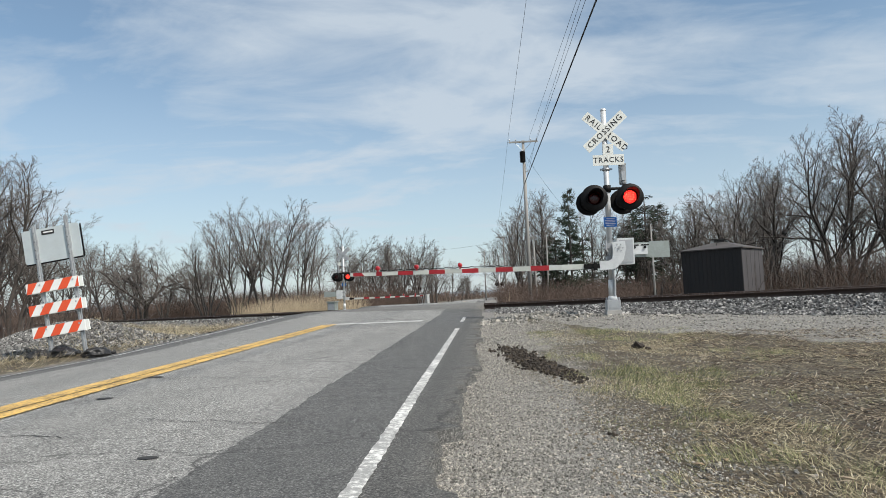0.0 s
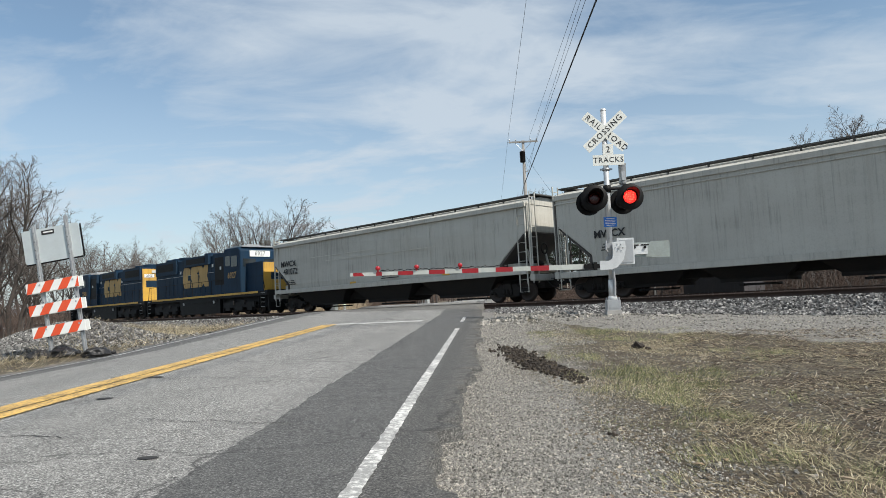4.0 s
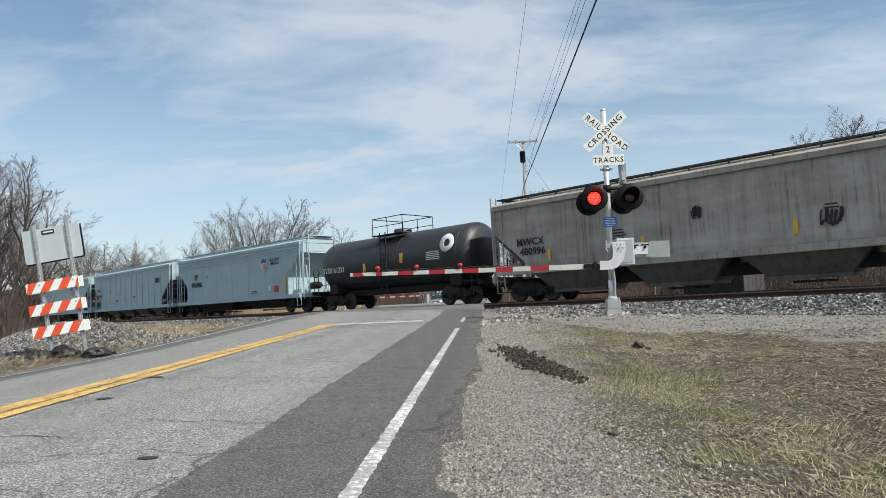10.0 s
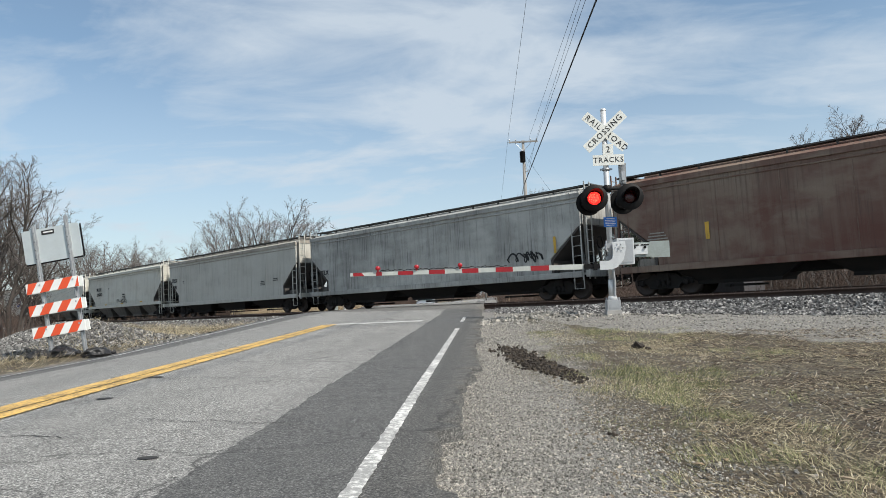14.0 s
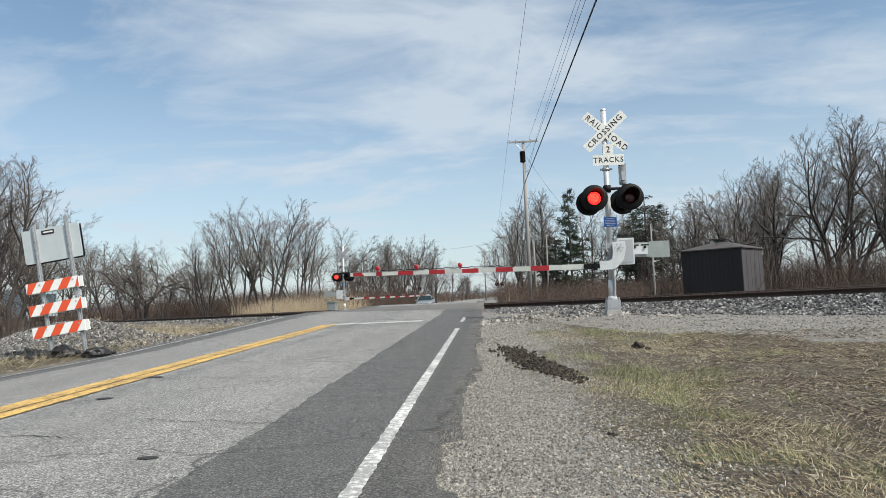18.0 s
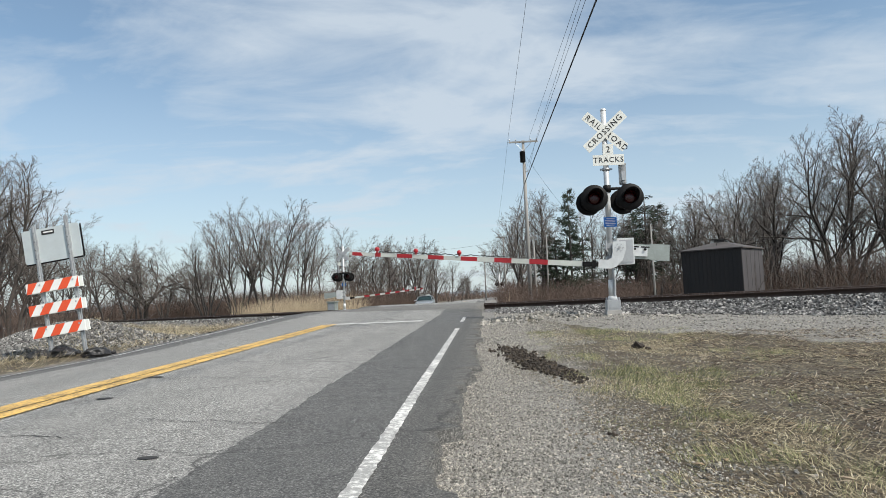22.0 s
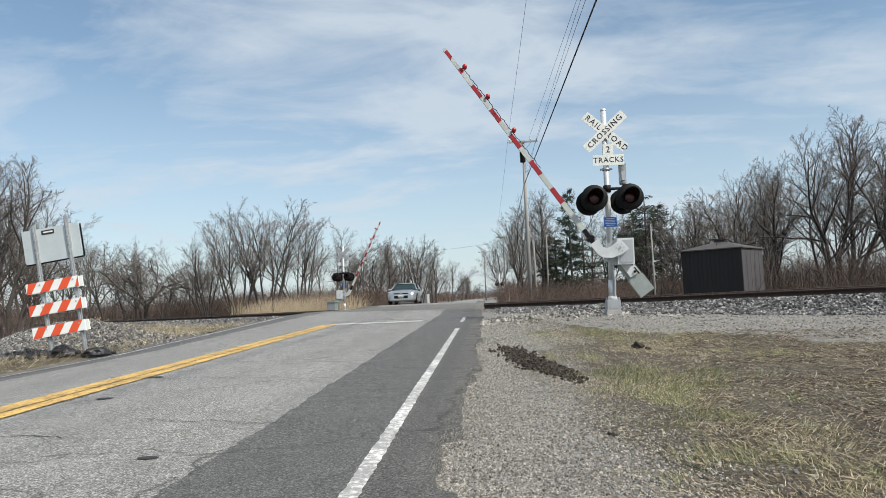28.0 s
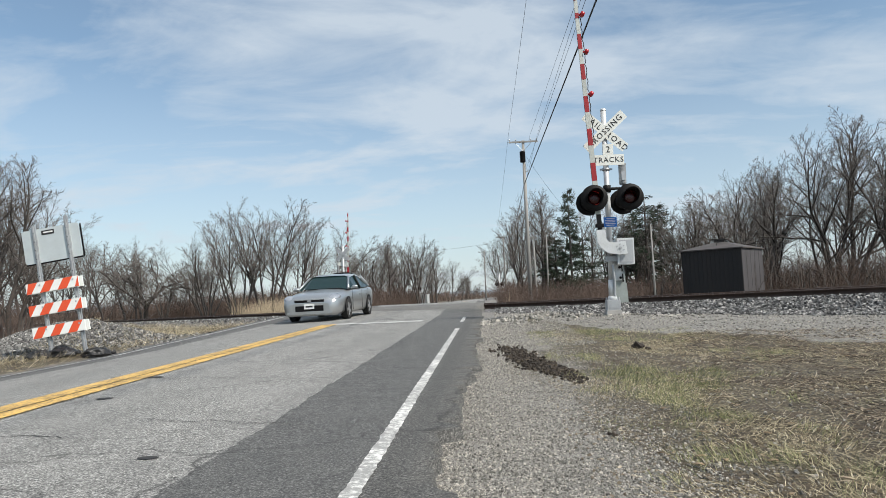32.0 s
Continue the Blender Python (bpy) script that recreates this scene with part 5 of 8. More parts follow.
def crossing_signal(m, label, far):
    sg = thing("crossing_signal", m, label, "crossing signal", "crossing signals")
    bm = bmesh.new()
    box(bm, -0.17, -0.17, -0.25, 0.17, 0.17, 0.10)
    part("foundation", bm, MAT_CONCRETE, sg, "weathered concrete foundation", bevel=0.02)
    bm = bmesh.new()
    box(bm, -0.15, -0.15, 0.10, 0.15, 0.15, 0.33)
    box(bm, -0.11, -0.16, 0.14, 0.11, -0.15, 0.29)
    for x in (-0.12, 0.12):
        for y in (-0.12, 0.12):
            tube(bm, (x, y, 0.33), (x, y, 0.39), 0.02, n=6)
    part("junction_base", bm, MAT_GALV, sg, "cast grey junction base", bevel=0.015)
    bm = bmesh.new()
    tube(bm, (0, 0, 0.33), (0, 0, 0.42), 0.11, 0.095, n=18)
    tube(bm, (0, 0, 0.42), (0, 0, 0.80), 0.085, 0.078, n=18)
    part("mast_sleeve", bm, MAT_SILVER, sg)
    bm = bmesh.new()
    tube(bm, (0, 0, 0.7), (0, 0, 4.80), 0.066, 0.063, n=18)
    lathe(bm, [(0.07, -0.02), (0.07, 0.01), (0.05, 0.03), (0, 0.035)], 16, pose(0, 0, 4.80, 90, 0, 0))
    part("mast", bm, MAT_SILVER, sg, "silver painted steel mast")
    # crossbuck
    for ang, words, y in ((-42, ("RAIL", "ROAD"), -0.085), (42, ("CROSSING",), -0.105)):
        bm = bmesh.new()
        box(bm, -0.61, -0.004, -0.114, 0.61, 0.004, 0.114)
        b = part("crossbuck_blade", bm, MAT_SIGN, sg, "white crossbuck blade with black letters", pose(0, y, 4.26, 0, -ang, 0))
        for i, wd in enumerate(words):
            x = 0.0 if len(words) == 1 else (-0.34, 0.36)[i]
            letters(wd, 0.135, MAT_BLACK_INK, b, pose(x, -0.008, 0), depth=0.004, bold=0.0, width=1.0, space=1.22)
    if far:
        for ang in (-42, 42):
            bm = bmesh.new()
            box(bm, -0.61, -0.004, -0.114, 0.61, 0.004, 0.114)
            part("crossbuck_blade", bm, MAT_GALV, sg, "grey back of a crossbuck blade", pose(0, 0.09 + 0.0003 * ang, 4.26, 0, -ang, 0))
    bm = bmesh.new()
    prism(bm, [(-0.36, 3.46), (0.36, 3.46), (0.36, 3.71), (0.12, 3.71), (0.12, 3.96), (-0.12, 3.96), (-0.12, 3.71), (-0.36, 3.71)], -0.095, -0.085)
    pl = part("tracks_plate", bm, MAT_SIGN, sg, "white plate lettered 2 TRACKS", pose(0.05, 0, 0))
    letters("2", 0.15, MAT_BLACK_INK, pl, pose(0, -0.098, 3.83), depth=0.004)
    letters("TRACKS", 0.125, MAT_BLACK_INK, pl, pose(0, -0.098, 3.585), depth=0.004, space=1.12)
    for z in (3.38, 4.12):
        bm = bmesh.new()
        tube(bm, (0, 0, z - 0.03), (0, 0, z + 0.03), 0.085, n=14)
        box(bm, -0.14, -0.03, z - 0.02, 0.14, 0.0, z + 0.02)
        part("sign_clamp", bm, MAT_GALV, sg, bevel=0.005)
    # bell
    bm = bmesh.new()
    lathe(bm, [(0, -0.26), (0.075, -0.26), (0.085, -0.22), (0.085, 0.2), (0.095, 0.21), (0.095, 0.235), (0.05, 0.25), (0, 0.25)], 18, pose(0.37, 0, 3.27, 90, 0, 0))
    tube(bm, (0.37, 0, 2.9), (0.37, 0, 3.02), 0.03, n=10)
    box(bm, 0.33, -0.1, 3.1, 0.41, -0.07, 3.3)
    part("bell", bm, MAT_GALV, sg, "grey cylindrical electronic bell", bevel=0.006)
    # lamp crossarm
    bm = bmesh.new()
    tube(bm, (-0.45, 0, 2.92), (0.52, 0, 2.92), 0.035, n=12)
    tube(bm, (0, 0, 2.84), (0, 0, 3.0), 0.09, n=14)
    for x in (-0.38, 0.42):
        tube(bm, (x, -0.22, 2.9), (x, 0.22, 2.9), 0.04, n=10)
        tube(bm, (x, -0.20, 2.9), (x, -0.20, 2.68), 0.03, n=8)
        tube(bm, (x, 0.20, 2.9), (x, 0.20, 2.68), 0.03, n=8)
    part("lamp_crossarm", bm, MAT_BLACK, sg, "black lamp crossarm")
    for x, left in ((-0.37, True), (0.43, False)):
        flasher(sg, x, -0.40, 2.66, False, left != far)
        flasher(sg, x, 0.40, 2.66, True, left != far)
    # emergency notice
    bm = bmesh.new()
    box(bm, -0.15, -0.082, 2.02, 0.15, -0.074, 2.25)
    bs = part("notice_plate", bm, MAT_BLUE, sg, "blue notice plate with white lines", pose(0.02, 0, 0), bevel=0.002)
    for i, w in enumerate((0.20, 0.24, 0.22, 0.24, 0.18)):
        bm = bmesh.new()
        box(bm, -w / 2, -0.086, 2.205 - i * 0.038, w / 2, -0.083, 2.218 - i * 0.038)
        part("print_line", bm, MAT_WHITE_INK, bs, m=pose(0, 0, 0))
    # gate mechanism
    bm = bmesh.new()
    box(bm, 0.12, -0.22, 1.14, 0.50, 0.26, 1.74)
    part("mechanism_case", bm, MAT_SILVER, sg, "silver gate mechanism case", bevel=0.02)
    bm = bmesh.new()
    box(bm, 0.17, -0.236, 1.18, 0.47, -0.22, 1.70)
    part("case_door", bm, MAT_GALV, sg, bevel=0.012)
    bm = bmesh.new()
    box(bm, -0.1, -0.1, 1.22, 0.14, 0.1, 1.34)
    part("mast_clamp", bm, MAT_GALV, sg, bevel=0.015)
    bm = bmesh.new()
    box(bm, -0.1, -0.1, 1.52, 0.14, 0.1, 1.64)
    part("mast_clamp", bm, MAT_GALV, sg, bevel=0.015)
    bm = bmesh.new()
    pipe(bm, [(0.02, -0.1, 1.14), (0.03, -0.11, 0.95), (0.05, -0.1, 0.75), (0.04, -0.09, 0.42)], 0.028, 8)
    part("conduit", bm, MAT_GALV, sg, "grey flexible conduit")
    bm = bmesh.new()
    pipe(bm, [(-0.1, -0.12, 1.7), (-0.12, -0.14, 1.5), (-0.05, -0.12, 1.36)], 0.02, 6)
    part("conduit", bm, MAT_GALV, sg, "grey flexible conduit")
    gate_arm(sg, pose(0.15, -0.27, 1.50), far, 6.2 if not far else 5.75)
    return sg


def small_signal(x, y, z, back):
    """Crossing signal of the next crossing along the road."""
    sg = thing("crossing_signal", pose(x, y, z, 0, 0, 180 if back else 0), "distant crossing signal with two dark round lamps", "crossing signal", "crossing signals")
    bm = bmesh.new()
    tube(bm, (0, 0, 0), (0, 0, 4.2), 0.07, n=10)
    part("mast", bm, MAT_SILVER, sg)
    for ang in (-42, 42):
        bm = bmesh.new()
        box(bm, -0.61, -0.004, -0.114, 0.61, 0.004, 0.114)
        part("crossbuck_blade", bm, MAT_GALV, sg, "", pose(0, -0.1 + 0.0005 * ang, 3.8, 0, ang, 0))
    for dx in (-0.42, 0.42):
        bm = bmesh.new()
        lathe(bm, [(0, -0.02), (0.30, -0.02), (0.305, 0), (0.3, 0.02), (0.18, 0.03), (0.16, 0.2), (0, 0.22)], 20, pose(dx, -0.15, 2.6))
        part("lamp", bm, MAT_BLACK, sg, "round black lamp")
    bm = bmesh.new()
    tube(bm, (-0.45, 0, 2.75), (0.45, 0, 2.75), 0.035, n=8)
    part("lamp_crossarm", bm, MAT_BLACK, sg)
    return sg


def cabinet(x, y, z, w, d, h, label):
    c = thing("signal_cabinet", pose(x, y, z, 0, 0, -20), label, "cabinet", "signal cabinets")
    bm = bmesh.new()
    box(bm, -w / 2, -d / 2, 0, w / 2, d / 2, h)
    part("body", bm, MAT_PLATE if "grey" in label else MAT_SILVER, c, bevel=0.02)
    bm = bmesh.new()
    box(bm, -w / 2 - 0.06, -d / 2 - 0.06, h, w / 2 + 0.06, d / 2 + 0.06, h + 0.08)
    part("roof", bm, MAT_PLATE if "grey" in label else MAT_SILVER, c, bevel=0.02)
    bm = bmesh.new()
    box(bm, -w / 2 + 0.06, -d / 2 - 0.015, 0.12, w / 2 - 0.06, -d / 2, h - 0.1)
    part("door", bm, MAT_GALV, c, bevel=0.006)


def signals():
    x, y = 3.86, 15.06
    crossing_signal(pose(x, y, 0.31, 0, 0.6, -PHI), "silver railroad crossing signal with striped gate arm", False)
    x, y = -7.07, 45.75
    crossing_signal(pose(x, y, -0.11, 0, 0, 180 - PHI), "silver crossing signal across the tracks with striped gate", True)
    small_signal(8.46, 100.1, -0.2, True)
    small_signal(-4.28, 100.2, -0.3, False)
    cabinet(-7.75, 44.9, -0.35, 0.55, 0.5, 1.15, "small grey metal signal cabinet")
    cabinet(-3.1, 101, -0.3, 1.1, 0.9, 1.5, "white metal signal cabinet by the far crossing")
    cabinet(9.4, 101, -0.3, 1.0, 0.9, 1.6, "white metal signal cabinet by the far crossing")


# ---- roadside things ----
def barricade():
    b = thing("barricade", pose(-8.14, 14.1, 0.0, 0, -8.3, 3), "orange and white striped barricade with a blank sign back", "barricade")
    for x in (-0.35, 0.35):
        bm = bmesh.new()
        # perforated channel post
        prism(bm, [(x - 0.04, -0.2), (x + 0.04, -0.2), (x + 0.04, 2.9 + 0.1 * (x > 0)), (x - 0.04, 2.9 + 0.1 * (x > 0))], -0.02, 0.02)
        box(bm, x - 0.014, -0.045, -0.2, x + 0.014, -0.02, 2.88)
        p = part("post", bm, MAT_GALV, b, "galvanised steel post")
        for k in range(14):
            bm = bmesh.new()
            tube(bm, (x, -0.049, 0.25 + k * 0.19), (x, -0.043, 0.25 + k * 0.19), 0.009, n=6)
            part("bolt_hole", bm, MAT_BLACK, p)
    for z, sh in ((1.53, 0.0), (1.05, -0.02), (0.57, 0.02)):
        bm = bmesh.new()
        box(bm, -0.64, -0.095, z - 0.115, 0.465, -0.06, z + 0.115)
        rl = part("rail", bm, MAT_WHITE, b, "white plank with orange slanted stripes", bevel=0.004)
        bm = bmesh.new()
        box(bm, -0.62, 0.045, z - 0.115, 0.485, 0.08, z + 0.115)
        part("rail", bm, MAT_WHITE, b, "", bevel=0.004)
        n = 5
        for k in range(n):
            x0 = -0.73 + k * 0.37 + sh * 4
            pts = [(x0, z - 0.1145), (x0 + 0.19, z - 0.1145), (x0 + 0.34, z + 0.1145), (x0 + 0.15, z + 0.1145)]
            pts = [(min(max(px, -0.639), 0.464), pz) for px, pz in pts]
            if pts[2][0] - pts[0][0] < 0.06 or pts[1][0] - pts[3][0] > 0.6:
                continue
            bm = bmesh.new()
            prism(bm, pts, -0.0985, -0.0955)
            part("stripe", bm, MAT_ORANGE, rl, "orange reflective stripe")
        for x in (-0.35, 0.35):
            bm = bmesh.new()
            tube(bm, (x, -0.103, z + 0.05), (x, -0.095, z + 0.05), 0.02, n=8)
            part("bolt", bm, MAT_GALV, rl)
    bm = bmesh.new()
    pts = []
    for cx, cz, a0 in ((0.56, 2.76, 0), (-0.56, 2.76, 90), (-0.56, 2.12, 180), (0.56, 2.12, 270)):
        for k in range(5):
            a = radians(a0 + k * 22.5)
            pts.append((cx + 0.05 * math.cos(a) - 0.02, cz + 0.05 * math.sin(a)))
    prism(bm, pts, 0.022, 0.028)
    part("sign_back", bm, weathered("bare_aluminium", (0.60, 0.64, 0.64), (0.45, 0.48, 0.48), 0.4, 0.5, 2, 30, 0.5, 0.03), b, "bare aluminium back of a rectangular sign")
    bm = bmesh.new()
    box(bm, -0.21, 0.017, 2.66, 0.06, 0.021, 2.76)
    st = part("sticker", bm, MAT_BLACK_INK, b, "black sticker with a white bar")
    bm = bmesh.new()
    box(bm, -0.17, 0.014, 2.70, 0.03, 0.0165, 2.73)
    part("print_line", bm, MAT_WHITE_INK, st)
    # dark frame edge of the sign's face
    bm = bmesh.new()
    box(bm, -0.62, 0.03, 2.04, 0.62, 0.05, 2.07)
    box(bm, 0.60, 0.03, 2.07, 0.63, 0.05, 2.78)
    part("sign_frame", bm, MAT_BLACK, b)


def sandbags():
    mat = weathered("black_sandbag", (0.010, 0.010, 0.011), (0.022, 0.020, 0.019), 0.45, 0, 5, 40, 0.7, 0.5)
    for i, (x, y, r, w) in enumerate(((-8.62, 13.8, 10, 0.52), (-8.12, 13.88, -14, 0.6), (-7.5, 14.0, 16, 0.6), (-8.4, 14.2, 60, 0.5))):
        bm = bmesh.new()
        bmesh.ops.create_icosphere(bm, subdivisions=4, radius=1.0)
        for v in bm.verts:
            p = v.co.copy()
            k = 1 + 0.45 * noise.noise(p * 1.9 + Vector((i * 7, 0, 0))) + 0.3 * noise.noise(p * 4.5 + Vector((i * 3, 0, 0))) + 0.22 * noise.noise(p * 9.0 + Vector((i * 5, 2, 0)))
            neck = 1.0 - 0.55 * max(0.0, abs(p.x) - 0.55) / 0.45
            v.co = Vector((p.x * w / 2 * 1.05, p.y * 0.20 * k * neck, max(p.z, -0.35) * 0.14 * k * neck + 0.04))
        s = thing("sandbag", pose(x, y, float(ground_z(x, y)) + 0.02, 0, 0, r), "slumped black sandbag on the barricade's foot", "sandbag", "sandbags")
        part("bag", bm, mat, s, shade=True)
        bm = bmesh.new()
        tube(bm, (w / 2 * 0.92, 0, 0.05), (w / 2 * 1.25, 0.02, 0.08), 0.03, 0.05, n=7)
        part("tied_neck", bm, mat, s)


def utility_pole(base, top, arms, label, can=False, r=0.16):
    h = (Vector(top) - Vector(base)).length
    p = thing("utility_pole", Matrix.Translation(base) @ (Vector(top) - Vector(base)).to_track_quat("Z", "Y").to_matrix().to_4x4(), label, "utility pole", "utility poles")
    p.matrix_world = pose(*base, 0, math.degrees(math.atan2(top[0] - base[0], top[2] - base[2])), -PHI)
    bm = bmesh.new()
    tube(bm, (0, 0, -0.8), (0, 0, h), r, r * 0.62, n=12)
    part("pole", bm, MAT_WOODPOLE, p)
    for z, w in arms:
        bm = bmesh.new()
        box(bm, -w / 2, -0.16, h + z - 0.06, w / 2, -0.06, h + z + 0.06)
        arm = part("crossarm", bm, MAT_WOODPOLE, p, bevel=0.008)
        for x in (-w / 2 + 0.06, -w / 4, w / 4, w / 2 - 0.06):
            bm = bmesh.new()
            lathe(bm, [(0.02, 0), (0.02, 0.06), (0.055, 0.08), (0.045, 0.12), (0.055, 0.15), (0.03, 0.2), (0, 0.21)], 8, pose(x, -0.11, h + z + 0.05, 90, 0, 0))
            part("insulator", bm, MAT_GALV, arm)
        for sx in (-1, 1):
            bm = bmesh.new()
            tube(bm, (0, -0.1, h + z - 0.75), (sx * w * 0.28, -0.1, h + z - 0.06), 0.018, n=6)
            part("arm_brace", bm, MAT_GALV, arm)
    if can:
        bm = bmesh.new()
        lathe(bm, [(0, -0.42), (0.2, -0.42), (0.215, -0.38), (0.215, 0.34), (0.23, 0.36), (0.2, 0.42), (0, 0.44)], 18, pose(-0.1, -0.30, h - 1.35, 90, 0, 0))
        part("transformer", bm, MAT_BLACK, p, "dark cylindrical transformer")
        for dx in (-0.09, 0.09):
            bm = bmesh.new()
            tube(bm, (-0.1 + dx, -0.3, h - 0.93), (-0.1 + dx, -0.3, h - 0.72), 0.035, 0.02, n=8)
            part("bushing", bm, MAT_GALV, p)
        bm = bmesh.new()
        pipe(bm, [(0.25, -0.1, h - 2.4), (0.1, -0.15, h - 2.0), (0.2, -0.12, h - 1.7)], 0.02, 5)
        box(bm, 0.1, -0.12, h - 2.5, 0.3, -0.02, h - 2.42)
        part("bracket", bm, MAT_GALV, p)
    return p


def wire(pts, r, label, sag=0.0):
    """A hanging cable through the given points, drooping between each two."""
    bm = bmesh.new()
    line = [Vector(pts[0])]
    for p, q in zip(pts, pts[1:]):
        p, q = Vector(p), Vector(q)
        n = 14
        for i in range(1, n + 1):
            f = i / n
            line.append(p.lerp(q, f) - Vector((0, 0, sag * 4 * f * (1 - f))))
    pipe(bm, line, r, 5)
    tagged(part("overhead_wire", bm, MAT_CABLE, None), label, "overhead wire", "overhead wires")


def line_of_poles():
    utility_pole((6.58, 50.2, -0.4), (6.62, 49.4, 12.75), [(-0.12, 2.25)], "weathered grey wooden utility pole with transformer", True, 0.17)
    utility_pole((9.4, 100, -0.4), (9.35, 100, 9.7), [(-0.15, 2.3)], "weathered wooden utility pole far down the road", r=0.17)
    utility_pole((9.2, 58, -0.4), (9.3, 58, 6.0), [], "slender pale wooden pole among brush", r=0.09)
    utility_pole((7.75, 55, -0.4), (7.7, 55, 5.6), [(-0.1, 0.6)], "slender pale wooden pole among brush", r=0.1)
    utility_pole((11.6, 36.0, -0.3), (11.6, 36.0, 4.4), [], "thin grey post beyond the tracks", r=0.06)
    utility_pole((-8.0, 95, -0.4), (-7.9, 95, 8.3), [(-1.2, 0.8)], "dark wooden pole before bare trees", r=0.17)
    utility_pole((8.2, 130, -0.4), (8.2, 130, 9.5), [(-0.15, 2.3)], "weathered wooden utility pole far down the road", r=0.17)

    def back(p, q, w=-14.0):
        """The span from pole p through q, run on past the viewer."""
        p, q = Vector(p), Vector(q)
        d = q - p
        k = (w - p.y) / d.y
        return (p + d * k)
    wire([(6.43, 49.5, 9.14), back((6.43, 49.5, 9.14), (4.75, 18.46, 9.35))], 0.027, "thick black overhead cable along the road", 0.12)
    wire([(6.43, 49.5, 9.14), (10.4, 99.6, 9.2)], 0.022, "thick black overhead cable along the road", 0.5)
    for p, q in (((5.36, 49.3, 12.75), (3.77, 25.3, 12.62)), ((7.55, 49.3, 12.78), (5.98, 25.48, 12.59)), ((7.0, 49.3, 12.78), (5.84, 25.6, 12.64)), ((6.75, 49.4, 10.6), (4.98, 20.57, 10.33))):
        wire([p, back(p, q)], 0.008, "thin overhead wire along the road", 0.05)
    for p, q in (((5.36, 49.3, 12.75), (8.2, 100, 9.8)), ((7.55, 49.3, 12.78), (10.4, 100, 9.8))):
        wire([p, q], 0.008, "thin overhead wire along the road", 0.6)
    wire([(6.7, 49.3, 11.3), (11.6, 58, 7.6)], 0.008, "thin black service wire to the shed", 0.2)
    wire([(9.3, 100, 9.0), (-7.9, 95, 7.6), (-40, 92, 7.0)], 0.012, "thin overhead wire across the road", 0.4)


def shed():
    sh = thing("shed", pose(16.57, 36.13, -0.25, 0, 0, -43.15), "black-stained shed with a low brown hipped roof", "shed")
    L, D, H = 3.41, 3.52, 3.12
    bm = bmesh.new()
    box(bm, -L, 0, 0, 0, D, H)
    part("wall_core", bm, MAT_SHED, sh)
    n = 14
    for i in range(n):
        bm = bmesh.new()
        x0 = -L + L * i / n
        box(bm, x0 + 0.006, -0.02, 0.02, x0 + L / n - 0.006, 0.0, H - 0.03)
        part("siding_board", bm, MAT_SHED, sh)
    # right wall's siding: sunlight put into a lighter colour than the front's
    lit = weathered("sunlit_metal_siding", (0.10, 0.095, 0.10), (0.06, 0.055, 0.055), 0.5, 0.3, 1.4, 30, 0.7, 0.1, True)
    n = 5
    for i in range(n):
        bm = bmesh.new()
        box(bm, 0.0, D * i / n + 0.02, 0.02, 0.018, D * (i + 1) / n - 0.02, H - 0.03)
        part("siding_panel", bm, lit, sh, "grey metal siding panel")
    bm = bmesh.new()
    o = 0.12
    a = [bm.verts.new(p) for p in ((-L - o, -o, H), (o, -o, H), (o, D + o, H), (-L - o, D + o, H))]
    b = [bm.verts.new(p) for p in ((-L - o, -o, H + 0.06), (o, -o, H + 0.06), (o, D + o, H + 0.06), (-L - o, D + o, H + 0.06))]
    t = [bm.verts.new((-L / 2 + 0.25 * sx, D / 2 + 0.25 * sy, H + 0.52)) for sx, sy in ((-1, -1), (1, -1), (1, 1), (-1, 1))]
    for r0, r1 in ((a, b), (b, t)):
        for k in range(4):
            bm.faces.new((r0[k], r0[(k + 1) % 4], r1[(k + 1) % 4], r1[k]))
    bm.faces.new(a[::-1])
    bm.faces.new(t)
    rf = part("roof", bm, MAT_SHED_ROOF, sh, "low brown hipped metal roof")
    bm = bmesh.new()
    box(bm, -L / 2 - 0.3, D / 2 - 0.3, H + 0.5, -L / 2 + 0.3, D / 2 + 0.3, H + 0.6)
    box(bm, -L / 2 - 0.42, D / 2 - 0.42, H + 0.64, -L / 2 + 0.42, D / 2 + 0.42, H + 0.70)
    part("roof_vent", bm, MAT_SHED_ROOF, rf, bevel=0.01)

# ---- loose stones, straw and grass ----
CUBE = np.array([(-1, -1, -1), (1, -1, -1), (1, 1, -1), (-1, 1, -1), (-1, -1, 1), (1, -1, 1), (1, 1, 1), (-1, 1, 1)], float)
CUBE_F = np.array([(0, 3, 2, 1), (4, 5, 6, 7), (0, 1, 5, 4), (1, 2, 6, 5), (2, 3, 7, 6), (3, 0, 4, 7)])


def stone_material(name, dark, light, warm):
    m, nt, b = node_mat(name, 0.9)
    g = nt.nodes.new("ShaderNodeNewGeometry")
    c = ramp(nt, g.outputs["Random Per Island"], [(0.0, dark), (0.45, tuple((x + y) / 2 for x, y in zip(dark, light))), (0.8, light), (1.0, warm)])
    f = noise_node(nt, obj_co(nt), 60, 3, 0.6)
    c = mixc(nt, maths(nt, "MULTIPLY", f, 0.4), c, dark)
    nt.links.new(c, b.inputs["Base Color"])
    return m


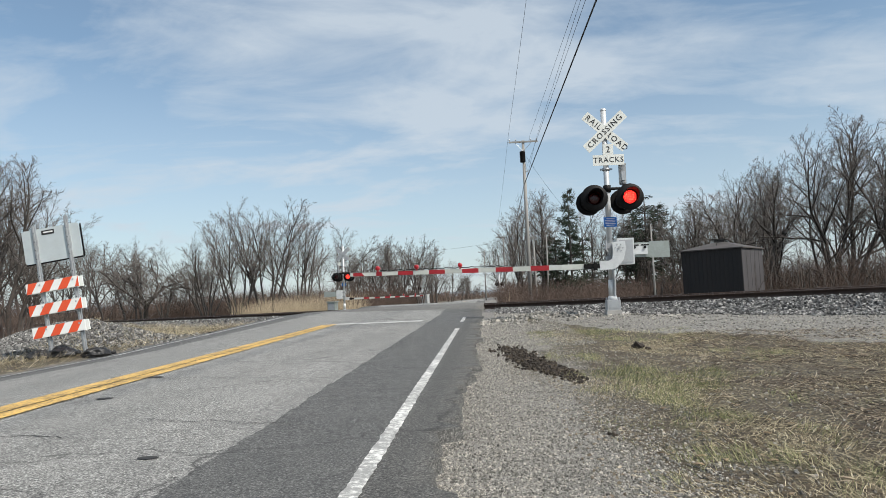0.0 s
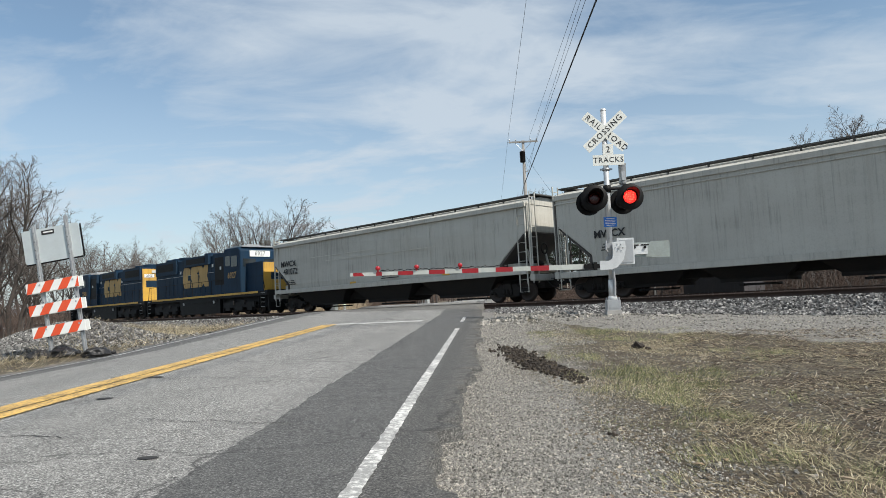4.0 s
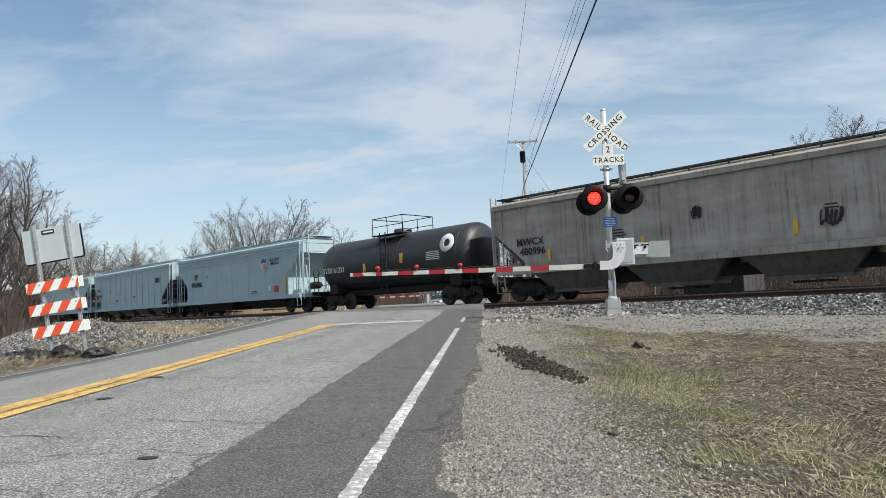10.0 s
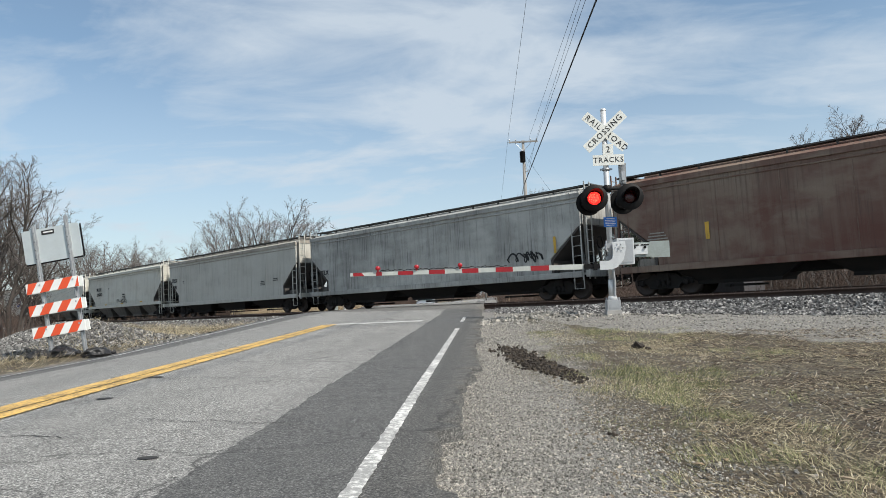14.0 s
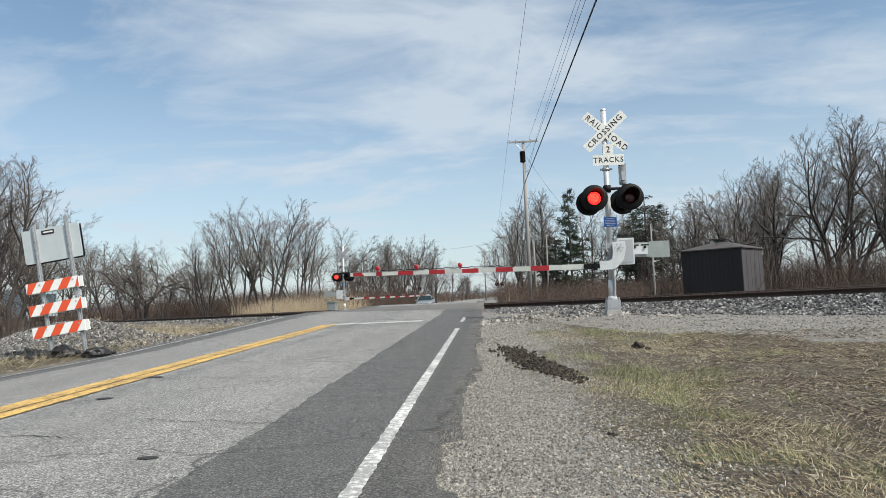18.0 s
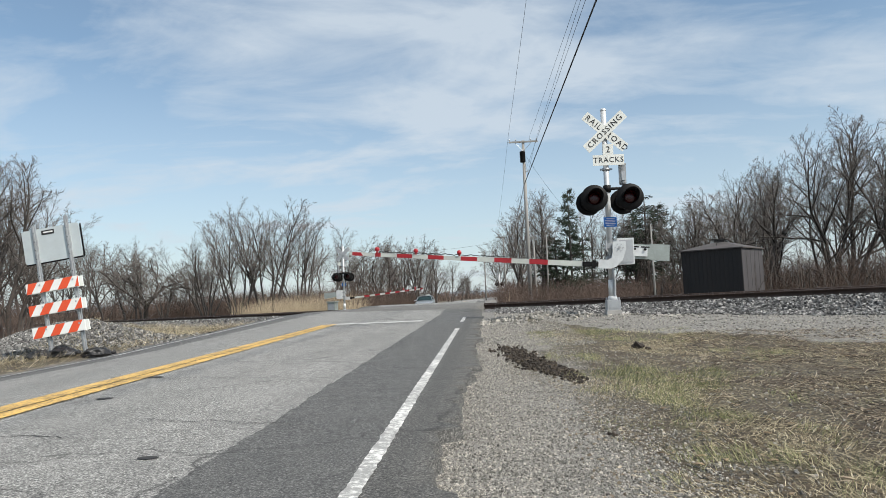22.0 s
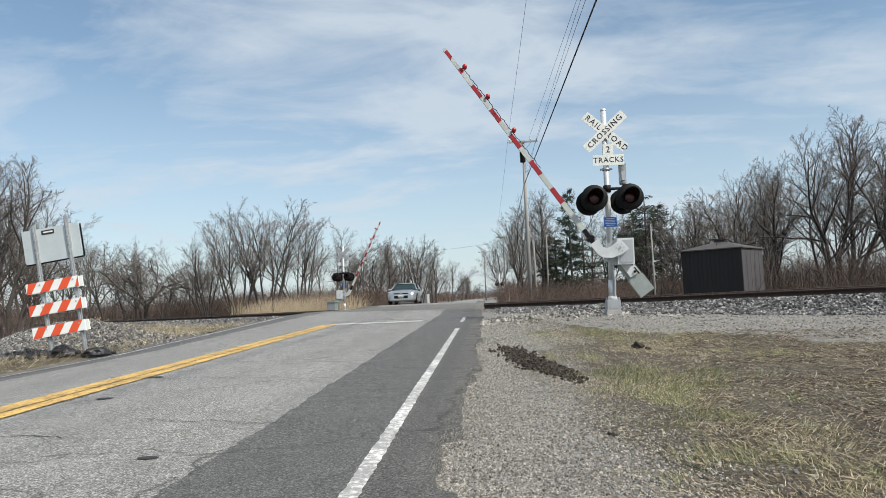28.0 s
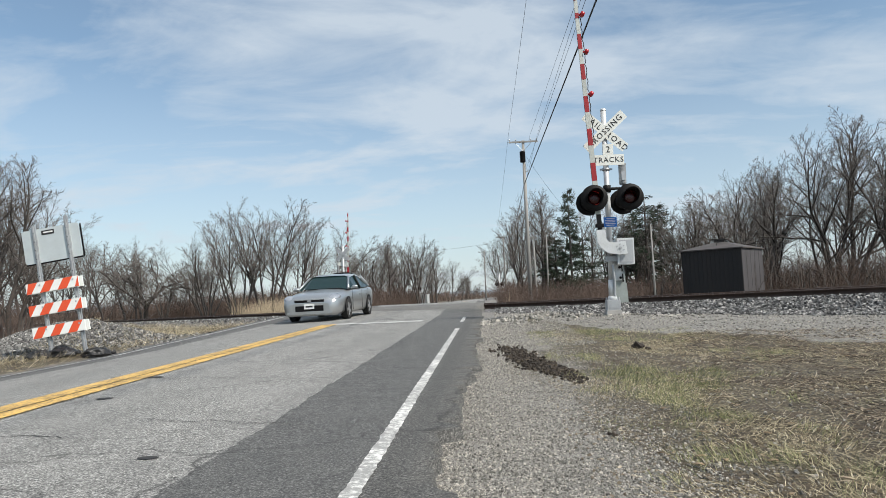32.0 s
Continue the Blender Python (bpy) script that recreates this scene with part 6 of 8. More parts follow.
def stones(name, x, y, size, material, label, category, seed, sink=0.25):
    rng = np.random.default_rng(seed)
    n = len(x)
    z = ground_z(x, y)
    jit = CUBE[None] * (1 + rng.uniform(-0.45, 0.15, (n, 8, 3)))
    jit *= rng.uniform(0.55, 1.25, (n, 1, 3)) * np.asarray(size).reshape(-1, 1, 1) * 0.5
    a, b, c = (rng.uniform(0, 6.283, n) for _ in range(3))
    ca, sa, cb, sb, cc, sc = np.cos(a), np.sin(a), np.cos(b), np.sin(b), np.cos(c), np.sin(c)
    R = np.stack([np.stack([ca * cb, ca * sb * sc - sa * cc, ca * sb * cc + sa * sc], -1), np.stack([sa * cb, sa * sb * sc + ca * cc, sa * sb * cc - ca * sc], -1), np.stack([-sb, cb * sc, cb * cc], -1)], 1)
    V = np.einsum("nij,nkj->nki", R, jit)
    V += np.stack([x, y, z + np.asarray(size) * (0.5 - sink) * 0.6], -1)[:, None, :]
    F = (CUBE_F[None] + (np.arange(n) * 8)[:, None, None]).reshape(-1, 4)
    me = quick_mesh(name, V.reshape(-1, 3), F)
    me.shade_flat()
    return tagged(put(name, me, material), label, category, kind="stuff")


def on_track(rng, n, s0, s1, q0, q1):
    s, q = rng.uniform(s0, s1, n), rng.uniform(q0, q1, n)
    x, y = track_xy(s, q)
    a = x * RA[0] + y * RA[1]
    ok = (a < -8.3) | (a > 0.35)
    return x[ok], y[ok]


def on_verge(rng, n, a0, a1, w0, w1, power=1.0):
    a = rng.uniform(a0, a1, n)
    w = w0 + (w1 - w0) * rng.random(n) ** power
    return road_xy(a, w)


def verge_stuff():
    rng = np.random.default_rng(77)
    pale = stone_material("pale_crushed_stone", (0.018, 0.017, 0.017), (0.22, 0.217, 0.21), (0.56, 0.54, 0.51))
    grit = stone_material("grey_gravel", (0.07, 0.066, 0.058), (0.40, 0.38, 0.34), (0.58, 0.53, 0.45))
    x, y = on_track(rng, 26000, 1, 27, 3.9, 7.2)
    stones("ballast", x, y, rng.uniform(0.035, 0.075, len(x)), pale, "coarse pale grey crushed-stone ballast", "ballast", 61)
    x, y = on_track(rng, 14000, -45, 1, 3.9, 7.6)
    stones("ballast", x, y, rng.uniform(0.045, 0.10, len(x)), pale, "coarse pale grey crushed-stone ballast", "ballast", 62)
    dull = stone_material("dull_crushed_stone", (0.025, 0.024, 0.023), (0.24, 0.236, 0.225), (0.50, 0.48, 0.45))
    n = 12000
    x, y = -10.2 + rng.normal(0, 1.25, n), 17.4 + rng.normal(0, 0.95, n)
    stones("gravel_heap", x, y, rng.uniform(0.03, 0.07, n), dull, "heap of grey crushed stone behind the barricade", "gravel heap", 63)
    # mound of spoil by the signal
    n = 900
    x, y = 2.3 + rng.normal(0, 1.5, n), 15.6 + rng.normal(0, 0.5, n)
    stones("spoil_mound", x, y, rng.uniform(0.03, 0.08, n), grit, "low mound of grey stones and soil", "stone mound", 64)
    # gravel shoulder and the track beside the ballast
    x, y = on_verge(rng, 115000, -0.34, 1.4, 2.2, 10, 2.0)
    a = x * RA[0] + y * RA[1]
    keep = rng.random(len(x)) < np.clip(1.45 - a * 1.15, 0.06, 1)
    x, y = x[keep], y[keep]
    stones("gravel", x, y, rng.uniform(0.0035, 0.0085, len(x)) * rng.choice([1, 1, 1, 1, 1.2, 1.7], len(x)), grit, "loose grey gravel along the road's edge", "gravel", 65)
    x, y = on_verge(rng, 12000, -0.2, 1.6, 9.5, 15.0)
    stones("gravel", x, y, rng.uniform(0.008, 0.020, len(x)), grit, "loose grey gravel by the crossing's approach", "gravel", 76)
    s, q = rng.uniform(2, 26, 20000), rng.uniform(6.5, 12.6, 20000)
    x, y = track_xy(s, q)
    a = x * RA[0] + y * RA[1]
    keep = (a > 0.2) & (q < 12.3 - 2.2 * smooth(3.0, 1.2, a) + rng.normal(0, 0.5, 20000))
    x, y = x[keep], y[keep]
    stones("gravel", x, y, rng.uniform(0.010, 0.028, len(x)), grit, "loose grey gravel on the service path", "gravel", 66)
    x, y = on_verge(rng, 3000, 0.6, 3.0, 2.3, 9, 1.6)
    stones("gravel", x, y, rng.uniform(0.005, 0.018, len(x)), grit, "scattered stones in the dry grass", "gravel", 67)
    x, y = on_verge(rng, 1400, 0.45, 1.7, 2.25, 6.5, 1.5)
    stones("gravel", x, y, rng.uniform(0.006, 0.022, len(x)), stone_material("tan_field_stone", (0.10, 0.078, 0.055), (0.27, 0.225, 0.165), (0.46, 0.40, 0.31)), "flat tan stones pressed into bare soil", "gravel", 70, 0.55)
    # dark soil turned up along the rut, and a few clods
    soil = stone_material("dark_soil", (0.015, 0.011, 0.008), (0.05, 0.038, 0.027), (0.09, 0.068, 0.045))
    u = rng.random(1500)
    a = 0.28 + 0.55 * (1 - u) + rng.normal(0, 0.07, 1500) * (0.5 + u)
    w = 6.3 + 3.0 * u + rng.normal(0, 0.22, 1500)
    x, y = road_xy(a, w)
    stones("soil_clods", x, y, rng.uniform(0.008, 0.045, 1500), soil, "dark clods of soil along a rut", "soil", 68, 0.15)
    x, y = road_xy(np.array([1.98, 2.02, 1.92, 0.72, 0.70, 2.06]), np.array([8.75, 8.85, 8.8, 3.95, 4.0, 8.6]))
    stones("soil_clods", x, y, np.array([0.11, 0.10, 0.09, 0.04, 0.03, 0.06]), soil, "dark clods of soil in the grass", "soil", 69, 0.1)

    def straw(name, x, y, length, rad, lift, mat, label, category, seed, bent=False):
        g = np.random.default_rng(seed)
        n = len(x)
        # neighbours lie roughly the same way, as rain and feet leave them
        az = 14.0 * fbm(x * 0.9, y * 0.9, seed) + g.normal(0, 0.75, n)
        el = g.uniform(lift[0], lift[1], n)
        ln = g.uniform(length[0], length[1], n)
        z = ground_z(x, y) + g.uniform(0.0, 0.015, n)
        P = np.stack([x, y, z], -1)
        d = np.stack([np.cos(az) * np.cos(el), np.sin(az) * np.cos(el), np.sin(el)], -1)
        if not bent:
            r = g.uniform(rad * 0.6, rad * 1.3, n)
            V1, F1 = sticks(P, P + d * ln[:, None], r, r * 0.3, 3)
            return tagged(put(name, quick_mesh(name, V1, F1), mat), label, category, kind="stuff")
        M = P + d * (ln * 0.55)[:, None]
        d2 = d + np.stack([np.cos(az) * 0.35, np.sin(az) * 0.35, -0.45 * np.sin(el) - 0.05], -1)
        Q = M + d2 * (ln * 0.45)[:, None]
        r = g.uniform(rad * 0.6, rad * 1.3, n)
        V1, F1 = sticks(P, M, r, r * 0.8, 3)
        V2, F2 = sticks(M, Q, r * 0.8, r * 0.2, 3)
        return tagged(put(name, quick_mesh(name, np.concatenate([V1, V2]), np.concatenate([F1, F2 + len(V1)])), mat), label, category, kind="stuff")

    def tuft_mat(name, cols):
        m, nt, b = node_mat(name, 0.85)
        gm = nt.nodes.new("ShaderNodeNewGeometry")
        k = [(i / (len(cols) - 1), c) for i, c in enumerate(cols)]
        nt.links.new(ramp(nt, gm.outputs["Random Per Island"], k), b.inputs["Base Color"])
        return m
    dry = tuft_mat("dry_straw", [(0.02, 0.016, 0.010), (0.12, 0.095, 0.055), (0.38, 0.32, 0.20), (0.74, 0.66, 0.48)])
    grn = tuft_mat("young_grass", [(0.03, 0.04, 0.014), (0.13, 0.15, 0.055), (0.27, 0.275, 0.13), (0.54, 0.48, 0.31)])
    stalk = tuft_mat("dead_stalks", [(0.014, 0.010, 0.008), (0.05, 0.036, 0.026), (0.17, 0.13, 0.088), (0.56, 0.47, 0.35)])
    x, y = road_xy(0.55 + 10 * rng.random(210000) ** 1.9, 2.3 + 10 * rng.random(210000) ** 1.45)
    a, w = x * RA[0] + y * RA[1], x * RU[0] + y * RU[1]
    dens = fbm(x * 1.1, y * 1.1, 81)
    keep = rng.random(len(x)) < np.clip((a - 0.65) * 0.9, 0.02, 1) * np.clip(dens * 3.6 - 1.45, 0.03, 1) * smooth(12.9, 11.8, to_track(x, y)[1] * -1 + 24.6)
    straw("dry_grass", x[keep], y[keep], (0.015, 0.065), 0.0014, (-0.05, 0.8), dry, "flattened straw-coloured dry grass", "grass", 71)
    x2, y2 = on_verge(rng, 70000, 0.7, 3.6, 2.4, 12.0, 1.3)
    g1 = 1.5 * (fbm(x2 * 2.4, y2 * 2.4, 12) - 0.5) + 0.42 + 0.36 * np.exp(-(((x2 - 1.75 - 0.12 * (y2 - 5)) / 0.42) ** 2 + ((y2 - 5.8) / 2.2) ** 2)) + 0.3 * np.exp(-(((x2 - 2.6) / 1.0) ** 2 + ((y2 - 11.5) / 1.0) ** 2))
    keep = rng.random(len(x2)) < 0.7 * smooth(0.5, 0.95, g1)
    straw("green_grass", x2[keep], y2[keep], (0.02, 0.075), 0.0016, (0.4, 1.4), grn, "short green grass coming up through straw", "grass", 72)
    x3, y3 = on_verge(rng, 36000, 1.3, 7, 2.3, 11.0, 1.2)
    a3, w3 = x3 * RA[0] + y3 * RA[1], x3 * RU[0] + y3 * RU[1]
    keep = rng.random(len(x3)) < smooth(1.35, 2.2, a3 - 0.16 * (w3 - 4) + 1.4 * (fbm(x3, y3, 83) - 0.5)) * np.clip(3.4 * fbm(x3 * 2.6, y3 * 2.6, 84) - 1.2, 0.05, 1)
    straw("dead_stalks", x3[keep], y3[keep], (0.03, 0.15), 0.0021, (-0.05, 0.5), stalk, "brown dead stalks lying in the grass", "dead stalks", 73, True)
    x4, y4 = on_track(rng, 5000, -34, -4, 7.0, 12.0)
    straw("dry_grass", x4, y4, (0.12, 0.4), 0.004, (0.2, 1.2), dry, "straw-coloured dry grass beside the road", "grass", 74)
    x5, y5 = on_verge(rng, 5000, -11, -8.4, 7, 24)
    straw("dry_grass", x5, y5, (0.08, 0.3), 0.003, (0.1, 1.1), dry, "straw-coloured dry grass beside the road", "grass", 75)
    # curled dry leaves
    n = 260
    x6, y6 = on_verge(rng, n, 0.8, 7, 2.3, 8, 1.4)
    z6 = ground_z(x6, y6) + 0.015
    ang = rng.random(n) * 6.283
    sz = rng.uniform(0.012, 0.035, n)
    base = np.array([(-1, 0, 0), (-0.3, -0.45, 0.15), (0.5, -0.35, 0.2), (1, 0, 0.05), (0.5, 0.35, 0.25), (-0.3, 0.45, 0.2)])
    up = base + np.array([0, 0, 0.06])
    L = np.concatenate([base, up])[None] * sz[:, None, None]
    ca, sa = np.cos(ang)[:, None], np.sin(ang)[:, None]
    V = np.stack([L[..., 0] * ca - L[..., 1] * sa + x6[:, None], L[..., 0] * sa + L[..., 1] * ca + y6[:, None], L[..., 2] + z6[:, None]], -1)
    fl = np.array([(0, 1, 2, 3), (0, 3, 4, 5), (9, 8, 7, 6), (11, 10, 9, 6), (0, 6, 7, 1), (1, 7, 8, 2), (2, 8, 9, 3), (3, 9, 10, 4), (4, 10, 11, 5), (5, 11, 6, 0)])
    F = (fl[None] + (np.arange(n) * 12)[:, None, None]).reshape(-1, 4)
    leaf = tuft_mat("dry_leaves", [(0.10, 0.07, 0.045), (0.24, 0.17, 0.10), (0.36, 0.29, 0.20)])
    tagged(put("dry_leaves", quick_mesh("dry_leaves", V.reshape(-1, 3), F), leaf), "curled tan dead leaves on the ground", "leaves", kind="stuff")

TRAIN = []          # (thing, centre along the track at 0 s)
SPEED = 28.35
TRAIN_Q = Q_FAR


def coat(name, col, dirt, amount=0.55, rough=0.55, dark=None, blotch=0.0):
    """Wagon paint: broad fading, rain streaks down the sides and fine grime."""
    m, nt, b = node_mat(name, rough)
    dirt = dirt or tuple(c * 0.55 for c in col)
    dark = dark or tuple(c * 0.35 for c in dirt)
    fade = noise_node(nt, obj_co(nt, (0.35, 0.35, 0.9)), 0.9, 4, 0.55)
    streak = noise_node(nt, obj_co(nt, (1.0, 1.0, 0.06)), 3.2, 5, 0.65)
    thin = noise_node(nt, obj_co(nt, (1.0, 1.0, 0.03)), 11.0, 3, 0.6)
    fine = noise_node(nt, obj_co(nt), 24.0, 4, 0.65)
    c = mixc(nt, ramp(nt, fade, [(0.36, (0, 0, 0)), (0.68, (amount * 0.8,) * 3)]), col, dirt)
    if blotch:
        patch = noise_node(nt, obj_co(nt, (0.5, 0.5, 0.8)), 0.75, 6, 0.6, 0.4)
        c = mixc(nt, ramp(nt, patch, [(0.46, (0, 0, 0)), (0.56, (blotch * 0.6,) * 3), (0.7, (blotch,) * 3)]), c, dirt)
    k = maths(nt, "ADD", maths(nt, "MULTIPLY", streak, 0.8), maths(nt, "MULTIPLY", fine, 0.2))
    c = mixc(nt, ramp(nt, k, [(0.48, (0, 0, 0)), (0.70, (amount,) * 3)]), c, dirt)
    c = mixc(nt, ramp(nt, maths(nt, "MULTIPLY", thin, maths(nt, "ADD", fade, 0.5)), [(0.56, (0, 0, 0)), (0.74, (amount * 0.8,) * 3)]), c, dark)
    c = mixc(nt, ramp(nt, fine, [(0.5, (0, 0, 0)), (0.8, (0.18,) * 3)]), c, dark)
    nt.links.new(c, b.inputs["Base Color"])
    rr = maths(nt, "MULTIPLY_ADD", streak, 0.25)
    rr.node.inputs[2].default_value = rough - 0.1
    nt.links.new(rr, b.inputs["Roughness"])
    bump(nt, b, fine, 0.04, 0.01)
    return m


MAT_NAVY = coat("navy_paint", (0.006, 0.028, 0.060), (0.011, 0.023, 0.036), 0.55, 0.6)
MAT_NAVY.node_tree.nodes["Principled BSDF"].inputs["Specular IOR Level"].default_value = 0.2
MAT_LOCO_UNDER = weathered("sooty_underframe", (0.008, 0.008, 0.008), (0.02, 0.017, 0.015), 0.85, 0, 2, 20, 0.6, 0.1)
MAT_YELLOW = coat("yellow_paint", (0.62, 0.36, 0.05), (0.36, 0.22, 0.07), 0.6)
MAT_GOLD = coat("faded_gold_paint", (0.50, 0.31, 0.09), (0.30, 0.20, 0.08), 0.6)
MAT_GLASS = weathered("dark_glass", (0.02, 0.025, 0.028), (0.03, 0.035, 0.038), 0.08, 0, 2, 10, 0.3, 0.0)
MAT_REFLECT = coat("yellow_reflector", (0.70, 0.42, 0.05), (0.45, 0.28, 0.06), 0.5)


def locomotive(number, flip, label, stretch=1.0):
    """Four-axle road switcher; its cab end lies at -x, or at +x when flipped."""
    f = -stretch if flip else stretch
    sf = -1 if flip else 1
    lo = thing("locomotive", label=label, category="locomotive", group="locomotives")

    def bx(bm, x0, x1, y0, y1, z0, z1):
        a, b = sorted((f * x0, f * x1))
        return box(bm, a, y0, z0, b, y1, z1)

    def one(name, mat, *boxes, bevel=0.03, lab="", parent=None):
        bm = bmesh.new()
        for b in boxes:
            bx(bm, *b)
        return part(name, bm, mat, parent or lo, lab, bevel=bevel)
    E = 8.75
    one("underframe", MAT_LOCO_UNDER, (-E, E, -1.5, 1.5, 1.22, 1.52), bevel=0.02)
    for y0, y1 in ((-1.53, -1.5), (1.5, 1.53)):
        one("sill_stripe", MAT_YELLOW, (-E + 1.0, E - 1.0, y0, y1, 1.38, 1.52), bevel=0, lab="yellow stripe along the walkway")
    one("underbody", MAT_LOCO_UNDER, (-8.6, 8.6, -1.15, 1.15, 0.82, 1.24), bevel=0.02)
    for sx in (-1, 1):
        one("traction_motors", MAT_LOCO_UNDER, (sx * 5.35 - 2.1, sx * 5.35 + 2.1, -0.62, 0.62, 0.2, 0.9), bevel=0.05, lab="dark traction motors between the wheels")
        one("brake_cylinder", MAT_LOCO_UNDER, (sx * 5.35 - 0.9, sx * 5.35 - 0.45, -1.62, -1.4, 0.72, 0.98), (sx * 5.35 + 0.45, sx * 5.35 + 0.9, -1.62, -1.4, 0.72, 0.98), bevel=0.05)
        one("sand_pipe", MAT_LOCO_UNDER, (sx * 5.35 - 2.25, sx * 5.35 - 2.19, -1.35, -1.29, 0.2, 1.2), (sx * 5.35 + 2.19, sx * 5.35 + 2.25, -1.35, -1.29, 0.2, 1.2), bevel=0.0)
        one("pilot", MAT_BLACK, (sx * 8.72, sx * 8.95, -1.4, 1.4, 0.18, 0.72), bevel=0.05, lab="black pilot plate over the rails")
        for y in (-1.42, 1.42):
            one("truck_frame", MAT_LOCO_UNDER, (sx * 5.35 - 1.9, sx * 5.35 + 1.9, y - 0.08, y + 0.08, 0.5, 0.86), (sx * 5.35 - 0.5, sx * 5.35 + 0.5, y - 0.1, y + 0.1, 0.3, 0.6), (sx * 5.35 - 1.65, sx * 5.35 - 1.1, y - 0.1, y + 0.1, 0.3, 0.62), (sx * 5.35 + 1.1, sx * 5.35 + 1.65, y - 0.1, y + 0.1, 0.3, 0.62), bevel=0.03, lab="dark cast truck frame")
    for x in (-2.2, 2.3):
        one("filler_cap", MAT_GALV, (x, x + 0.15, -1.53, -1.42, 0.9, 1.1), bevel=0.01)
    for x, z in ((-3.0, 3.3), (-1.5, 3.6), (3.4, 3.4), (2.2, 4.0)):
        one("placard", MAT_WHITE, (x, x + 0.2, -1.385 if x < -1.8 else -1.15, -1.36 if x < -1.8 else -1.13, z, z + 0.22), bevel=0, lab="small white placard")
    one("fuel_tank", MAT_BLACK, (-2.9, 3.0, -1.46, 1.46, 0.16, 1.2), bevel=0.16, lab="black fuel tank between the trucks")
    one("air_reservoir", MAT_BLACK, (-2.5, 2.6, -1.5, -1.2, 1.0, 1.28), bevel=0.1)
    # hoods and cab
    one("short_hood", MAT_NAVY, (-7.75, -5.7, -1.1, 1.1, 1.5, 3.5 if flip else 3.05), bevel=0.08)
    bm = bmesh.new()
    xf = -5.75 if flip else -6.55
    pts = [(f * xf, 1.5), (f * -3.55, 1.5), (f * -3.55, 4.45), (f * -3.75, 4.68), (f * (xf + (0.3 if flip else 1.25)), 4.68), (f * xf, 4.45 if flip else 3.95)]
    prism(bm, pts, -1.52, 1.52)
    bmesh.ops.recalc_face_normals(bm, faces=bm.faces)
    cab = part("cab", bm, MAT_NAVY, lo, "dark blue operator's cab", bevel=0.05)
    one("cab_roof", MAT_GALV, (-5.72 if flip else -5.25, -3.58, -1.3, 1.3, 4.68, 4.78), bevel=0.03, parent=cab)
    one("air_conditioner", MAT_GALV, (-5.0, -4.2, -0.5, 0.5, 4.76, 4.95), bevel=0.04, parent=cab)
    for y in (-1.53, 1.53):
        one("side_window", MAT_GLASS, (-5.35 if flip else -6.1, -4.6 if flip else -5.3, y - 0.01, y + 0.01, 3.35, 4.1 if flip else 3.85), (-4.45 if flip else -5.1, -3.85 if flip else -4.4, y - 0.01, y + 0.01, 3.45, 4.15), bevel=0, parent=cab)
    for y0, y1 in ((-1.3, -0.35), (0.35, 1.3)):
        one("windscreen", MAT_GLASS, (xf - 0.025, xf + 0.01, y0, y1, 3.3, 3.85), bevel=0, parent=cab)
    nb = one("number_board", MAT_WHITE, (xf - 0.04, xf + 0.005, -0.8, 0.8, 4.0, 4.42), bevel=0, parent=cab) if flip else None
    one("long_hood", MAT_NAVY, (-3.6, 7.75, -1.12, 1.12, 1.5, 4.42), bevel=0.06, lab="dark blue engine hood")
    one("hood_side_box", MAT_NAVY, (-3.6, -1.9, -1.35, 1.35, 1.5, 4.5), bevel=0.05)
    one("dynamic_brake_bulge", MAT_NAVY, (-1.1, 2.6, -1.32, 1.32, 3.85, 4.55), bevel=0.1)
    one("radiator_section", MAT_NAVY, (4.0, 7.6, -1.25, 1.25, 3.45, 4.55), bevel=0.05)
    for y in (-1.262, 1.262):
        g = one("radiator_grille", MAT_BLACK, (4.5, 7.4, y - 0.008, y + 0.008, 3.75, 4.35), bevel=0)
    for y in (-1.33, 1.33):
        one("intake_grille", MAT_BLACK, (-0.6, 2.2, y - 0.006, y + 0.006, 4.0, 4.4), bevel=0)
    for y in (-1.36, 1.36):
        one("hood_grille", MAT_BLACK, (-3.4, -2.1, y - 0.006, y + 0.006, 2.2, 4.2), bevel=0)
    for x in (4.7, 5.9, 7.0) if flip else (5.2, 6.7):
        bm = bmesh.new()
        lathe(bm, [(0.56, 0), (0.6, 0.2), (0.6, 0.27), (0.5, 0.3), (0, 0.3)], 20, pose(f * x, 0, 4.54, 90, 0, 0))
        part("roof_fan", bm, MAT_NAVY, lo, "round roof fan")
    bm = bmesh.new()
    lathe(bm, [(0.6, 0), (0.64, 0.2), (0.6, 0.27), (0, 0.28)], 20, pose(f * 0.6, 0, 4.54, 90, 0, 0))
    part("roof_fan", bm, MAT_NAVY, lo)
    one("exhaust_stack", MAT_BLACK, (2.2, 2.7, -0.25, 0.25, 4.3, 4.68), bevel=0.02)
    one("horn", MAT_BLACK, (2.9, 3.5, -0.5, -0.4, 4.6, 4.7), (3.0, 3.1, -0.5, -0.4, 4.4, 4.7), bevel=0.01)
    # access doors along the hood
    for i in range(12):
        x = -1.7 + i * 0.72
        if x > 6.6:
            break
        for y in (-1.125, 1.125):
            one("hood_door", MAT_NAVY, (x, x + 0.66, y - 0.014, y + 0.014, 1.75, 3.1), bevel=0)
    for k in range(9):
        z = 3.79 + k * 0.062
        for y in (-1.274, 1.274):
            one("louvre", MAT_LOCO_UNDER, (4.5, 7.4, y - 0.006, y + 0.006, z, z + 0.022), bevel=0)
    for x in (-1.75, 0.4, 2.9, 3.9, 6.9):
        one("lifting_lug", MAT_NAVY, (x, x + 0.12, -1.16, -1.1, 4.36, 4.52), bevel=0.01)
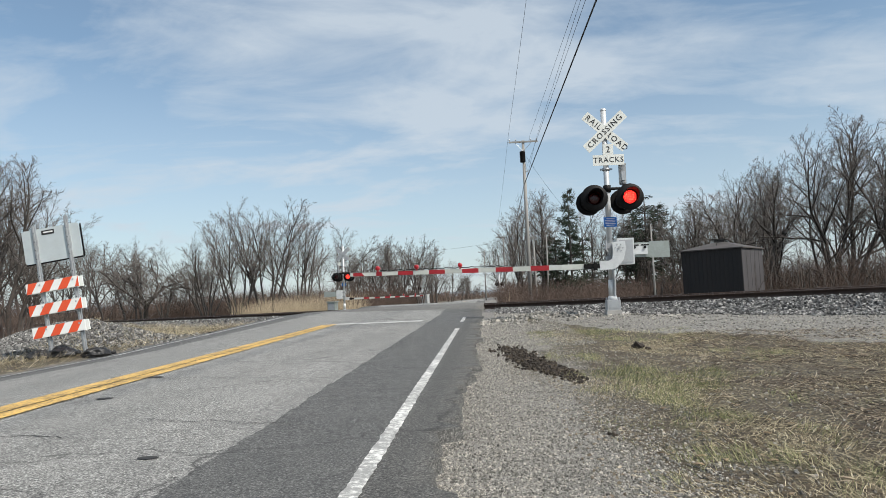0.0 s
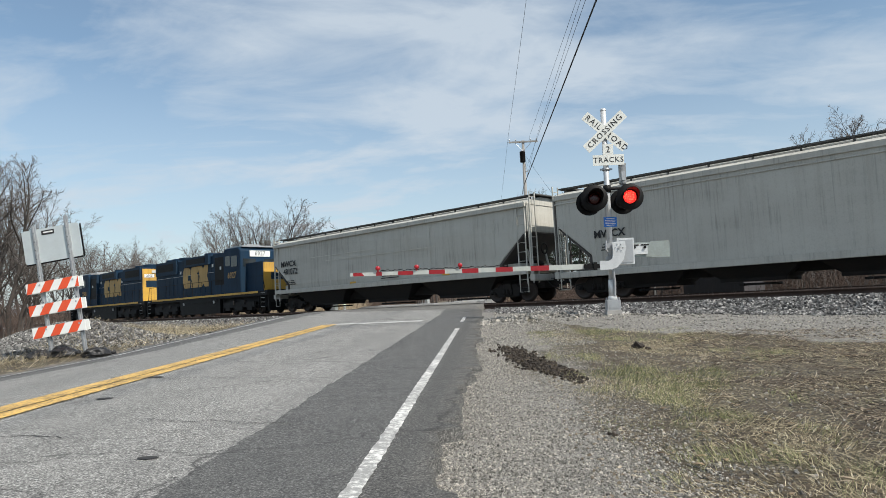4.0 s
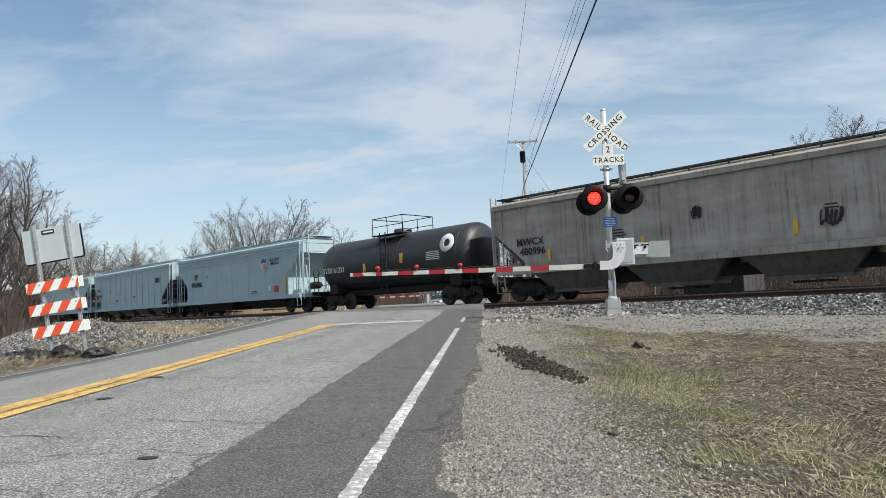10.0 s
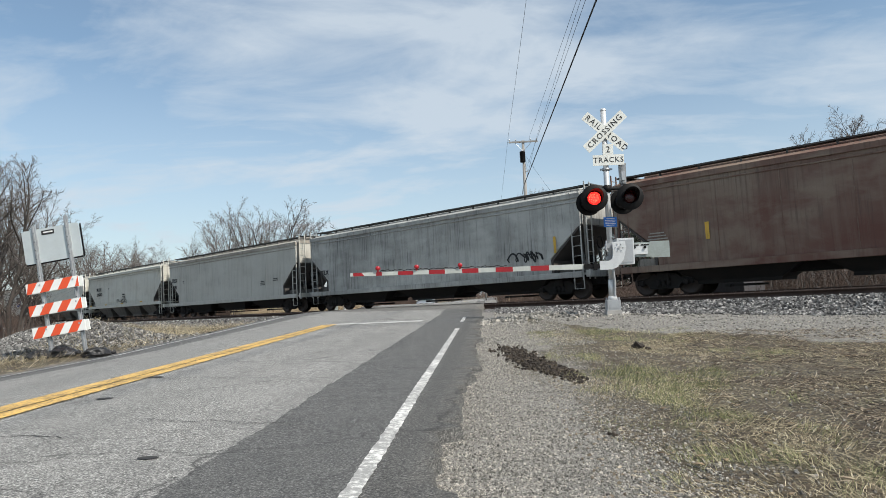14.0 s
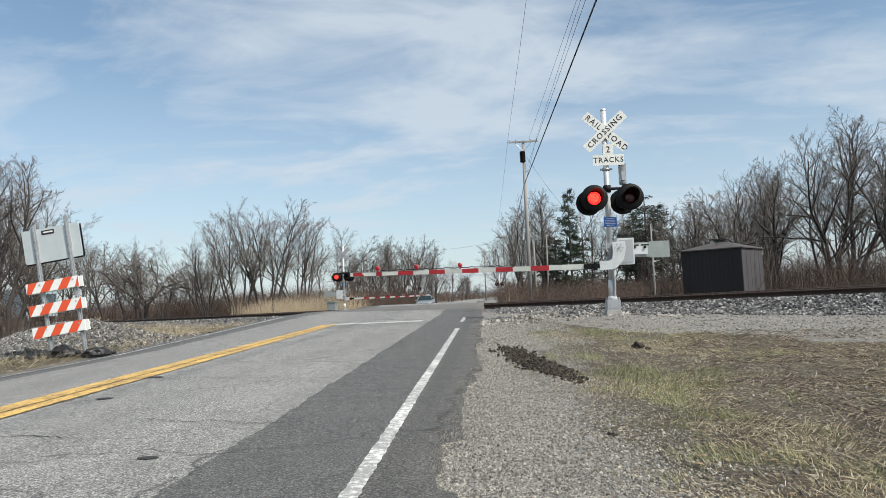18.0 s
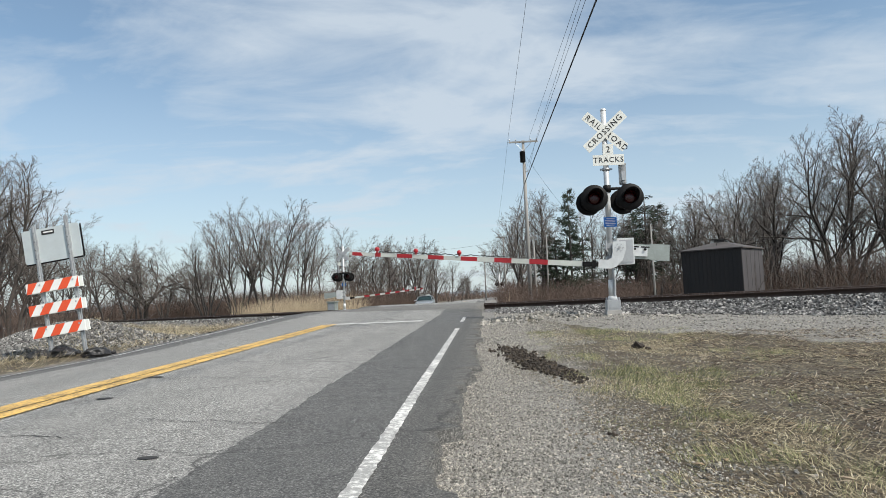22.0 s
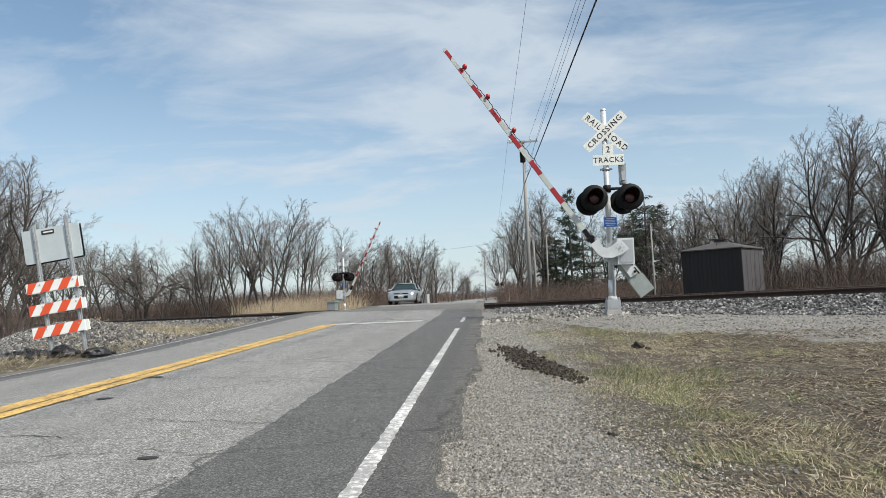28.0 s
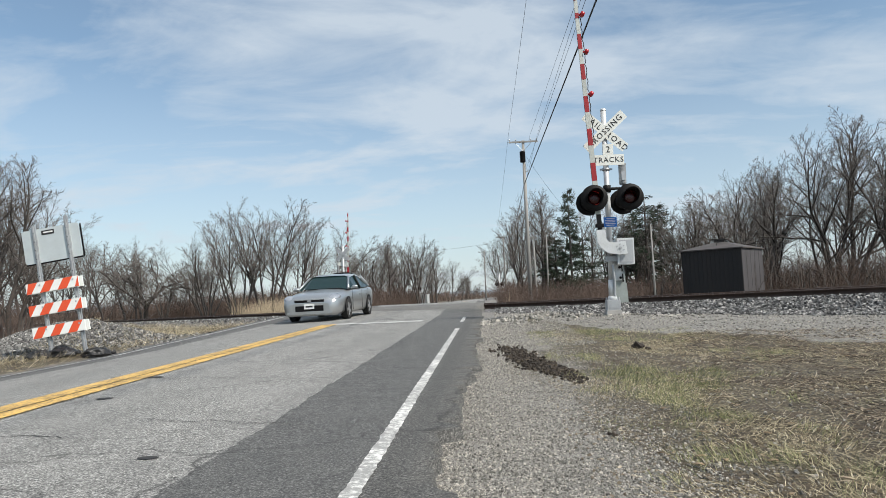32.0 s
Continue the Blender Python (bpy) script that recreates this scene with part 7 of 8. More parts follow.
    for x in (-1.2, 0.9, 3.1):
        one("hood_seam", MAT_BLACK, (x, x + 0.018, -1.128, -1.12, 1.6, 4.3), bevel=0)
    one("cable_run", MAT_GALV, (-3.4, 7.6, -1.15, -1.125, 3.2, 3.225), bevel=0)
    # ends
    one("hood_end", MAT_YELLOW, (7.74, 7.775, -1.10, 1.10, 1.55, 4.38), bevel=0.01, lab="yellow end of the hood")
    hn = one("number_board", MAT_WHITE, (7.77, 7.80, -0.95, -0.1, 3.62, 3.92), (7.77, 7.80, 0.1, 0.95, 3.62, 3.92), bevel=0)
    one("headlight", MAT_SILVER, (7.77, 7.86, -0.3, 0.3, 4.0, 4.24), bevel=0.03)
    one("end_emblem", MAT_NAVY, (7.776, 7.785, -0.8, 0.8, 2.75, 3.35), bevel=0, lab="dark blue emblem block")
    if flip:
        one("nose_end", MAT_YELLOW, (-7.785, -7.74, -1.06, 1.06, 1.55, 3.45), bevel=0.01, lab="yellow end of the short hood")
        one("nose_emblem", MAT_NAVY, (-7.80, -7.785, -0.5, 0.5, 2.3, 2.75), bevel=0)
    for x in (-8.3, 8.3):
        s_ = 1 if x > 0 else -1
        one("end_plate", MAT_LOCO_UNDER, (s_ * 8.75, s_ * 8.85, -1.45, 1.45, 0.4, 1.55), bevel=0.02)
        for y in (-1.35, 1.35):
            for k in range(4):
                z = 0.45 + k * 0.3
                bm = bmesh.new()
                box(bm, f * x - 0.25, y - 0.16, z, f * x + 0.25, y + 0.16, z + 0.03)
                part("step", bm, MAT_GALV, lo)
            for x0 in (f * x - 0.28, f * x + 0.25):
                bm = bmesh.new()
                box(bm, x0, y - 0.17, 0.42, x0 + 0.03, y + 0.17, 1.5)
                part("step_side", bm, MAT_LOCO_UNDER, lo)
    # handrails
    for y in (-1.48, 1.48):
        bm = bmesh.new()
        for x in np.arange(-3.2, 8.2, 1.4):
            tube(bm, (f * x, y, 1.5), (f * x, y, 2.55), 0.018, n=6)
        tube(bm, (f * -3.4, y, 2.55), (f * 8.3, y, 2.55), 0.018, n=6)
        tube(bm, (f * 8.3, y, 2.55), (f * 8.6, y, 1.3), 0.018, n=6)
        tube(bm, (f * -8.6, y, 1.3), (f * -8.3, y, 2.5), 0.018, n=6)
        tube(bm, (f * -8.3, y, 2.5), (f * -7.6, y, 2.5), 0.018, n=6)
        part("handrail", bm, MAT_LOCO_UNDER if not flip else MAT_LOCO_UNDER, lo)
    for x in (-5.35, 5.35):
        tr = truck(lo, f * x, True)
    for sg in (-1, 1):
        coupler(lo, sg * 8.8 * stretch, sg)
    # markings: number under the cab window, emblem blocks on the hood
    letters(number, 0.42, MAT_GOLD, lo, pose(f * -4.65, -1.535, 2.75), depth=0.006, bold=0.008)
    letters(number, 0.30, MAT_BLACK_INK, cab, Matrix.Translation((f * -5.795, 0, 4.21)) @ pose(0, 0, 0, 0, 0, -90 * sf), depth=0.004)
    letters(number, 0.2, MAT_BLACK_INK, lo, Matrix.Translation((f * 7.805, -0.52 * sf, 3.77)) @ pose(0, 0, 0, 0, 0, 90 * sf), depth=0.004)
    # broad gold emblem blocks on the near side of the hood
    cx = f * 1.28
    yb = -1.147
    blocks = ([(-0.75, -0.45), (-0.45, -0.8), (0.55, -0.8), (0.70, -0.5), (0.70, -0.2), (0.25, -0.2), (0.25, 0.2), (0.70, 0.2), (0.74, 0.55), (0.5, 0.8), (-0.45, 0.8), (-0.75, 0.5)],
              [(-0.70, -0.8), (0.55, -0.8), (0.72, -0.55), (0.72, 0.12), (0.50, 0.28), (0.72, 0.42), (0.72, 0.8), (-0.50, 0.8), (-0.70, 0.58), (-0.70, -0.10), (-0.48, -0.26), (-0.70, -0.42)],
              [(-0.84, -0.8), (-0.25, -0.8), (0.02, -0.55), (0.3, -0.8), (0.98, -0.8), (0.98, -0.5), (0.74, 0.0), (0.94, 0.5), (0.94, 0.8), (0.3, 0.8), (0.04, 0.55), (-0.2, 0.8), (-0.86, 0.8), (-0.86, 0.5), (-0.62, 0.0), (-0.84, -0.5)])
    for dx, pts in zip((-1.32, -0.02, 1.36), blocks):
        bm = bmesh.new()
        prism(bm, [(cx + dx + 0.86 * x, 3.02 + z) for x, z in pts], yb - 0.006, yb)
        bmesh.ops.recalc_face_normals(bm, faces=bm.faces)
        part("emblem", bm, MAT_GOLD, lo, "broad notched gold emblem block")
    return lo


def tank_car(length):
    tk = thing("tank_car", label="black tank wagon with a railed top platform", category="railway wagon", group="train wagons")
    e = length / 2
    black = coat("black_tank_paint", (0.018, 0.019, 0.022), (0.045, 0.042, 0.042), 0.6, 0.42)
    R, zc = 1.46, 2.55
    lo, hi = -e + 0.55, e - 0.55

    def shell(bm):
        prof = [(0, lo)]
        for k in range(1, 7):
            a = k / 6 * math.pi / 2
            prof.append((R * math.sin(a), lo + 0.55 * (1 - math.cos(a))))
        for k in range(1, 8):
            prof.append((R, lo + 0.55 + (hi - lo - 1.1) * k / 8))
        for k in range(6, -1, -1):
            a = k / 6 * math.pi / 2
            prof.append((R * math.sin(a), hi - 0.55 * (1 - math.cos(a))))
        lathe(bm, prof, 40, pose(0, 0, zc, 0, 0, -90))
    bm = bmesh.new()
    shell(bm)
    bmesh.ops.recalc_face_normals(bm, faces=bm.faces)
    part("tank_shell", bm, black, tk, shade=True)
    for x in (-0.9, 0.9, -e + 1.4, e - 1.4):
        bm = bmesh.new()
        lathe(bm, [(R + 0.002, -0.04), (R + 0.012, -0.04), (R + 0.012, 0.04), (R + 0.002, 0.04)], 40, pose(x, 0, zc, 0, 0, -90))
        part("tank_band", bm, black, tk)
    bm = bmesh.new()
    lathe(bm, [(0.5, 0), (0.5, 0.3), (0.42, 0.36), (0, 0.38)], 20, pose(0, 0, zc + R - 0.1, 90, 0, 0))
    part("manway", bm, black, tk)
    bm = bmesh.new()
    z = zc + R + 0.1
    for y in (-0.95, 0.95):
        box(bm, -1.2, y - 0.28, z - 0.2, 1.2, y + 0.28, z - 0.16)
    part("platform", bm, MAT_UNDER, tk)
    bm = bmesh.new()
    for y in (-1.15, 1.15):
        pipe(bm, [(-1.2, y, z - 0.16), (-1.2, y, z + 0.75), (1.2, y, z + 0.75), (1.2, y, z - 0.16)], 0.025)
        pipe(bm, [(-1.2, y, z + 0.3), (1.2, y, z + 0.3)], 0.02)
        pipe(bm, [(0, y, z - 0.16), (0, y, z + 0.75)], 0.02)
    for x in (-1.2, 1.2):
        pipe(bm, [(x, -1.15, z + 0.75), (x, 1.15, z + 0.75)], 0.025)
    part("platform_railing", bm, MAT_BLACK, tk, "black platform railing")
    piece("tank_ladder", "tank_ladder", ladder_shape(0.7, zc + R, 0.45, 10), MAT_UNDER, tk, pose(0, -R - 0.06, 0))
    bm = bmesh.new()
    box(bm, -e + 0.1, -0.35, 0.75, e - 0.1, 0.35, 1.1)
    for x in (-e + 1.7, e - 1.7):
        box(bm, x - 0.35, -1.2, 0.95, x + 0.35, 1.2, 1.5)
    part("underframe", bm, MAT_UNDER, tk, bevel=0.02)
    bm = bmesh.new()
    for y in (-1.45, 1.45):
        pipe(bm, [(-e + 0.3, y, 1.5), (e - 0.3, y, 1.5)], 0.025)
    part("side_rail", bm, MAT_UNDER, tk)
    for sg in (-1, 1):
        bm = bmesh.new()
        box(bm, sg * e - 0.1, -1.45, 0.9, sg * e + 0.08, 1.45, 1.15)
        box(bm, min(sg * (e - 1.0), sg * e), -1.45, 1.08, max(sg * (e - 1.0), sg * e), 1.45, 1.13)
        part("end_platform", bm, MAT_UNDER, tk)
        truck(tk, sg * (e - 1.75))
        coupler(tk, sg * (e - 0.1), sg)
        for y in (-1.4, 1.4):
            piece("end_ladder", "tank_end_ladder", ladder_shape(0.5, 2.2, 0.4, 5), MAT_UNDER, tk, pose(sg * (e - 0.3), y, 0))
    # markings lie on the curved side
    yb = -R - 0.012
    letters("STSX 61231", 0.32, MAT_WHITE_INK, tk, pose(-e * 0.68, yb + 0.02, zc - 0.28), bold=0.004, width=0.9)
    for x, zz, w, h in ((-e * 0.26, -0.25, 0.2, 0.5), (0.2 * e, 0.0, 0.2, 0.5)):
        bm = bmesh.new()
        box(bm, -w / 2, -0.004, -h / 2, w / 2, 0.03, h / 2)
        part("reflector", bm, MAT_REFLECT, tk, "yellow reflector patch", pose(x, -math.sqrt(R * R - zz * zz) - 0.012, zc + zz))
    bm = bmesh.new()
    lathe(bm, [(0.20, -0.008), (0.46, -0.008), (0.46, 0.02), (0.20, 0.02), (0.20, -0.008)], 28)
    part("emblem", bm, MAT_WHITE_INK, tk, "round white emblem", pose(e * 0.70, yb + 0.05, zc + 0.48, -18, 0, 0))
    for k in range(5):
        bm = bmesh.new()
        box(bm, -0.45, -0.004, -0.02, 0.45, 0.03, 0.02)
        part("print_line", bm, MAT_WHITE_INK, tk, "", pose(e * 0.55, yb, zc + 0.12 - k * 0.09))
    return tk


def train():
    maroon = coat("maroon_paint", (0.16, 0.022, 0.026), (0.08, 0.035, 0.032), 0.6)
    grey = coat("light_grey_paint", (0.50, 0.49, 0.44), (0.33, 0.305, 0.26), 0.45)
    grey2 = coat("pale_grey_paint", (0.57, 0.56, 0.495), (0.40, 0.36, 0.30), 0.4)
    bluegrey = coat("blue_grey_paint", (0.36, 0.46, 0.49), (0.26, 0.33, 0.36), 0.35)
    tan = coat("dirty_tan_grey_paint", (0.42, 0.40, 0.35), (0.20, 0.165, 0.13), 0.75, blotch=0.5)
    dirty = coat("sooty_grey_paint", (0.50, 0.50, 0.465), (0.20, 0.195, 0.18), 0.7, dark=(0.03, 0.03, 0.03), blotch=0.6)
    rust = coat("rust_brown_paint", (0.12, 0.045, 0.030), (0.25, 0.195, 0.145), 0.5, dark=(0.03, 0.02, 0.016), blotch=0.85)
    white = coat("white_end_paint", (0.62, 0.62, 0.60), (0.40, 0.38, 0.35), 0.6)
    dkboard = MAT_BOARD
    # bays and end frames: grime plus painted shade from the body above
    bays = coat("grimy_shaded_bay_paint", (0.13, 0.122, 0.108), (0.04, 0.035, 0.03), 0.8)
    K, W_ = MAT_BLACK_INK, MAT_WHITE_INK
    cyan = coat("blue_spray_paint", (0.12, 0.36, 0.50), (0.25, 0.38, 0.42), 0.7)
    redspray = coat("red_spray_paint", (0.55, 0.03, 0.06), None, 0.4)
    blue = coat("blue_panel_paint", (0.02, 0.11, 0.32), None, 0.4)
    dblue = coat("deep_blue_ink", (0.02, 0.03, 0.20), None, 0.3)
    green = coat("faded_green_paint", (0.13, 0.18, 0.06), None, 0.5)

    def small(x, z, w, n, mat):
        return [(x, z - 0.11 * k, w * (0.7 + 0.3 * ((k * 37) % 5) / 4), 0.045, mat) for k in range(n)]

    def shield(car, x, z, k=1.0):
        e = car["half"]
        bm = bmesh.new()
        prism(bm, [(x * e + px * k, z + pz * k) for px, pz in ((-0.42, 0.45), (-0.2, 0.5), (0, 0.58), (0.2, 0.5), (0.42, 0.45), (0.46, 0.1), (0.4, -0.35), (0.2, -0.5), (0, -0.58), (-0.2, -0.5), (-0.4, -0.35), (-0.46, 0.1))], -1.62, -1.612)
        sh_ = part("emblem", bm, W_, car, "white, red and blue shield emblem")
        bm = bmesh.new()
        prism(bm, [(x * e + px * k, z + pz * k) for px, pz in ((-0.38, 0.41), (-0.2, 0.45), (0, 0.52), (0.2, 0.45), (0.38, 0.41), (0.4, 0.1), (-0.4, 0.1))], -1.625, -1.62)
        part("emblem_field", bm, blue, sh_)
        for i in range(4):
            bm = bmesh.new()
            x0 = x * e + (-0.32 + i * 0.18) * k
            box(bm, x0, -1.625, z - 0.44 * k, x0 + 0.09 * k, -1.62, z + 0.06 * k)
            part("emblem_stripe", bm, redspray, sh_)
    yel = MAT_REFLECT
    specs = [
        dict(paint=grey, style="flow", bays=3, label="light grey covered hopper wagon with dark streaks", texts=[("MWCX", 0.36, -0.82, 3.0, K), ("481072", 0.36, -0.80, 2.52, K)], marks=small(-0.80, 1.95, 1.1, 3, K) + small(0.1, 1.8, 1.4, 3, K) + [(-0.2, 1.16, 0.5, 0.1, yel), (0.5, 1.16, 0.5, 0.1, yel), (-0.3, 3.2, 6, 0.03, grey2), (0.0, 2.9, 9, 0.03, grey2)], board=dkboard),
        dict(paint=grey, style="panel", bays=4, endm=bays, label="light grey covered hopper wagon", texts=[("MWCX", 0.30, -0.72, 2.5, K)], marks=small(-0.72, 2.1, 0.8, 3, K)),
        dict(paint=maroon, style="flow", bays=3, label="maroon covered hopper wagon with white lettering", texts=[("MWCX", 0.36, -0.67, 3.02, W_), ("482027", 0.36, -0.66, 2.52, W_)], marks=small(-0.74, 1.9, 0.7, 2, W_) + small(0.35, 2.0, 0.8, 3, W_) + small(-0.5, 3.5, 0.5, 2, W_), board=dkboard),
        dict(paint=maroon, style="flow", bays=3, label="maroon covered hopper wagon streaked white at one end", texts=[("MWCX", 0.38, -0.72, 3.02, W_), ("482046", 0.38, -0.70, 2.52, W_)], marks=small(-0.78, 1.95, 0.7, 2, W_) + small(0.5, 2.1, 0.9, 3, W_) + [(-0.40, 2.95, 0.26, 0.05, W_), (-0.40, 2.84, 0.26, 0.05, W_)], board=dkboard),
        dict(paint=grey, style="flow", bays=4, under=bays, label="grey covered hopper wagon with blue spray lettering", endm=bays, texts=[("AOK", 0.30, -0.80, 2.75, K)], marks=small(-0.78, 2.2, 0.7, 2, K) + small(0.0, 2.9, 0.3, 3, K)),
        dict(paint=maroon, style="flow", bays=3, label="maroon covered hopper wagon with white lettering", texts=[("MWCX", 0.38, -0.59, 3.02, W_), ("482036", 0.38, -0.57, 2.52, W_)], marks=small(-0.78, 1.9, 0.7, 2, W_) + small(0.35, 2.5, 0.5, 3, W_) + [(-0.30, 2.95, 0.26, 0.05, W_), (-0.30, 2.84, 0.26, 0.05, W_), (0.7, 1.9, 0.5, 0.12, yel)] + small(0.55, 2.7, 0.8, 2, W_), board=dkboard),
        dict(paint=bluegrey, style="panel", bays=3, ribs=8, high=3.7, low=2.25, label="blue-grey covered hopper wagon with shield emblem", texts=[("UP", 0.36, -0.82, 3.2, K), ("98605", 0.38, -0.81, 2.65, K), ("BUILDING", 0.19, 0.56, 3.45, K), ("AMERICA", 0.19, 0.56, 3.2, K)], marks=small(-0.7, 1.9, 1.0, 3, K) + [(0.42, 2.1, 0.45, 0.45, K), (0.42, 2.1, 0.3, 0.12, W_), (0.62, 2.0, 0.3, 0.2, W_)] + small(0.2, 1.8, 1.0, 3, K)),
        dict(paint=bluegrey, style="ribbed", bays=4, ribs=12, under=bays, label="blue-grey ribbed covered hopper wagon", endm=bays, texts=[("IARX", 0.26, -0.82, 2.85, K), ("540203", 0.27, -0.80, 2.32, K)], marks=small(-0.77, 1.72, 0.9, 2, K) + [(-0.9, 2.0, 0.12, 0.4, yel), (-0.52, 1.85, 0.12, 0.4, yel), (-0.1, 1.9, 0.14, 0.45, yel), (0.35, 1.8, 0.14, 0.4, yel), (-0.3, 1.8, 0.6, 0.04, K), (-0.3, 1.7, 0.6, 0.04, K), (0.15, 2.0, 0.6, 0.04, K), (0.15, 1.9, 0.5, 0.04, K), (0.68, 3.15, 0.28, 0.4, K), (0.71, 3.15, 0.24, 0.4, K), (0.745, 3.15, 0.12, 0.4, K), (-0.5, 2.6, 0.3, 0.04, K), (-0.5, 2.48, 0.3, 0.04, K)]),
        dict(paint=bluegrey, style="panel", bays=2, ribs=7, high=3.7, low=2.25, slopem=bluegrey, label="blue-grey covered hopper wagon with shield emblem", texts=[("SP", 0.40, -0.62, 2.9, K), ("496496", 0.40, -0.61, 2.32, K), ("BUILDING", 0.18, 0.645, 3.42, K), ("AMERICA", 0.18, 0.645, 3.18, K)], marks=[(0.78, 1.75, 0.2, 1.0, yel), (0.66, 1.55, 0.5, 0.4, redspray), (0.57, 1.6, 0.35, 0.35, W_), (-0.42, 2.9, 0.22, 0.04, K), (-0.42, 2.8, 0.22, 0.04, K)] + small(0.35, 1.5, 0.9, 2, K) + small(-0.85, 1.2, 0.5, 1, K)),
        None,
        dict(paint=tan, style="flow", bays=4, board=dkboard, under=bays, label="grimy tan-grey covered hopper wagon", texts=[("MWCX", 0.32, -0.79, 2.55, K), ("480996", 0.32, -0.78, 2.13, K)], marks=small(-0.4, 2.6, 0.8, 4, K) + [(-0.7, 1.9, 0.14, 0.5, yel), (-0.3, 2.0, 0.14, 0.5, yel), (0.2, 2.0, 0.14, 0.5, yel)] + small(0.3, 2.6, 0.5, 2, K)),
        dict(paint=grey2, style="flow", bays=4, under=bays, label="pale grey covered hopper wagon with blue emblem", endm=bays, texts=[("CHSX", 0.28, -0.77, 2.56, K), ("581023", 0.28, -0.745, 2.1, K), ("FLAKE", 0.21, 0.90, 3.62, W_), ("CAR", 0.21, 0.90, 3.32, W_)], marks=[(0.90, 3.47, 1.15, 0.72, blue), (0.82, 2.1, 0.2, 0.9, yel), (-0.93, 2.0, 0.12, 0.6, yel), (-0.5, 1.9, 0.12, 0.4, yel)] + small(0.6, 2.0, 0.8, 2, K)),
        dict(paint=grey2, style="flow", bays=4, under=bays, label="pale grey covered hopper wagon with yellow patches", endm=bays, texts=[("MULX", 0.32, -0.70, 3.05, K), ("200036", 0.32, -0.69, 2.5, K)], marks=[(-0.45, 3.0, 0.25, 0.05, K), (-0.45, 2.88, 0.25, 0.05, K), (-0.9, 1.16, 0.5, 0.1, yel), (-0.3, 1.16, 0.5, 0.1, yel), (0.3, 1.16, 0.5, 0.1, yel), (0.8, 1.16, 0.5, 0.1, yel), ]+ small(0.6, 1.95, 0.8, 4, K)),
        dict(paint=grey2, style="flow", bays=4, under=bays, label="pale grey covered hopper wagon with yellow patches", endm=bays, texts=[("MULX", 0.32, -0.65, 2.97, K), ("200092", 0.32, -0.64, 2.5, K), ("WARNING", 0.10, 0.05, 2.3, K)], marks=[(-0.36, 3.0, 0.25, 0.05, K), (-0.36, 2.88, 0.25, 0.05, K), (-0.9, 1.16, 0.5, 0.1, yel), (-0.45, 1.16, 0.5, 0.1, yel), (0.0, 1.16, 0.5, 0.1, yel), (0.5, 1.16, 0.5, 0.1, yel)] + small(-0.1, 1.9, 0.8, 3, K) + small(0.05, 2.1, 1.0, 3, K)),
        dict(paint=grey, style="panel", bays=3, ribs=9, label="light grey covered hopper wagon with tan roof edge", roof=tan, endm=bays, texts=[("STLX", 0.28, -0.87, 2.87, K), ("6592", 0.28, -0.865, 2.35, K)], marks=[(-0.7, 2.75, 0.22, 0.05, K), (-0.7, 2.64, 0.22, 0.05, K)] + small(0.55, 2.1, 0.6, 3, K) + small(0.72, 2.2, 0.7, 2, K)),
        dict(paint=dirty, style="panel", bays=3, ribs=9, label="grey covered hopper wagon streaked with black soot", endm=bays, texts=[("STLX", 0.26, -0.84, 2.2, K)], marks=[(0.84, 2.3, 0.12, 0.7, yel)]),
        dict(paint=rust, style="panel", ribs=8, bays=3, board=dkboard, label="rust-brown covered hopper wagon with a faded emblem", endm=tan, texts=[], marks=[(0.05, 2.9, 0.7, 0.5, tan), (0.05, 2.65, 0.7, 0.3, green), (0.78, 2.1, 0.16, 0.6, yel), (-0.6, 2.2, 0.14, 0.6, yel)] + small(-0.8, 2.3, 0.8, 4, tan)),
        dict(paint=bluegrey, style="panel", ribs=7, bays=2, high=3.7, low=2.25, slopem=bluegrey, label="blue-grey covered hopper wagon with pink spray lettering", texts=[("CNW", 0.36, -0.62, 2.64, K), ("18033", 0.36, -0.60, 2.1, K)], marks=[(-0.80, 1.9, 0.2, 0.9, yel), (0.2, 2.9, 0.8, 0.06, K), (0.2, 2.75, 0.6, 0.06, K), (-0.15, 1.2, 2, 0.12, W_)]),
    ]
    starts = [98.8, 120.2, 140.2, 158.95, 177.7, 197.1, 216.9, 236.3, 254.5, 272.6, 286.2, 308.3, 329.0, 347.4, 365.6, 384.9, 405.0, 424.6, 441.9]
    TRAIN.append((locomotive("2505", False, "dark blue locomotive with gold emblem leading the train", 1.06), 69.15))
    TRAIN.append((locomotive("6927", True, "dark blue second locomotive with a yellow nose", 1.07), 88.6))
    for sp, s0, s1 in zip(specs, starts, starts[1:]):
        ln = round(s1 - s0 - 1.1, 2)
        c = s0 + ln / 2
        if sp is None:
            TRAIN.append((tank_car(ln + 0.5), c))
            continue
        car = hopper_car(dict(sp, length=ln))
        car["half"] = ln / 2
        TRAIN.append((car, c))
        if "shield" in sp["label"]:
            shield(car, 0.43 if sp["texts"][0][0] == "UP" else 0.5, 3.2, 0.75)
        if "blue emblem" in sp["label"]:
            e = ln / 2
            for k, (x0, w) in enumerate(((-0.95, 0.46), (-0.36, 0.46), (0.22, 0.42))):
                bm = bmesh.new()
                prism(bm, [(0.5 * e + x0, 2.72), (0.5 * e + x0 + w - 0.05, 2.72), (0.5 * e + x0 + w, 2.8), (0.5 * e + x0 + w, 3.38), (0.5 * e + x0 + 0.08, 3.38), (0.5 * e + x0, 3.28)], -1.582, -1.575)
                part("emblem", bm, K, car, "dark emblem block")
            bm = bmesh.new()
            n = 24
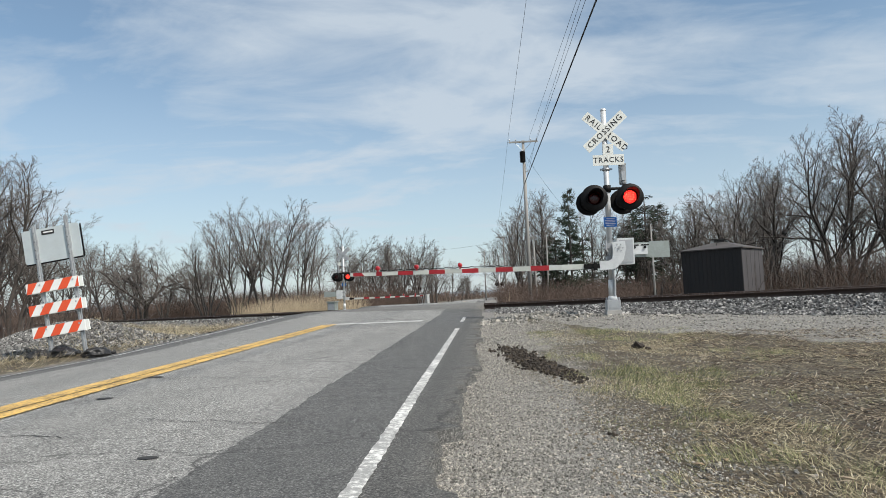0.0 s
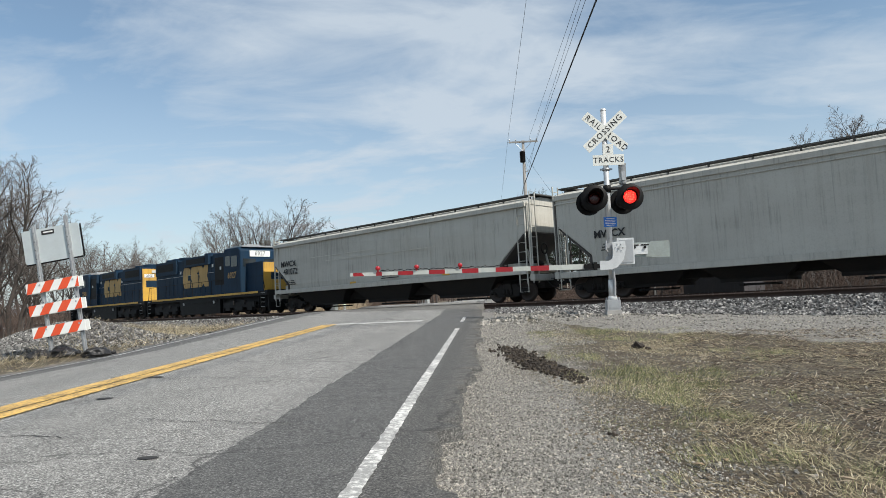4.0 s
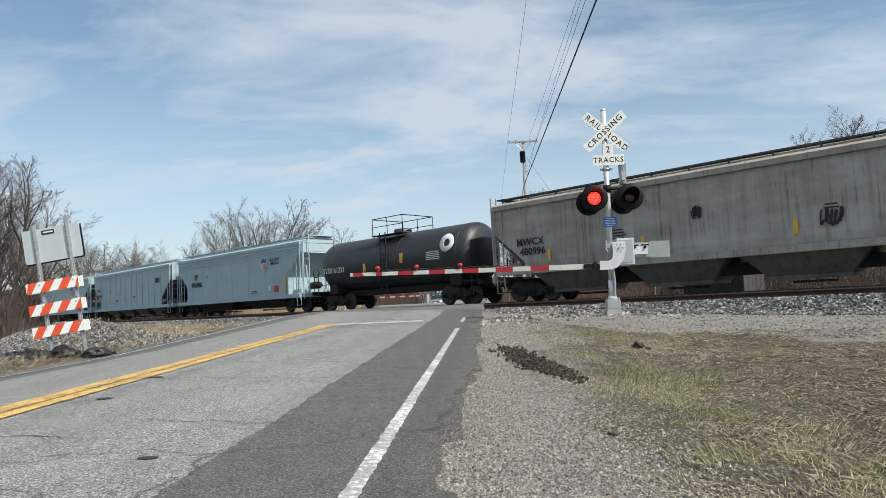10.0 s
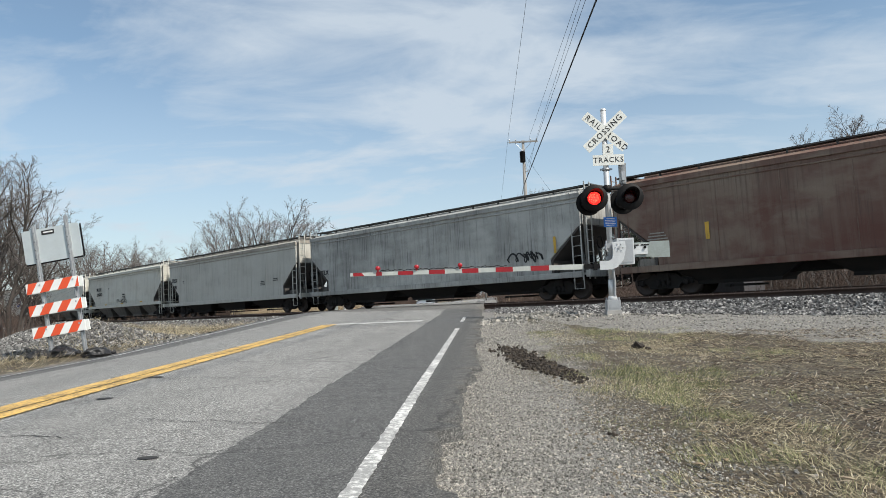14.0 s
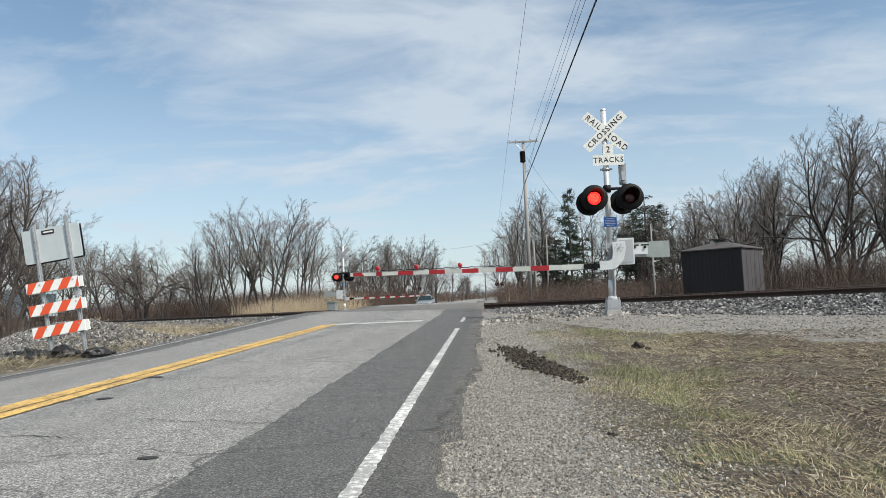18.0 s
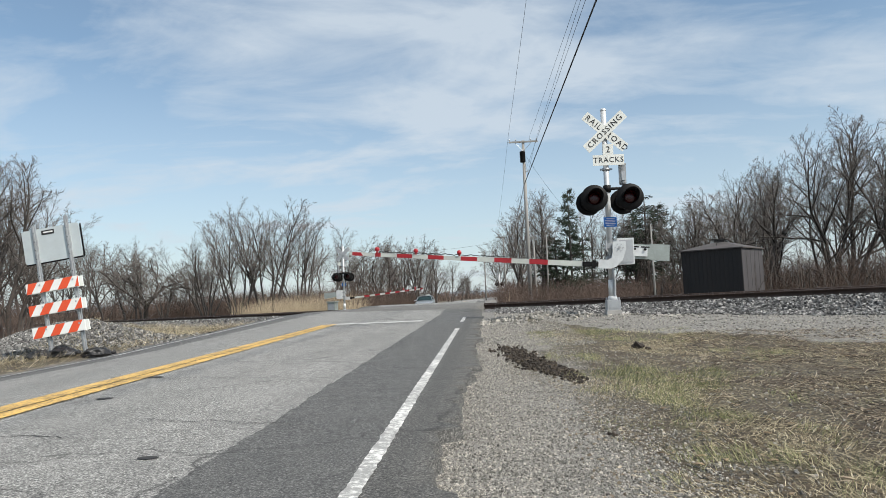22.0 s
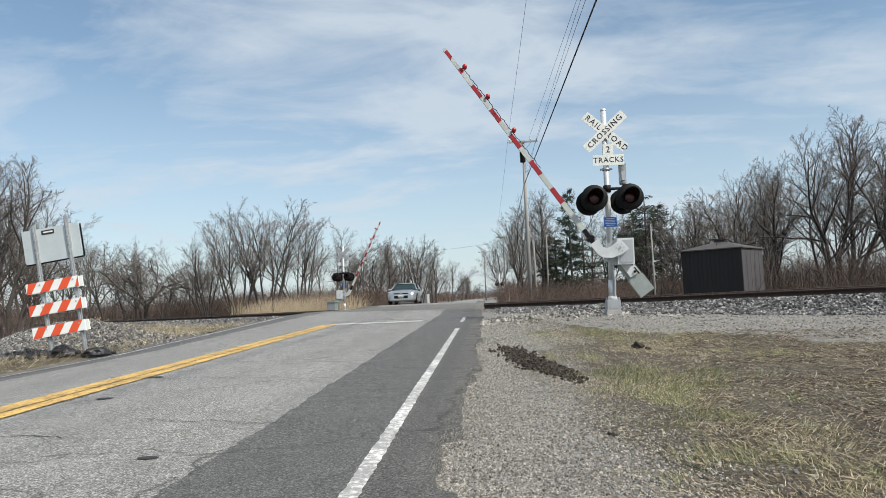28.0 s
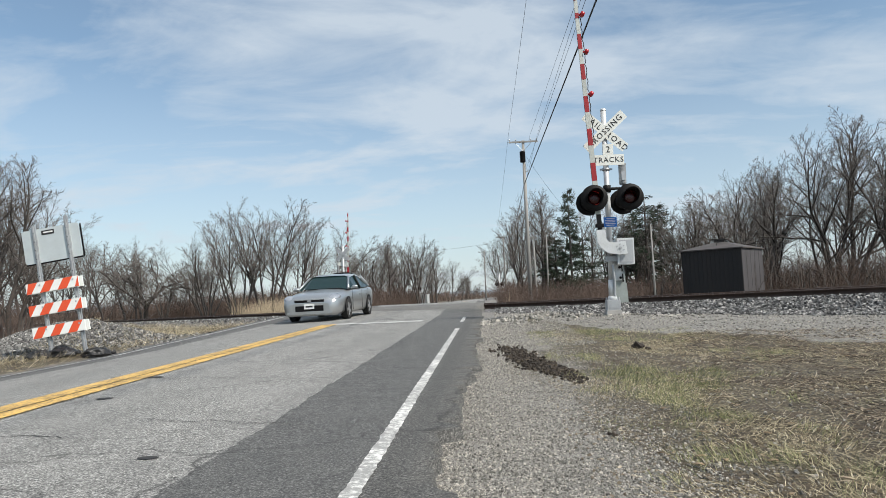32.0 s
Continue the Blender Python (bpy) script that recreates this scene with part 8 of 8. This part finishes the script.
            up = [(0.5 * e - 1.15 + 2.3 * i / n, 2.62 - 0.42 * math.sin(math.pi * i / n) + 0.45 * i / n) for i in range(n + 1)]
            dn = [(x, z - 0.02 - 0.22 * math.sin(math.pi * i / n)) for i, (x, z) in enumerate(up)]
            prism(bm, up + dn[::-1], -1.582, -1.575)
            part("emblem_swoosh", bm, dblue, car, "blue swoosh below the emblem")
        for x0, z0, w, h, mat, seed in SPRAY.get(sp["label"], ()):
            sprayed(car, x0 * ln / 2, z0, w, h, {"c": cyan, "r": redspray, "k": K, "w": W_}[mat], seed, 0.012 if sp["style"] == "flow" else 0.02)


# sprayed scrawls: place along the wagon, height, width, height of the scrawl, colour, seed
SPRAY = {
    "grey covered hopper wagon with blue spray lettering": [(-0.42, 1.65, 2.0, 0.5, "c", 1), (-0.12, 1.7, 2.4, 0.55, "c", 2), (0.18, 1.7, 1.6, 0.5, "c", 3), (0.52, 2.0, 1.1, 1.0, "k", 4), (0.68, 1.95, 1.2, 0.9, "k", 5), (0.60, 1.9, 1.6, 0.6, "w", 6)],
    "pale grey covered hopper wagon with blue emblem": [(-0.5, 2.1, 0.8, 0.55, "k", 7), (-0.38, 2.1, 0.7, 0.45, "k", 8), (-0.12, 1.9, 0.9, 0.5, "r", 9), (0.62, 2.1, 0.4, 0.4, "k", 10)],
    "grey covered hopper wagon streaked with black soot": [(0.66, 1.9, 1.5, 0.4, "k", 11), (0.72, 1.95, 0.9, 0.35, "k", 12)],
    "blue-grey covered hopper wagon with pink spray lettering": [(-0.32, 1.65, 1.5, 0.6, "r", 13), (-0.12, 1.6, 1.4, 0.55, "r", 14), (-0.22, 1.6, 2.2, 0.4, "w", 15)],
    "grimy tan-grey covered hopper wagon": [(0.3, 2.2, 0.6, 0.5, "k", 16), (0.5, 3.0, 0.5, 0.3, "k", 17), (-0.1, 2.9, 0.3, 0.4, "k", 18)],
    "pale grey covered hopper wagon with yellow patches": [(0.05, 1.7, 1.4, 0.3, "k", 19)],
}


def sprayed(car, x, z, w, h, mat, seed, proud):
    """A looping sprayed line on the wagon's side, built as a thin ribbon of paint."""
    rng = np.random.default_rng(seed)
    n = 90
    t = np.linspace(0, 1, n)
    loops = rng.uniform(3.0, 5.5)
    px = x + w * (t - 0.5) + 0.16 * w * np.sin(2 * np.pi * loops * t + rng.uniform(0, 6)) * 0.7
    pz = z + h * 0.42 * np.sin(2 * np.pi * loops * t + rng.uniform(0, 6) + 1.2) + h * 0.14 * np.sin(2 * np.pi * 2.3 * loops * t)
    d = np.stack([np.gradient(px), np.gradient(pz)], -1)
    d /= np.linalg.norm(d, axis=1, keepdims=True) + 1e-9
    hw = 0.035 * (0.7 + 0.5 * np.sin(9 * t) ** 2)
    nx, nz = -d[:, 1] * hw, d[:, 0] * hw
    y = -1.56 - proud
    V = np.concatenate([np.stack([px + nx, np.full(n, y), pz + nz], -1), np.stack([px - nx, np.full(n, y), pz - nz], -1)])
    i = np.arange(n - 1)
    put("sprayed_scrawl", quick_mesh("sprayed_scrawl", V, np.stack([i, i + n, i + n + 1, i + 1], -1)), mat, car, "sprayed paint scrawl")


# ---- the car ----
SEDAN = []


def sedan():
    silver, nt, b = node_mat("silver_car_paint", 0.3, 0.75)
    fl = noise_node(nt, obj_co(nt), 220, 2, 0.6)
    c = ramp(nt, fl, [(0.3, (0.36, 0.37, 0.375)), (0.7, (0.50, 0.51, 0.51))])
    nt.links.new(c, b.inputs["Base Color"])
    b.inputs["Coat Weight"].default_value = 0.6
    car = thing("sedan", label="silver four-door sedan coming over the crossing", category="car")
    rubber = weathered("tyre_rubber", (0.018, 0.018, 0.018), (0.05, 0.047, 0.043), 0.85, 0, 6, 40, 0.6, 0.2)
    chrome = weathered("wheel_alloy", (0.55, 0.55, 0.56), (0.3, 0.3, 0.3), 0.3, 0.8, 5, 40, 0.4, 0.0)
    lampm = weathered("clear_headlamp", (0.45, 0.47, 0.5), (0.28, 0.3, 0.32), 0.12, 0.5, 6, 40, 0.5, 0.1)
    # x forward: stations along the length with half width, sill, shoulder and centre heights
    st = [(2.53, 0.62, 0.24, 0.55, 0.58), (2.48, 0.80, 0.19, 0.66, 0.70), (2.30, 0.88, 0.18, 0.75, 0.80), (1.9, 0.90, 0.19, 0.80, 0.88), (1.3, 0.92, 0.19, 0.86, 0.96), (0.75, 0.925, 0.19, 0.91, 1.02),
          (0.0, 0.925, 0.19, 0.93, 1.03), (-0.9, 0.925, 0.19, 0.95, 1.05), (-1.6, 0.92, 0.20, 0.97, 1.06), (-2.1, 0.90, 0.24, 0.97, 1.06), (-2.42, 0.84, 0.30, 0.94, 1.03), (-2.54, 0.70, 0.42, 0.85, 0.92)]
    bm = bmesh.new()
    rows = []
    for x, w, zl, zs, zt in st:
        zm = (zl + zs) / 2
        prof = [(0, zl), (w * 0.86, zl), (w * 0.97, zl + 0.08), (w, zm), (w * 0.985, zs - 0.08), (w * 0.93, zs), (w * 0.6, zs + (zt - zs) * 0.75), (0, zt)]
        rows.append([bm.verts.new((x, -y, z)) for y, z in prof[::-1]] + [bm.verts.new((x, y, z)) for y, z in prof[1:-1]])
    for a, bb in zip(rows, rows[1:]):
        n = len(a)
        for i in range(n):
            fce = bm.faces.new((a[i], a[(i + 1) % n], bb[(i + 1) % n], bb[i]))
            fce.smooth = True
    bm.faces.new(rows[0][::-1])
    bm.faces.new(rows[-1])
    bmesh.ops.recalc_face_normals(bm, faces=bm.faces)
    part("body", bm, silver, car, "silver painted body")
    # greenhouse: glass shell, roof and pillars
    tinted = weathered("green_tinted_glass", (0.010, 0.026, 0.026), (0.014, 0.03, 0.03), 0.12, 0, 2, 10, 0.3, 0.0)
    tinted.node_tree.nodes["Principled BSDF"].inputs["Specular IOR Level"].default_value = 0.3
    gh = [(1.02, 0.74, 0.98, 1.0), (0.30, 0.66, 0.98, 1.39), (-0.2, 0.64, 0.98, 1.455), (-0.9, 0.64, 0.98, 1.45), (-1.28, 0.66, 1.0, 1.36), (-1.80, 0.72, 1.03, 1.09)]
    bm = bmesh.new()
    rows = []
    for x, w, zl, zt in gh:
        rows.append([bm.verts.new(p) for p in ((x, -0.86, zl), (x, -w, zt - 0.05), (x, -w * 0.8, zt), (x, w * 0.8, zt), (x, w, zt - 0.05), (x, 0.86, zl))])
    for a, bb in zip(rows, rows[1:]):
        for i in range(5):
            bm.faces.new((a[i], a[i + 1], bb[i + 1], bb[i]))
    bmesh.ops.recalc_face_normals(bm, faces=bm.faces)
    part("window_glass", bm, tinted, car, "dark green-tinted windows")
    bm = bmesh.new()
    rr = []
    for x, w, z in ((0.33, 0.655, 1.395), (-0.2, 0.65, 1.462), (-0.9, 0.65, 1.457), (-1.27, 0.665, 1.378)):
        rr.append([bm.verts.new(p) for p in ((x, -w - 0.012, z - 0.075), (x, -w - 0.005, z - 0.04), (x, -w * 0.8, z + 0.012), (x, 0, z + 0.02), (x, w * 0.8, z + 0.012), (x, w + 0.005, z - 0.04), (x, w + 0.012, z - 0.075))])
    for a, bb in zip(rr, rr[1:]):
        for i in range(6):
            fce = bm.faces.new((a[i], a[i + 1], bb[i + 1], bb[i]))
            fce.smooth = True
    bmesh.ops.recalc_face_normals(bm, faces=bm.faces)
    part("roof", bm, silver, car)
    for y in (-1, 1):
        for nm, p, q, r in (("front_pillar", (1.04, y * 0.84, 0.98), (0.31, y * 0.665, 1.36), 0.035), ("middle_pillar", (-0.35, y * 0.885, 0.96), (-0.42, y * 0.66, 1.41), 0.04), ("rear_pillar", (-1.76, y * 0.80, 1.04), (-1.26, y * 0.675, 1.36), 0.07)):
            bm = bmesh.new()
            tube(bm, p, q, r, n=8)
            part(nm, bm, silver if nm != "middle_pillar" else MAT_BLACK, car)
        bm = bmesh.new()
        lathe(bm, [(0, -0.10), (0.05, -0.085), (0.062, 0), (0.05, 0.085), (0, 0.10)], 10, pose(0.78, y * 0.99, 1.01))
        tube(bm, (0.78, y * 0.86, 0.97), (0.78, y * 0.97, 1.0), 0.03, n=6)
        part("door_mirror", bm, silver, car)
        # headlamp, wheel arches, door seams, handles
        bm = bmesh.new()
        vs = bmesh.ops.create_uvsphere(bm, u_segments=14, v_segments=8, radius=1.0)["verts"]
        bmesh.ops.transform(bm, matrix=Matrix.Translation((2.22, y * 0.65, 0.70)) @ pose(0, 0, 0, 0, 16, y * -30) @ Matrix.Diagonal((0.27, 0.235, 0.105, 1)), verts=vs)
        part("headlamp", bm, lampm, car, "large clear headlamp", shade=True)
        for ax in (1.42, -1.39):
            bm = bmesh.new()
            lathe(bm, [(0, 0.0), (0.365, 0.0), (0.375, -0.010), (0.0, -0.010)], 24, pose(ax, y * 0.925, 0.35, 0, 0, 0 if y < 0 else 180))
            part("wheel_arch", bm, MAT_BLACK, car, "dark wheel arch")
        for x in (0.85, -0.40, -1.35):
            bm = bmesh.new()
            tube(bm, (x, y * 0.926, 0.28), (x, y * 0.926, 0.6), 0.006, n=4)
            tube(bm, (x, y * 0.926, 0.6), (x - 0.05, y * 0.90, 0.93), 0.006, n=4)
            part("door_seam", bm, MAT_BLACK, car)
        for x in (-0.18, -1.12):
            bm = bmesh.new()
            box(bm, x - 0.1, y * 0.93 - 0.015, 0.74, x + 0.1, y * 0.93 + 0.015, 0.77)
            part("door_handle", bm, silver, car, bevel=0.006)
    for nm, (x0, y0, z0, x1, y1, z1), mat, lab in (("upper_grille", (2.42, -0.46, 0.60, 2.525, 0.46, 0.675), MAT_BLACK, "slim black grille"), ("grille_bar", (2.43, -0.48, 0.672, 2.53, 0.48, 0.695), chrome, "thin chrome bar"), ("lower_grille", (2.46, -0.44, 0.33, 2.537, 0.44, 0.50), MAT_BLACK, "black lower grille"), ("bumper_lip", (2.42, -0.70, 0.25, 2.545, 0.70, 0.32), silver, ""), ("fog_bar", (2.41, -0.80, 0.425, 2.482, -0.55, 0.445), chrome, ""), ("fog_bar", (2.41, 0.55, 0.425, 2.482, 0.80, 0.445), chrome, ""),
                                                   ("number_plate", (2.53, -0.155, 0.40, 2.548, 0.155, 0.55), MAT_WHITE, "white number plate with a dark bar"), ("badge", (2.515, -0.06, 0.625, 2.535, 0.06, 0.665), chrome, ""),
                                                   ("fog_intake", (2.40, -0.78, 0.36, 2.475, -0.55, 0.44), MAT_BLACK, ""), ("fog_intake", (2.40, 0.55, 0.36, 2.475, 0.78, 0.44), MAT_BLACK, "")):
        bm = bmesh.new()
        box(bm, x0, y0, z0, x1, y1, z1)
        o = part(nm, bm, mat, car, lab, bevel=0.008)
        if nm == "number_plate":
            bm = bmesh.new()
            box(bm, 2.549, -0.11, 0.45, 2.552, 0.11, 0.50)
            part("plate_bar", bm, dark_blue_bar(), o)
    wheels = []
    for ax in (1.42, -1.39):
        for y in (-0.835, 0.835):
            w = new("wheel")
            w.empty_display_size = 0.2
            w.parent = car
            w.matrix_basis = pose(ax, y, 0.33)
            bm = bmesh.new()
            sgn = -1 if y < 0 else 1
            lathe(bm, [(0.2, -0.1), (0.29, -0.11), (0.325, -0.085), (0.33, 0.0), (0.325, 0.085), (0.29, 0.11), (0.2, 0.1)], 28)
            part("tyre", bm, rubber, w, "black rubber tyre")
            bm = bmesh.new()
            for k in range(5):
                a = k * 2 * math.pi / 5
                prism(bm, [(-0.035, 0.03), (0.035, 0.03), (0.05, 0.205), (-0.05, 0.205)], sgn * 0.085, sgn * 0.105, pose(0, 0, 0, 0, math.degrees(a), 0))
            tube(bm, (0, sgn * 0.06, 0), (0, sgn * 0.11, 0), 0.05, n=12)
            lathe(bm, [(0.20, -0.1 if sgn < 0 else 0.1), (0.215, -0.1 if sgn < 0 else 0.1), (0.215, 0), (0.2, 0)], 24)
            part("rim", bm, chrome, w, "five-spoke alloy rim")
            bm = bmesh.new()
            tube(bm, (0, -0.05, 0), (0, 0.05, 0), 0.2, n=20)
            part("brake_disc", bm, MAT_BLACK, w)
            wheels.append((w, ax, y))
    SEDAN.append((car, wheels))


def dark_blue_bar():
    return MAT_BLACK_INK


# ---- movement ----
def train_pose(s):
    x, y = track_xy(s, TRAIN_Q)
    return pose(x, y, T_Z + T_K * s, 0, -0.642, -43.15)


# seconds and metres by which the train runs ahead of even speed
LAG = [(0, 0.3), (2.0, 0.1), (2.5, 0.9), (3.0, -0.2), (3.5, 0.6), (5.5, -0.5), (6.0, 0.1), (7.0, 0.9), (8.0, -0.1), (8.5, -1.1), (9.0, 0.7), (10.0, 0.2), (10.5, 0.1), (11.0, -0.2), (12.0, 0.0), (13.0, 0.5), (14.0, -0.5), (14.5, -0.2), (16.5, 0.2), (17.0, 0), (32, 0)]
# seconds and degrees of the two gates
GATE_NEAR = [(0, 0), (21.2, 0), (21.6, 1.4), (22.0, 4.6), (22.5, 8.5), (23.0, 13.2), (24.0, 21.2), (25.0, 31.0), (25.5, 34.5), (26.5, 42.0), (27.5, 50.5), (28.0, 55.4), (28.5, 59.5), (29.0, 64.4), (29.5, 68.8), (30.0, 73.5), (30.5, 79.0), (31.0, 84.2), (31.5, 86.3), (32, 86.8)]
GATE_FAR = [(0, 0), (21.2, 0), (22.0, 5.0), (23.0, 16.0), (24.0, 27.0), (25.0, 40.0), (26.0, 49.0), (27.5, 60.0), (28.0, 64.0), (29.0, 77.0), (30.0, 86.5), (31.0, 88.5), (32, 88.5)]
# seconds, distance of the car's nose along the road, and its lane position
CAR_WAY = [(0, 330, -5.6), (5, 190, -5.8), (9, 95, -6.0), (11, 75, -6.6), (13, 70, -6.6), (21.5, 69, -6.6), (23, 60, -5.8), (24, 55, -5.3), (25, 50.3, -5.2), (26, 46.6, -5.1), (27, 44, -5.35), (28, 41, -5.33), (29, 36.6, -5.25), (30, 31.3, -5.2), (31, 25.1, -5.14), (32, 19.5, -5.2)]


def car_at(t):
    ts = [r[0] for r in CAR_WAY]
    return float(np.interp(t, ts, [r[1] for r in CAR_WAY])), float(np.interp(t, ts, [r[2] for r in CAR_WAY]))


def car_pose(t):
    w, a = car_at(t)
    w2 = w + 2.52
    f, r = road_z(a, w2 - 1.42), road_z(a, w2 + 1.39)
    pitch = math.degrees(math.atan2(float(r - f), 2.81))
    roll = math.degrees(math.atan2(float(road_z(a + 0.8, w2) - road_z(a - 0.8, w2)), 1.6))
    x, y = road_xy(a, w2)
    yaw = -90 - PHI - (3.0 if t > 31.2 else 0.0)
    return pose(x, y, float(f + r) / 2 + 0.005, roll, pitch, yaw)


def lit_spans():
    """Which lamp of each pair is lit, from when to when."""
    spans, left, edge, prev = [], False, 0.55, 0.0
    while edge < 31.3:
        e = edge + (0.08 if edge > 27 else 0.0)
        for at, by in ((7.05, 0.12), (10.95, -0.11), (12.9, -0.06), (18.1, 0.1), (20.05, 0.12), (23.95, -0.11), (27.85, 0.15)):
            if abs(edge - at) < 0.01:
                e = edge + by
        e = 3.0 if abs(edge - 3.15) < 0.01 else e
        if abs(edge - 20.7) < 0.01 or abs(edge - 21.35) < 0.01 or abs(edge - 22.0) < 0.01:
            # both lamps dim while the gate motors start
            if edge < 21:
                spans.append((prev, 20.75, left))
            prev = 22.0
        else:
            spans.append((prev, e, left))
            prev = e
        left = not left
        edge += 0.65
    return spans


def blink_rows(left, base):
    """The lens drum turns its lit face out while its lamp is lit."""
    mine = [(a, b) for a, b, l in lit_spans() if l == left]
    rows = [(0.0, 0.0 if mine[0][0] <= 0 else 180.0)]
    for a, b in mine:
        if a > 0:
            rows += [(a, 180.0), (a + 0.034, 120.0), (a + 0.067, 60.0), (a + 0.1, 0.0)]
        rows += [(b - 0.1, 0.0), (b - 0.067, 60.0), (b - 0.034, 120.0), (b, 180.0)]
    rows.append((32.0, 180.0))
    return [(t_, base @ pose(0, 0, 0, 0, 0, g)) for t_, g in rows]


def motions():
    for car, c in TRAIN:
        walk(car, [(t, train_pose(c - SPEED * t - d)) for t, d in LAG])
    for arm, pivot, far in GATES:
        walk(arm, [(t, pivot @ pose(0, 0, 0, 0, g, 0)) for t, g in (GATE_FAR if far else GATE_NEAR)])
    for lens, left in ROTORS:
        walk(lens, blink_rows(left, pose(0, 0.03, 0)))
    car, wheels = SEDAN[0]
    walk(car, [(t, car_pose(t)) for t in [r[0] for r in CAR_WAY[:6]] + list(np.arange(22.0, 32.01, 0.5))])
    for wh, ax, y in wheels:
        rows = [(0.0, 0.0)] + [(t, (69 - car_at(t)[0]) / 0.33) for t in np.arange(22.0, 32.01, 1 / 15)]
        walk(wh, [(t, pose(ax, y, 0.33, 0, math.degrees(g), 0)) for t, g in rows])


ground()
road()
tracks()
woods()
thickets()
signals()
barricade()
sandbags()
line_of_poles()
shed()
train()
sedan()
verge_stuff()
motions()
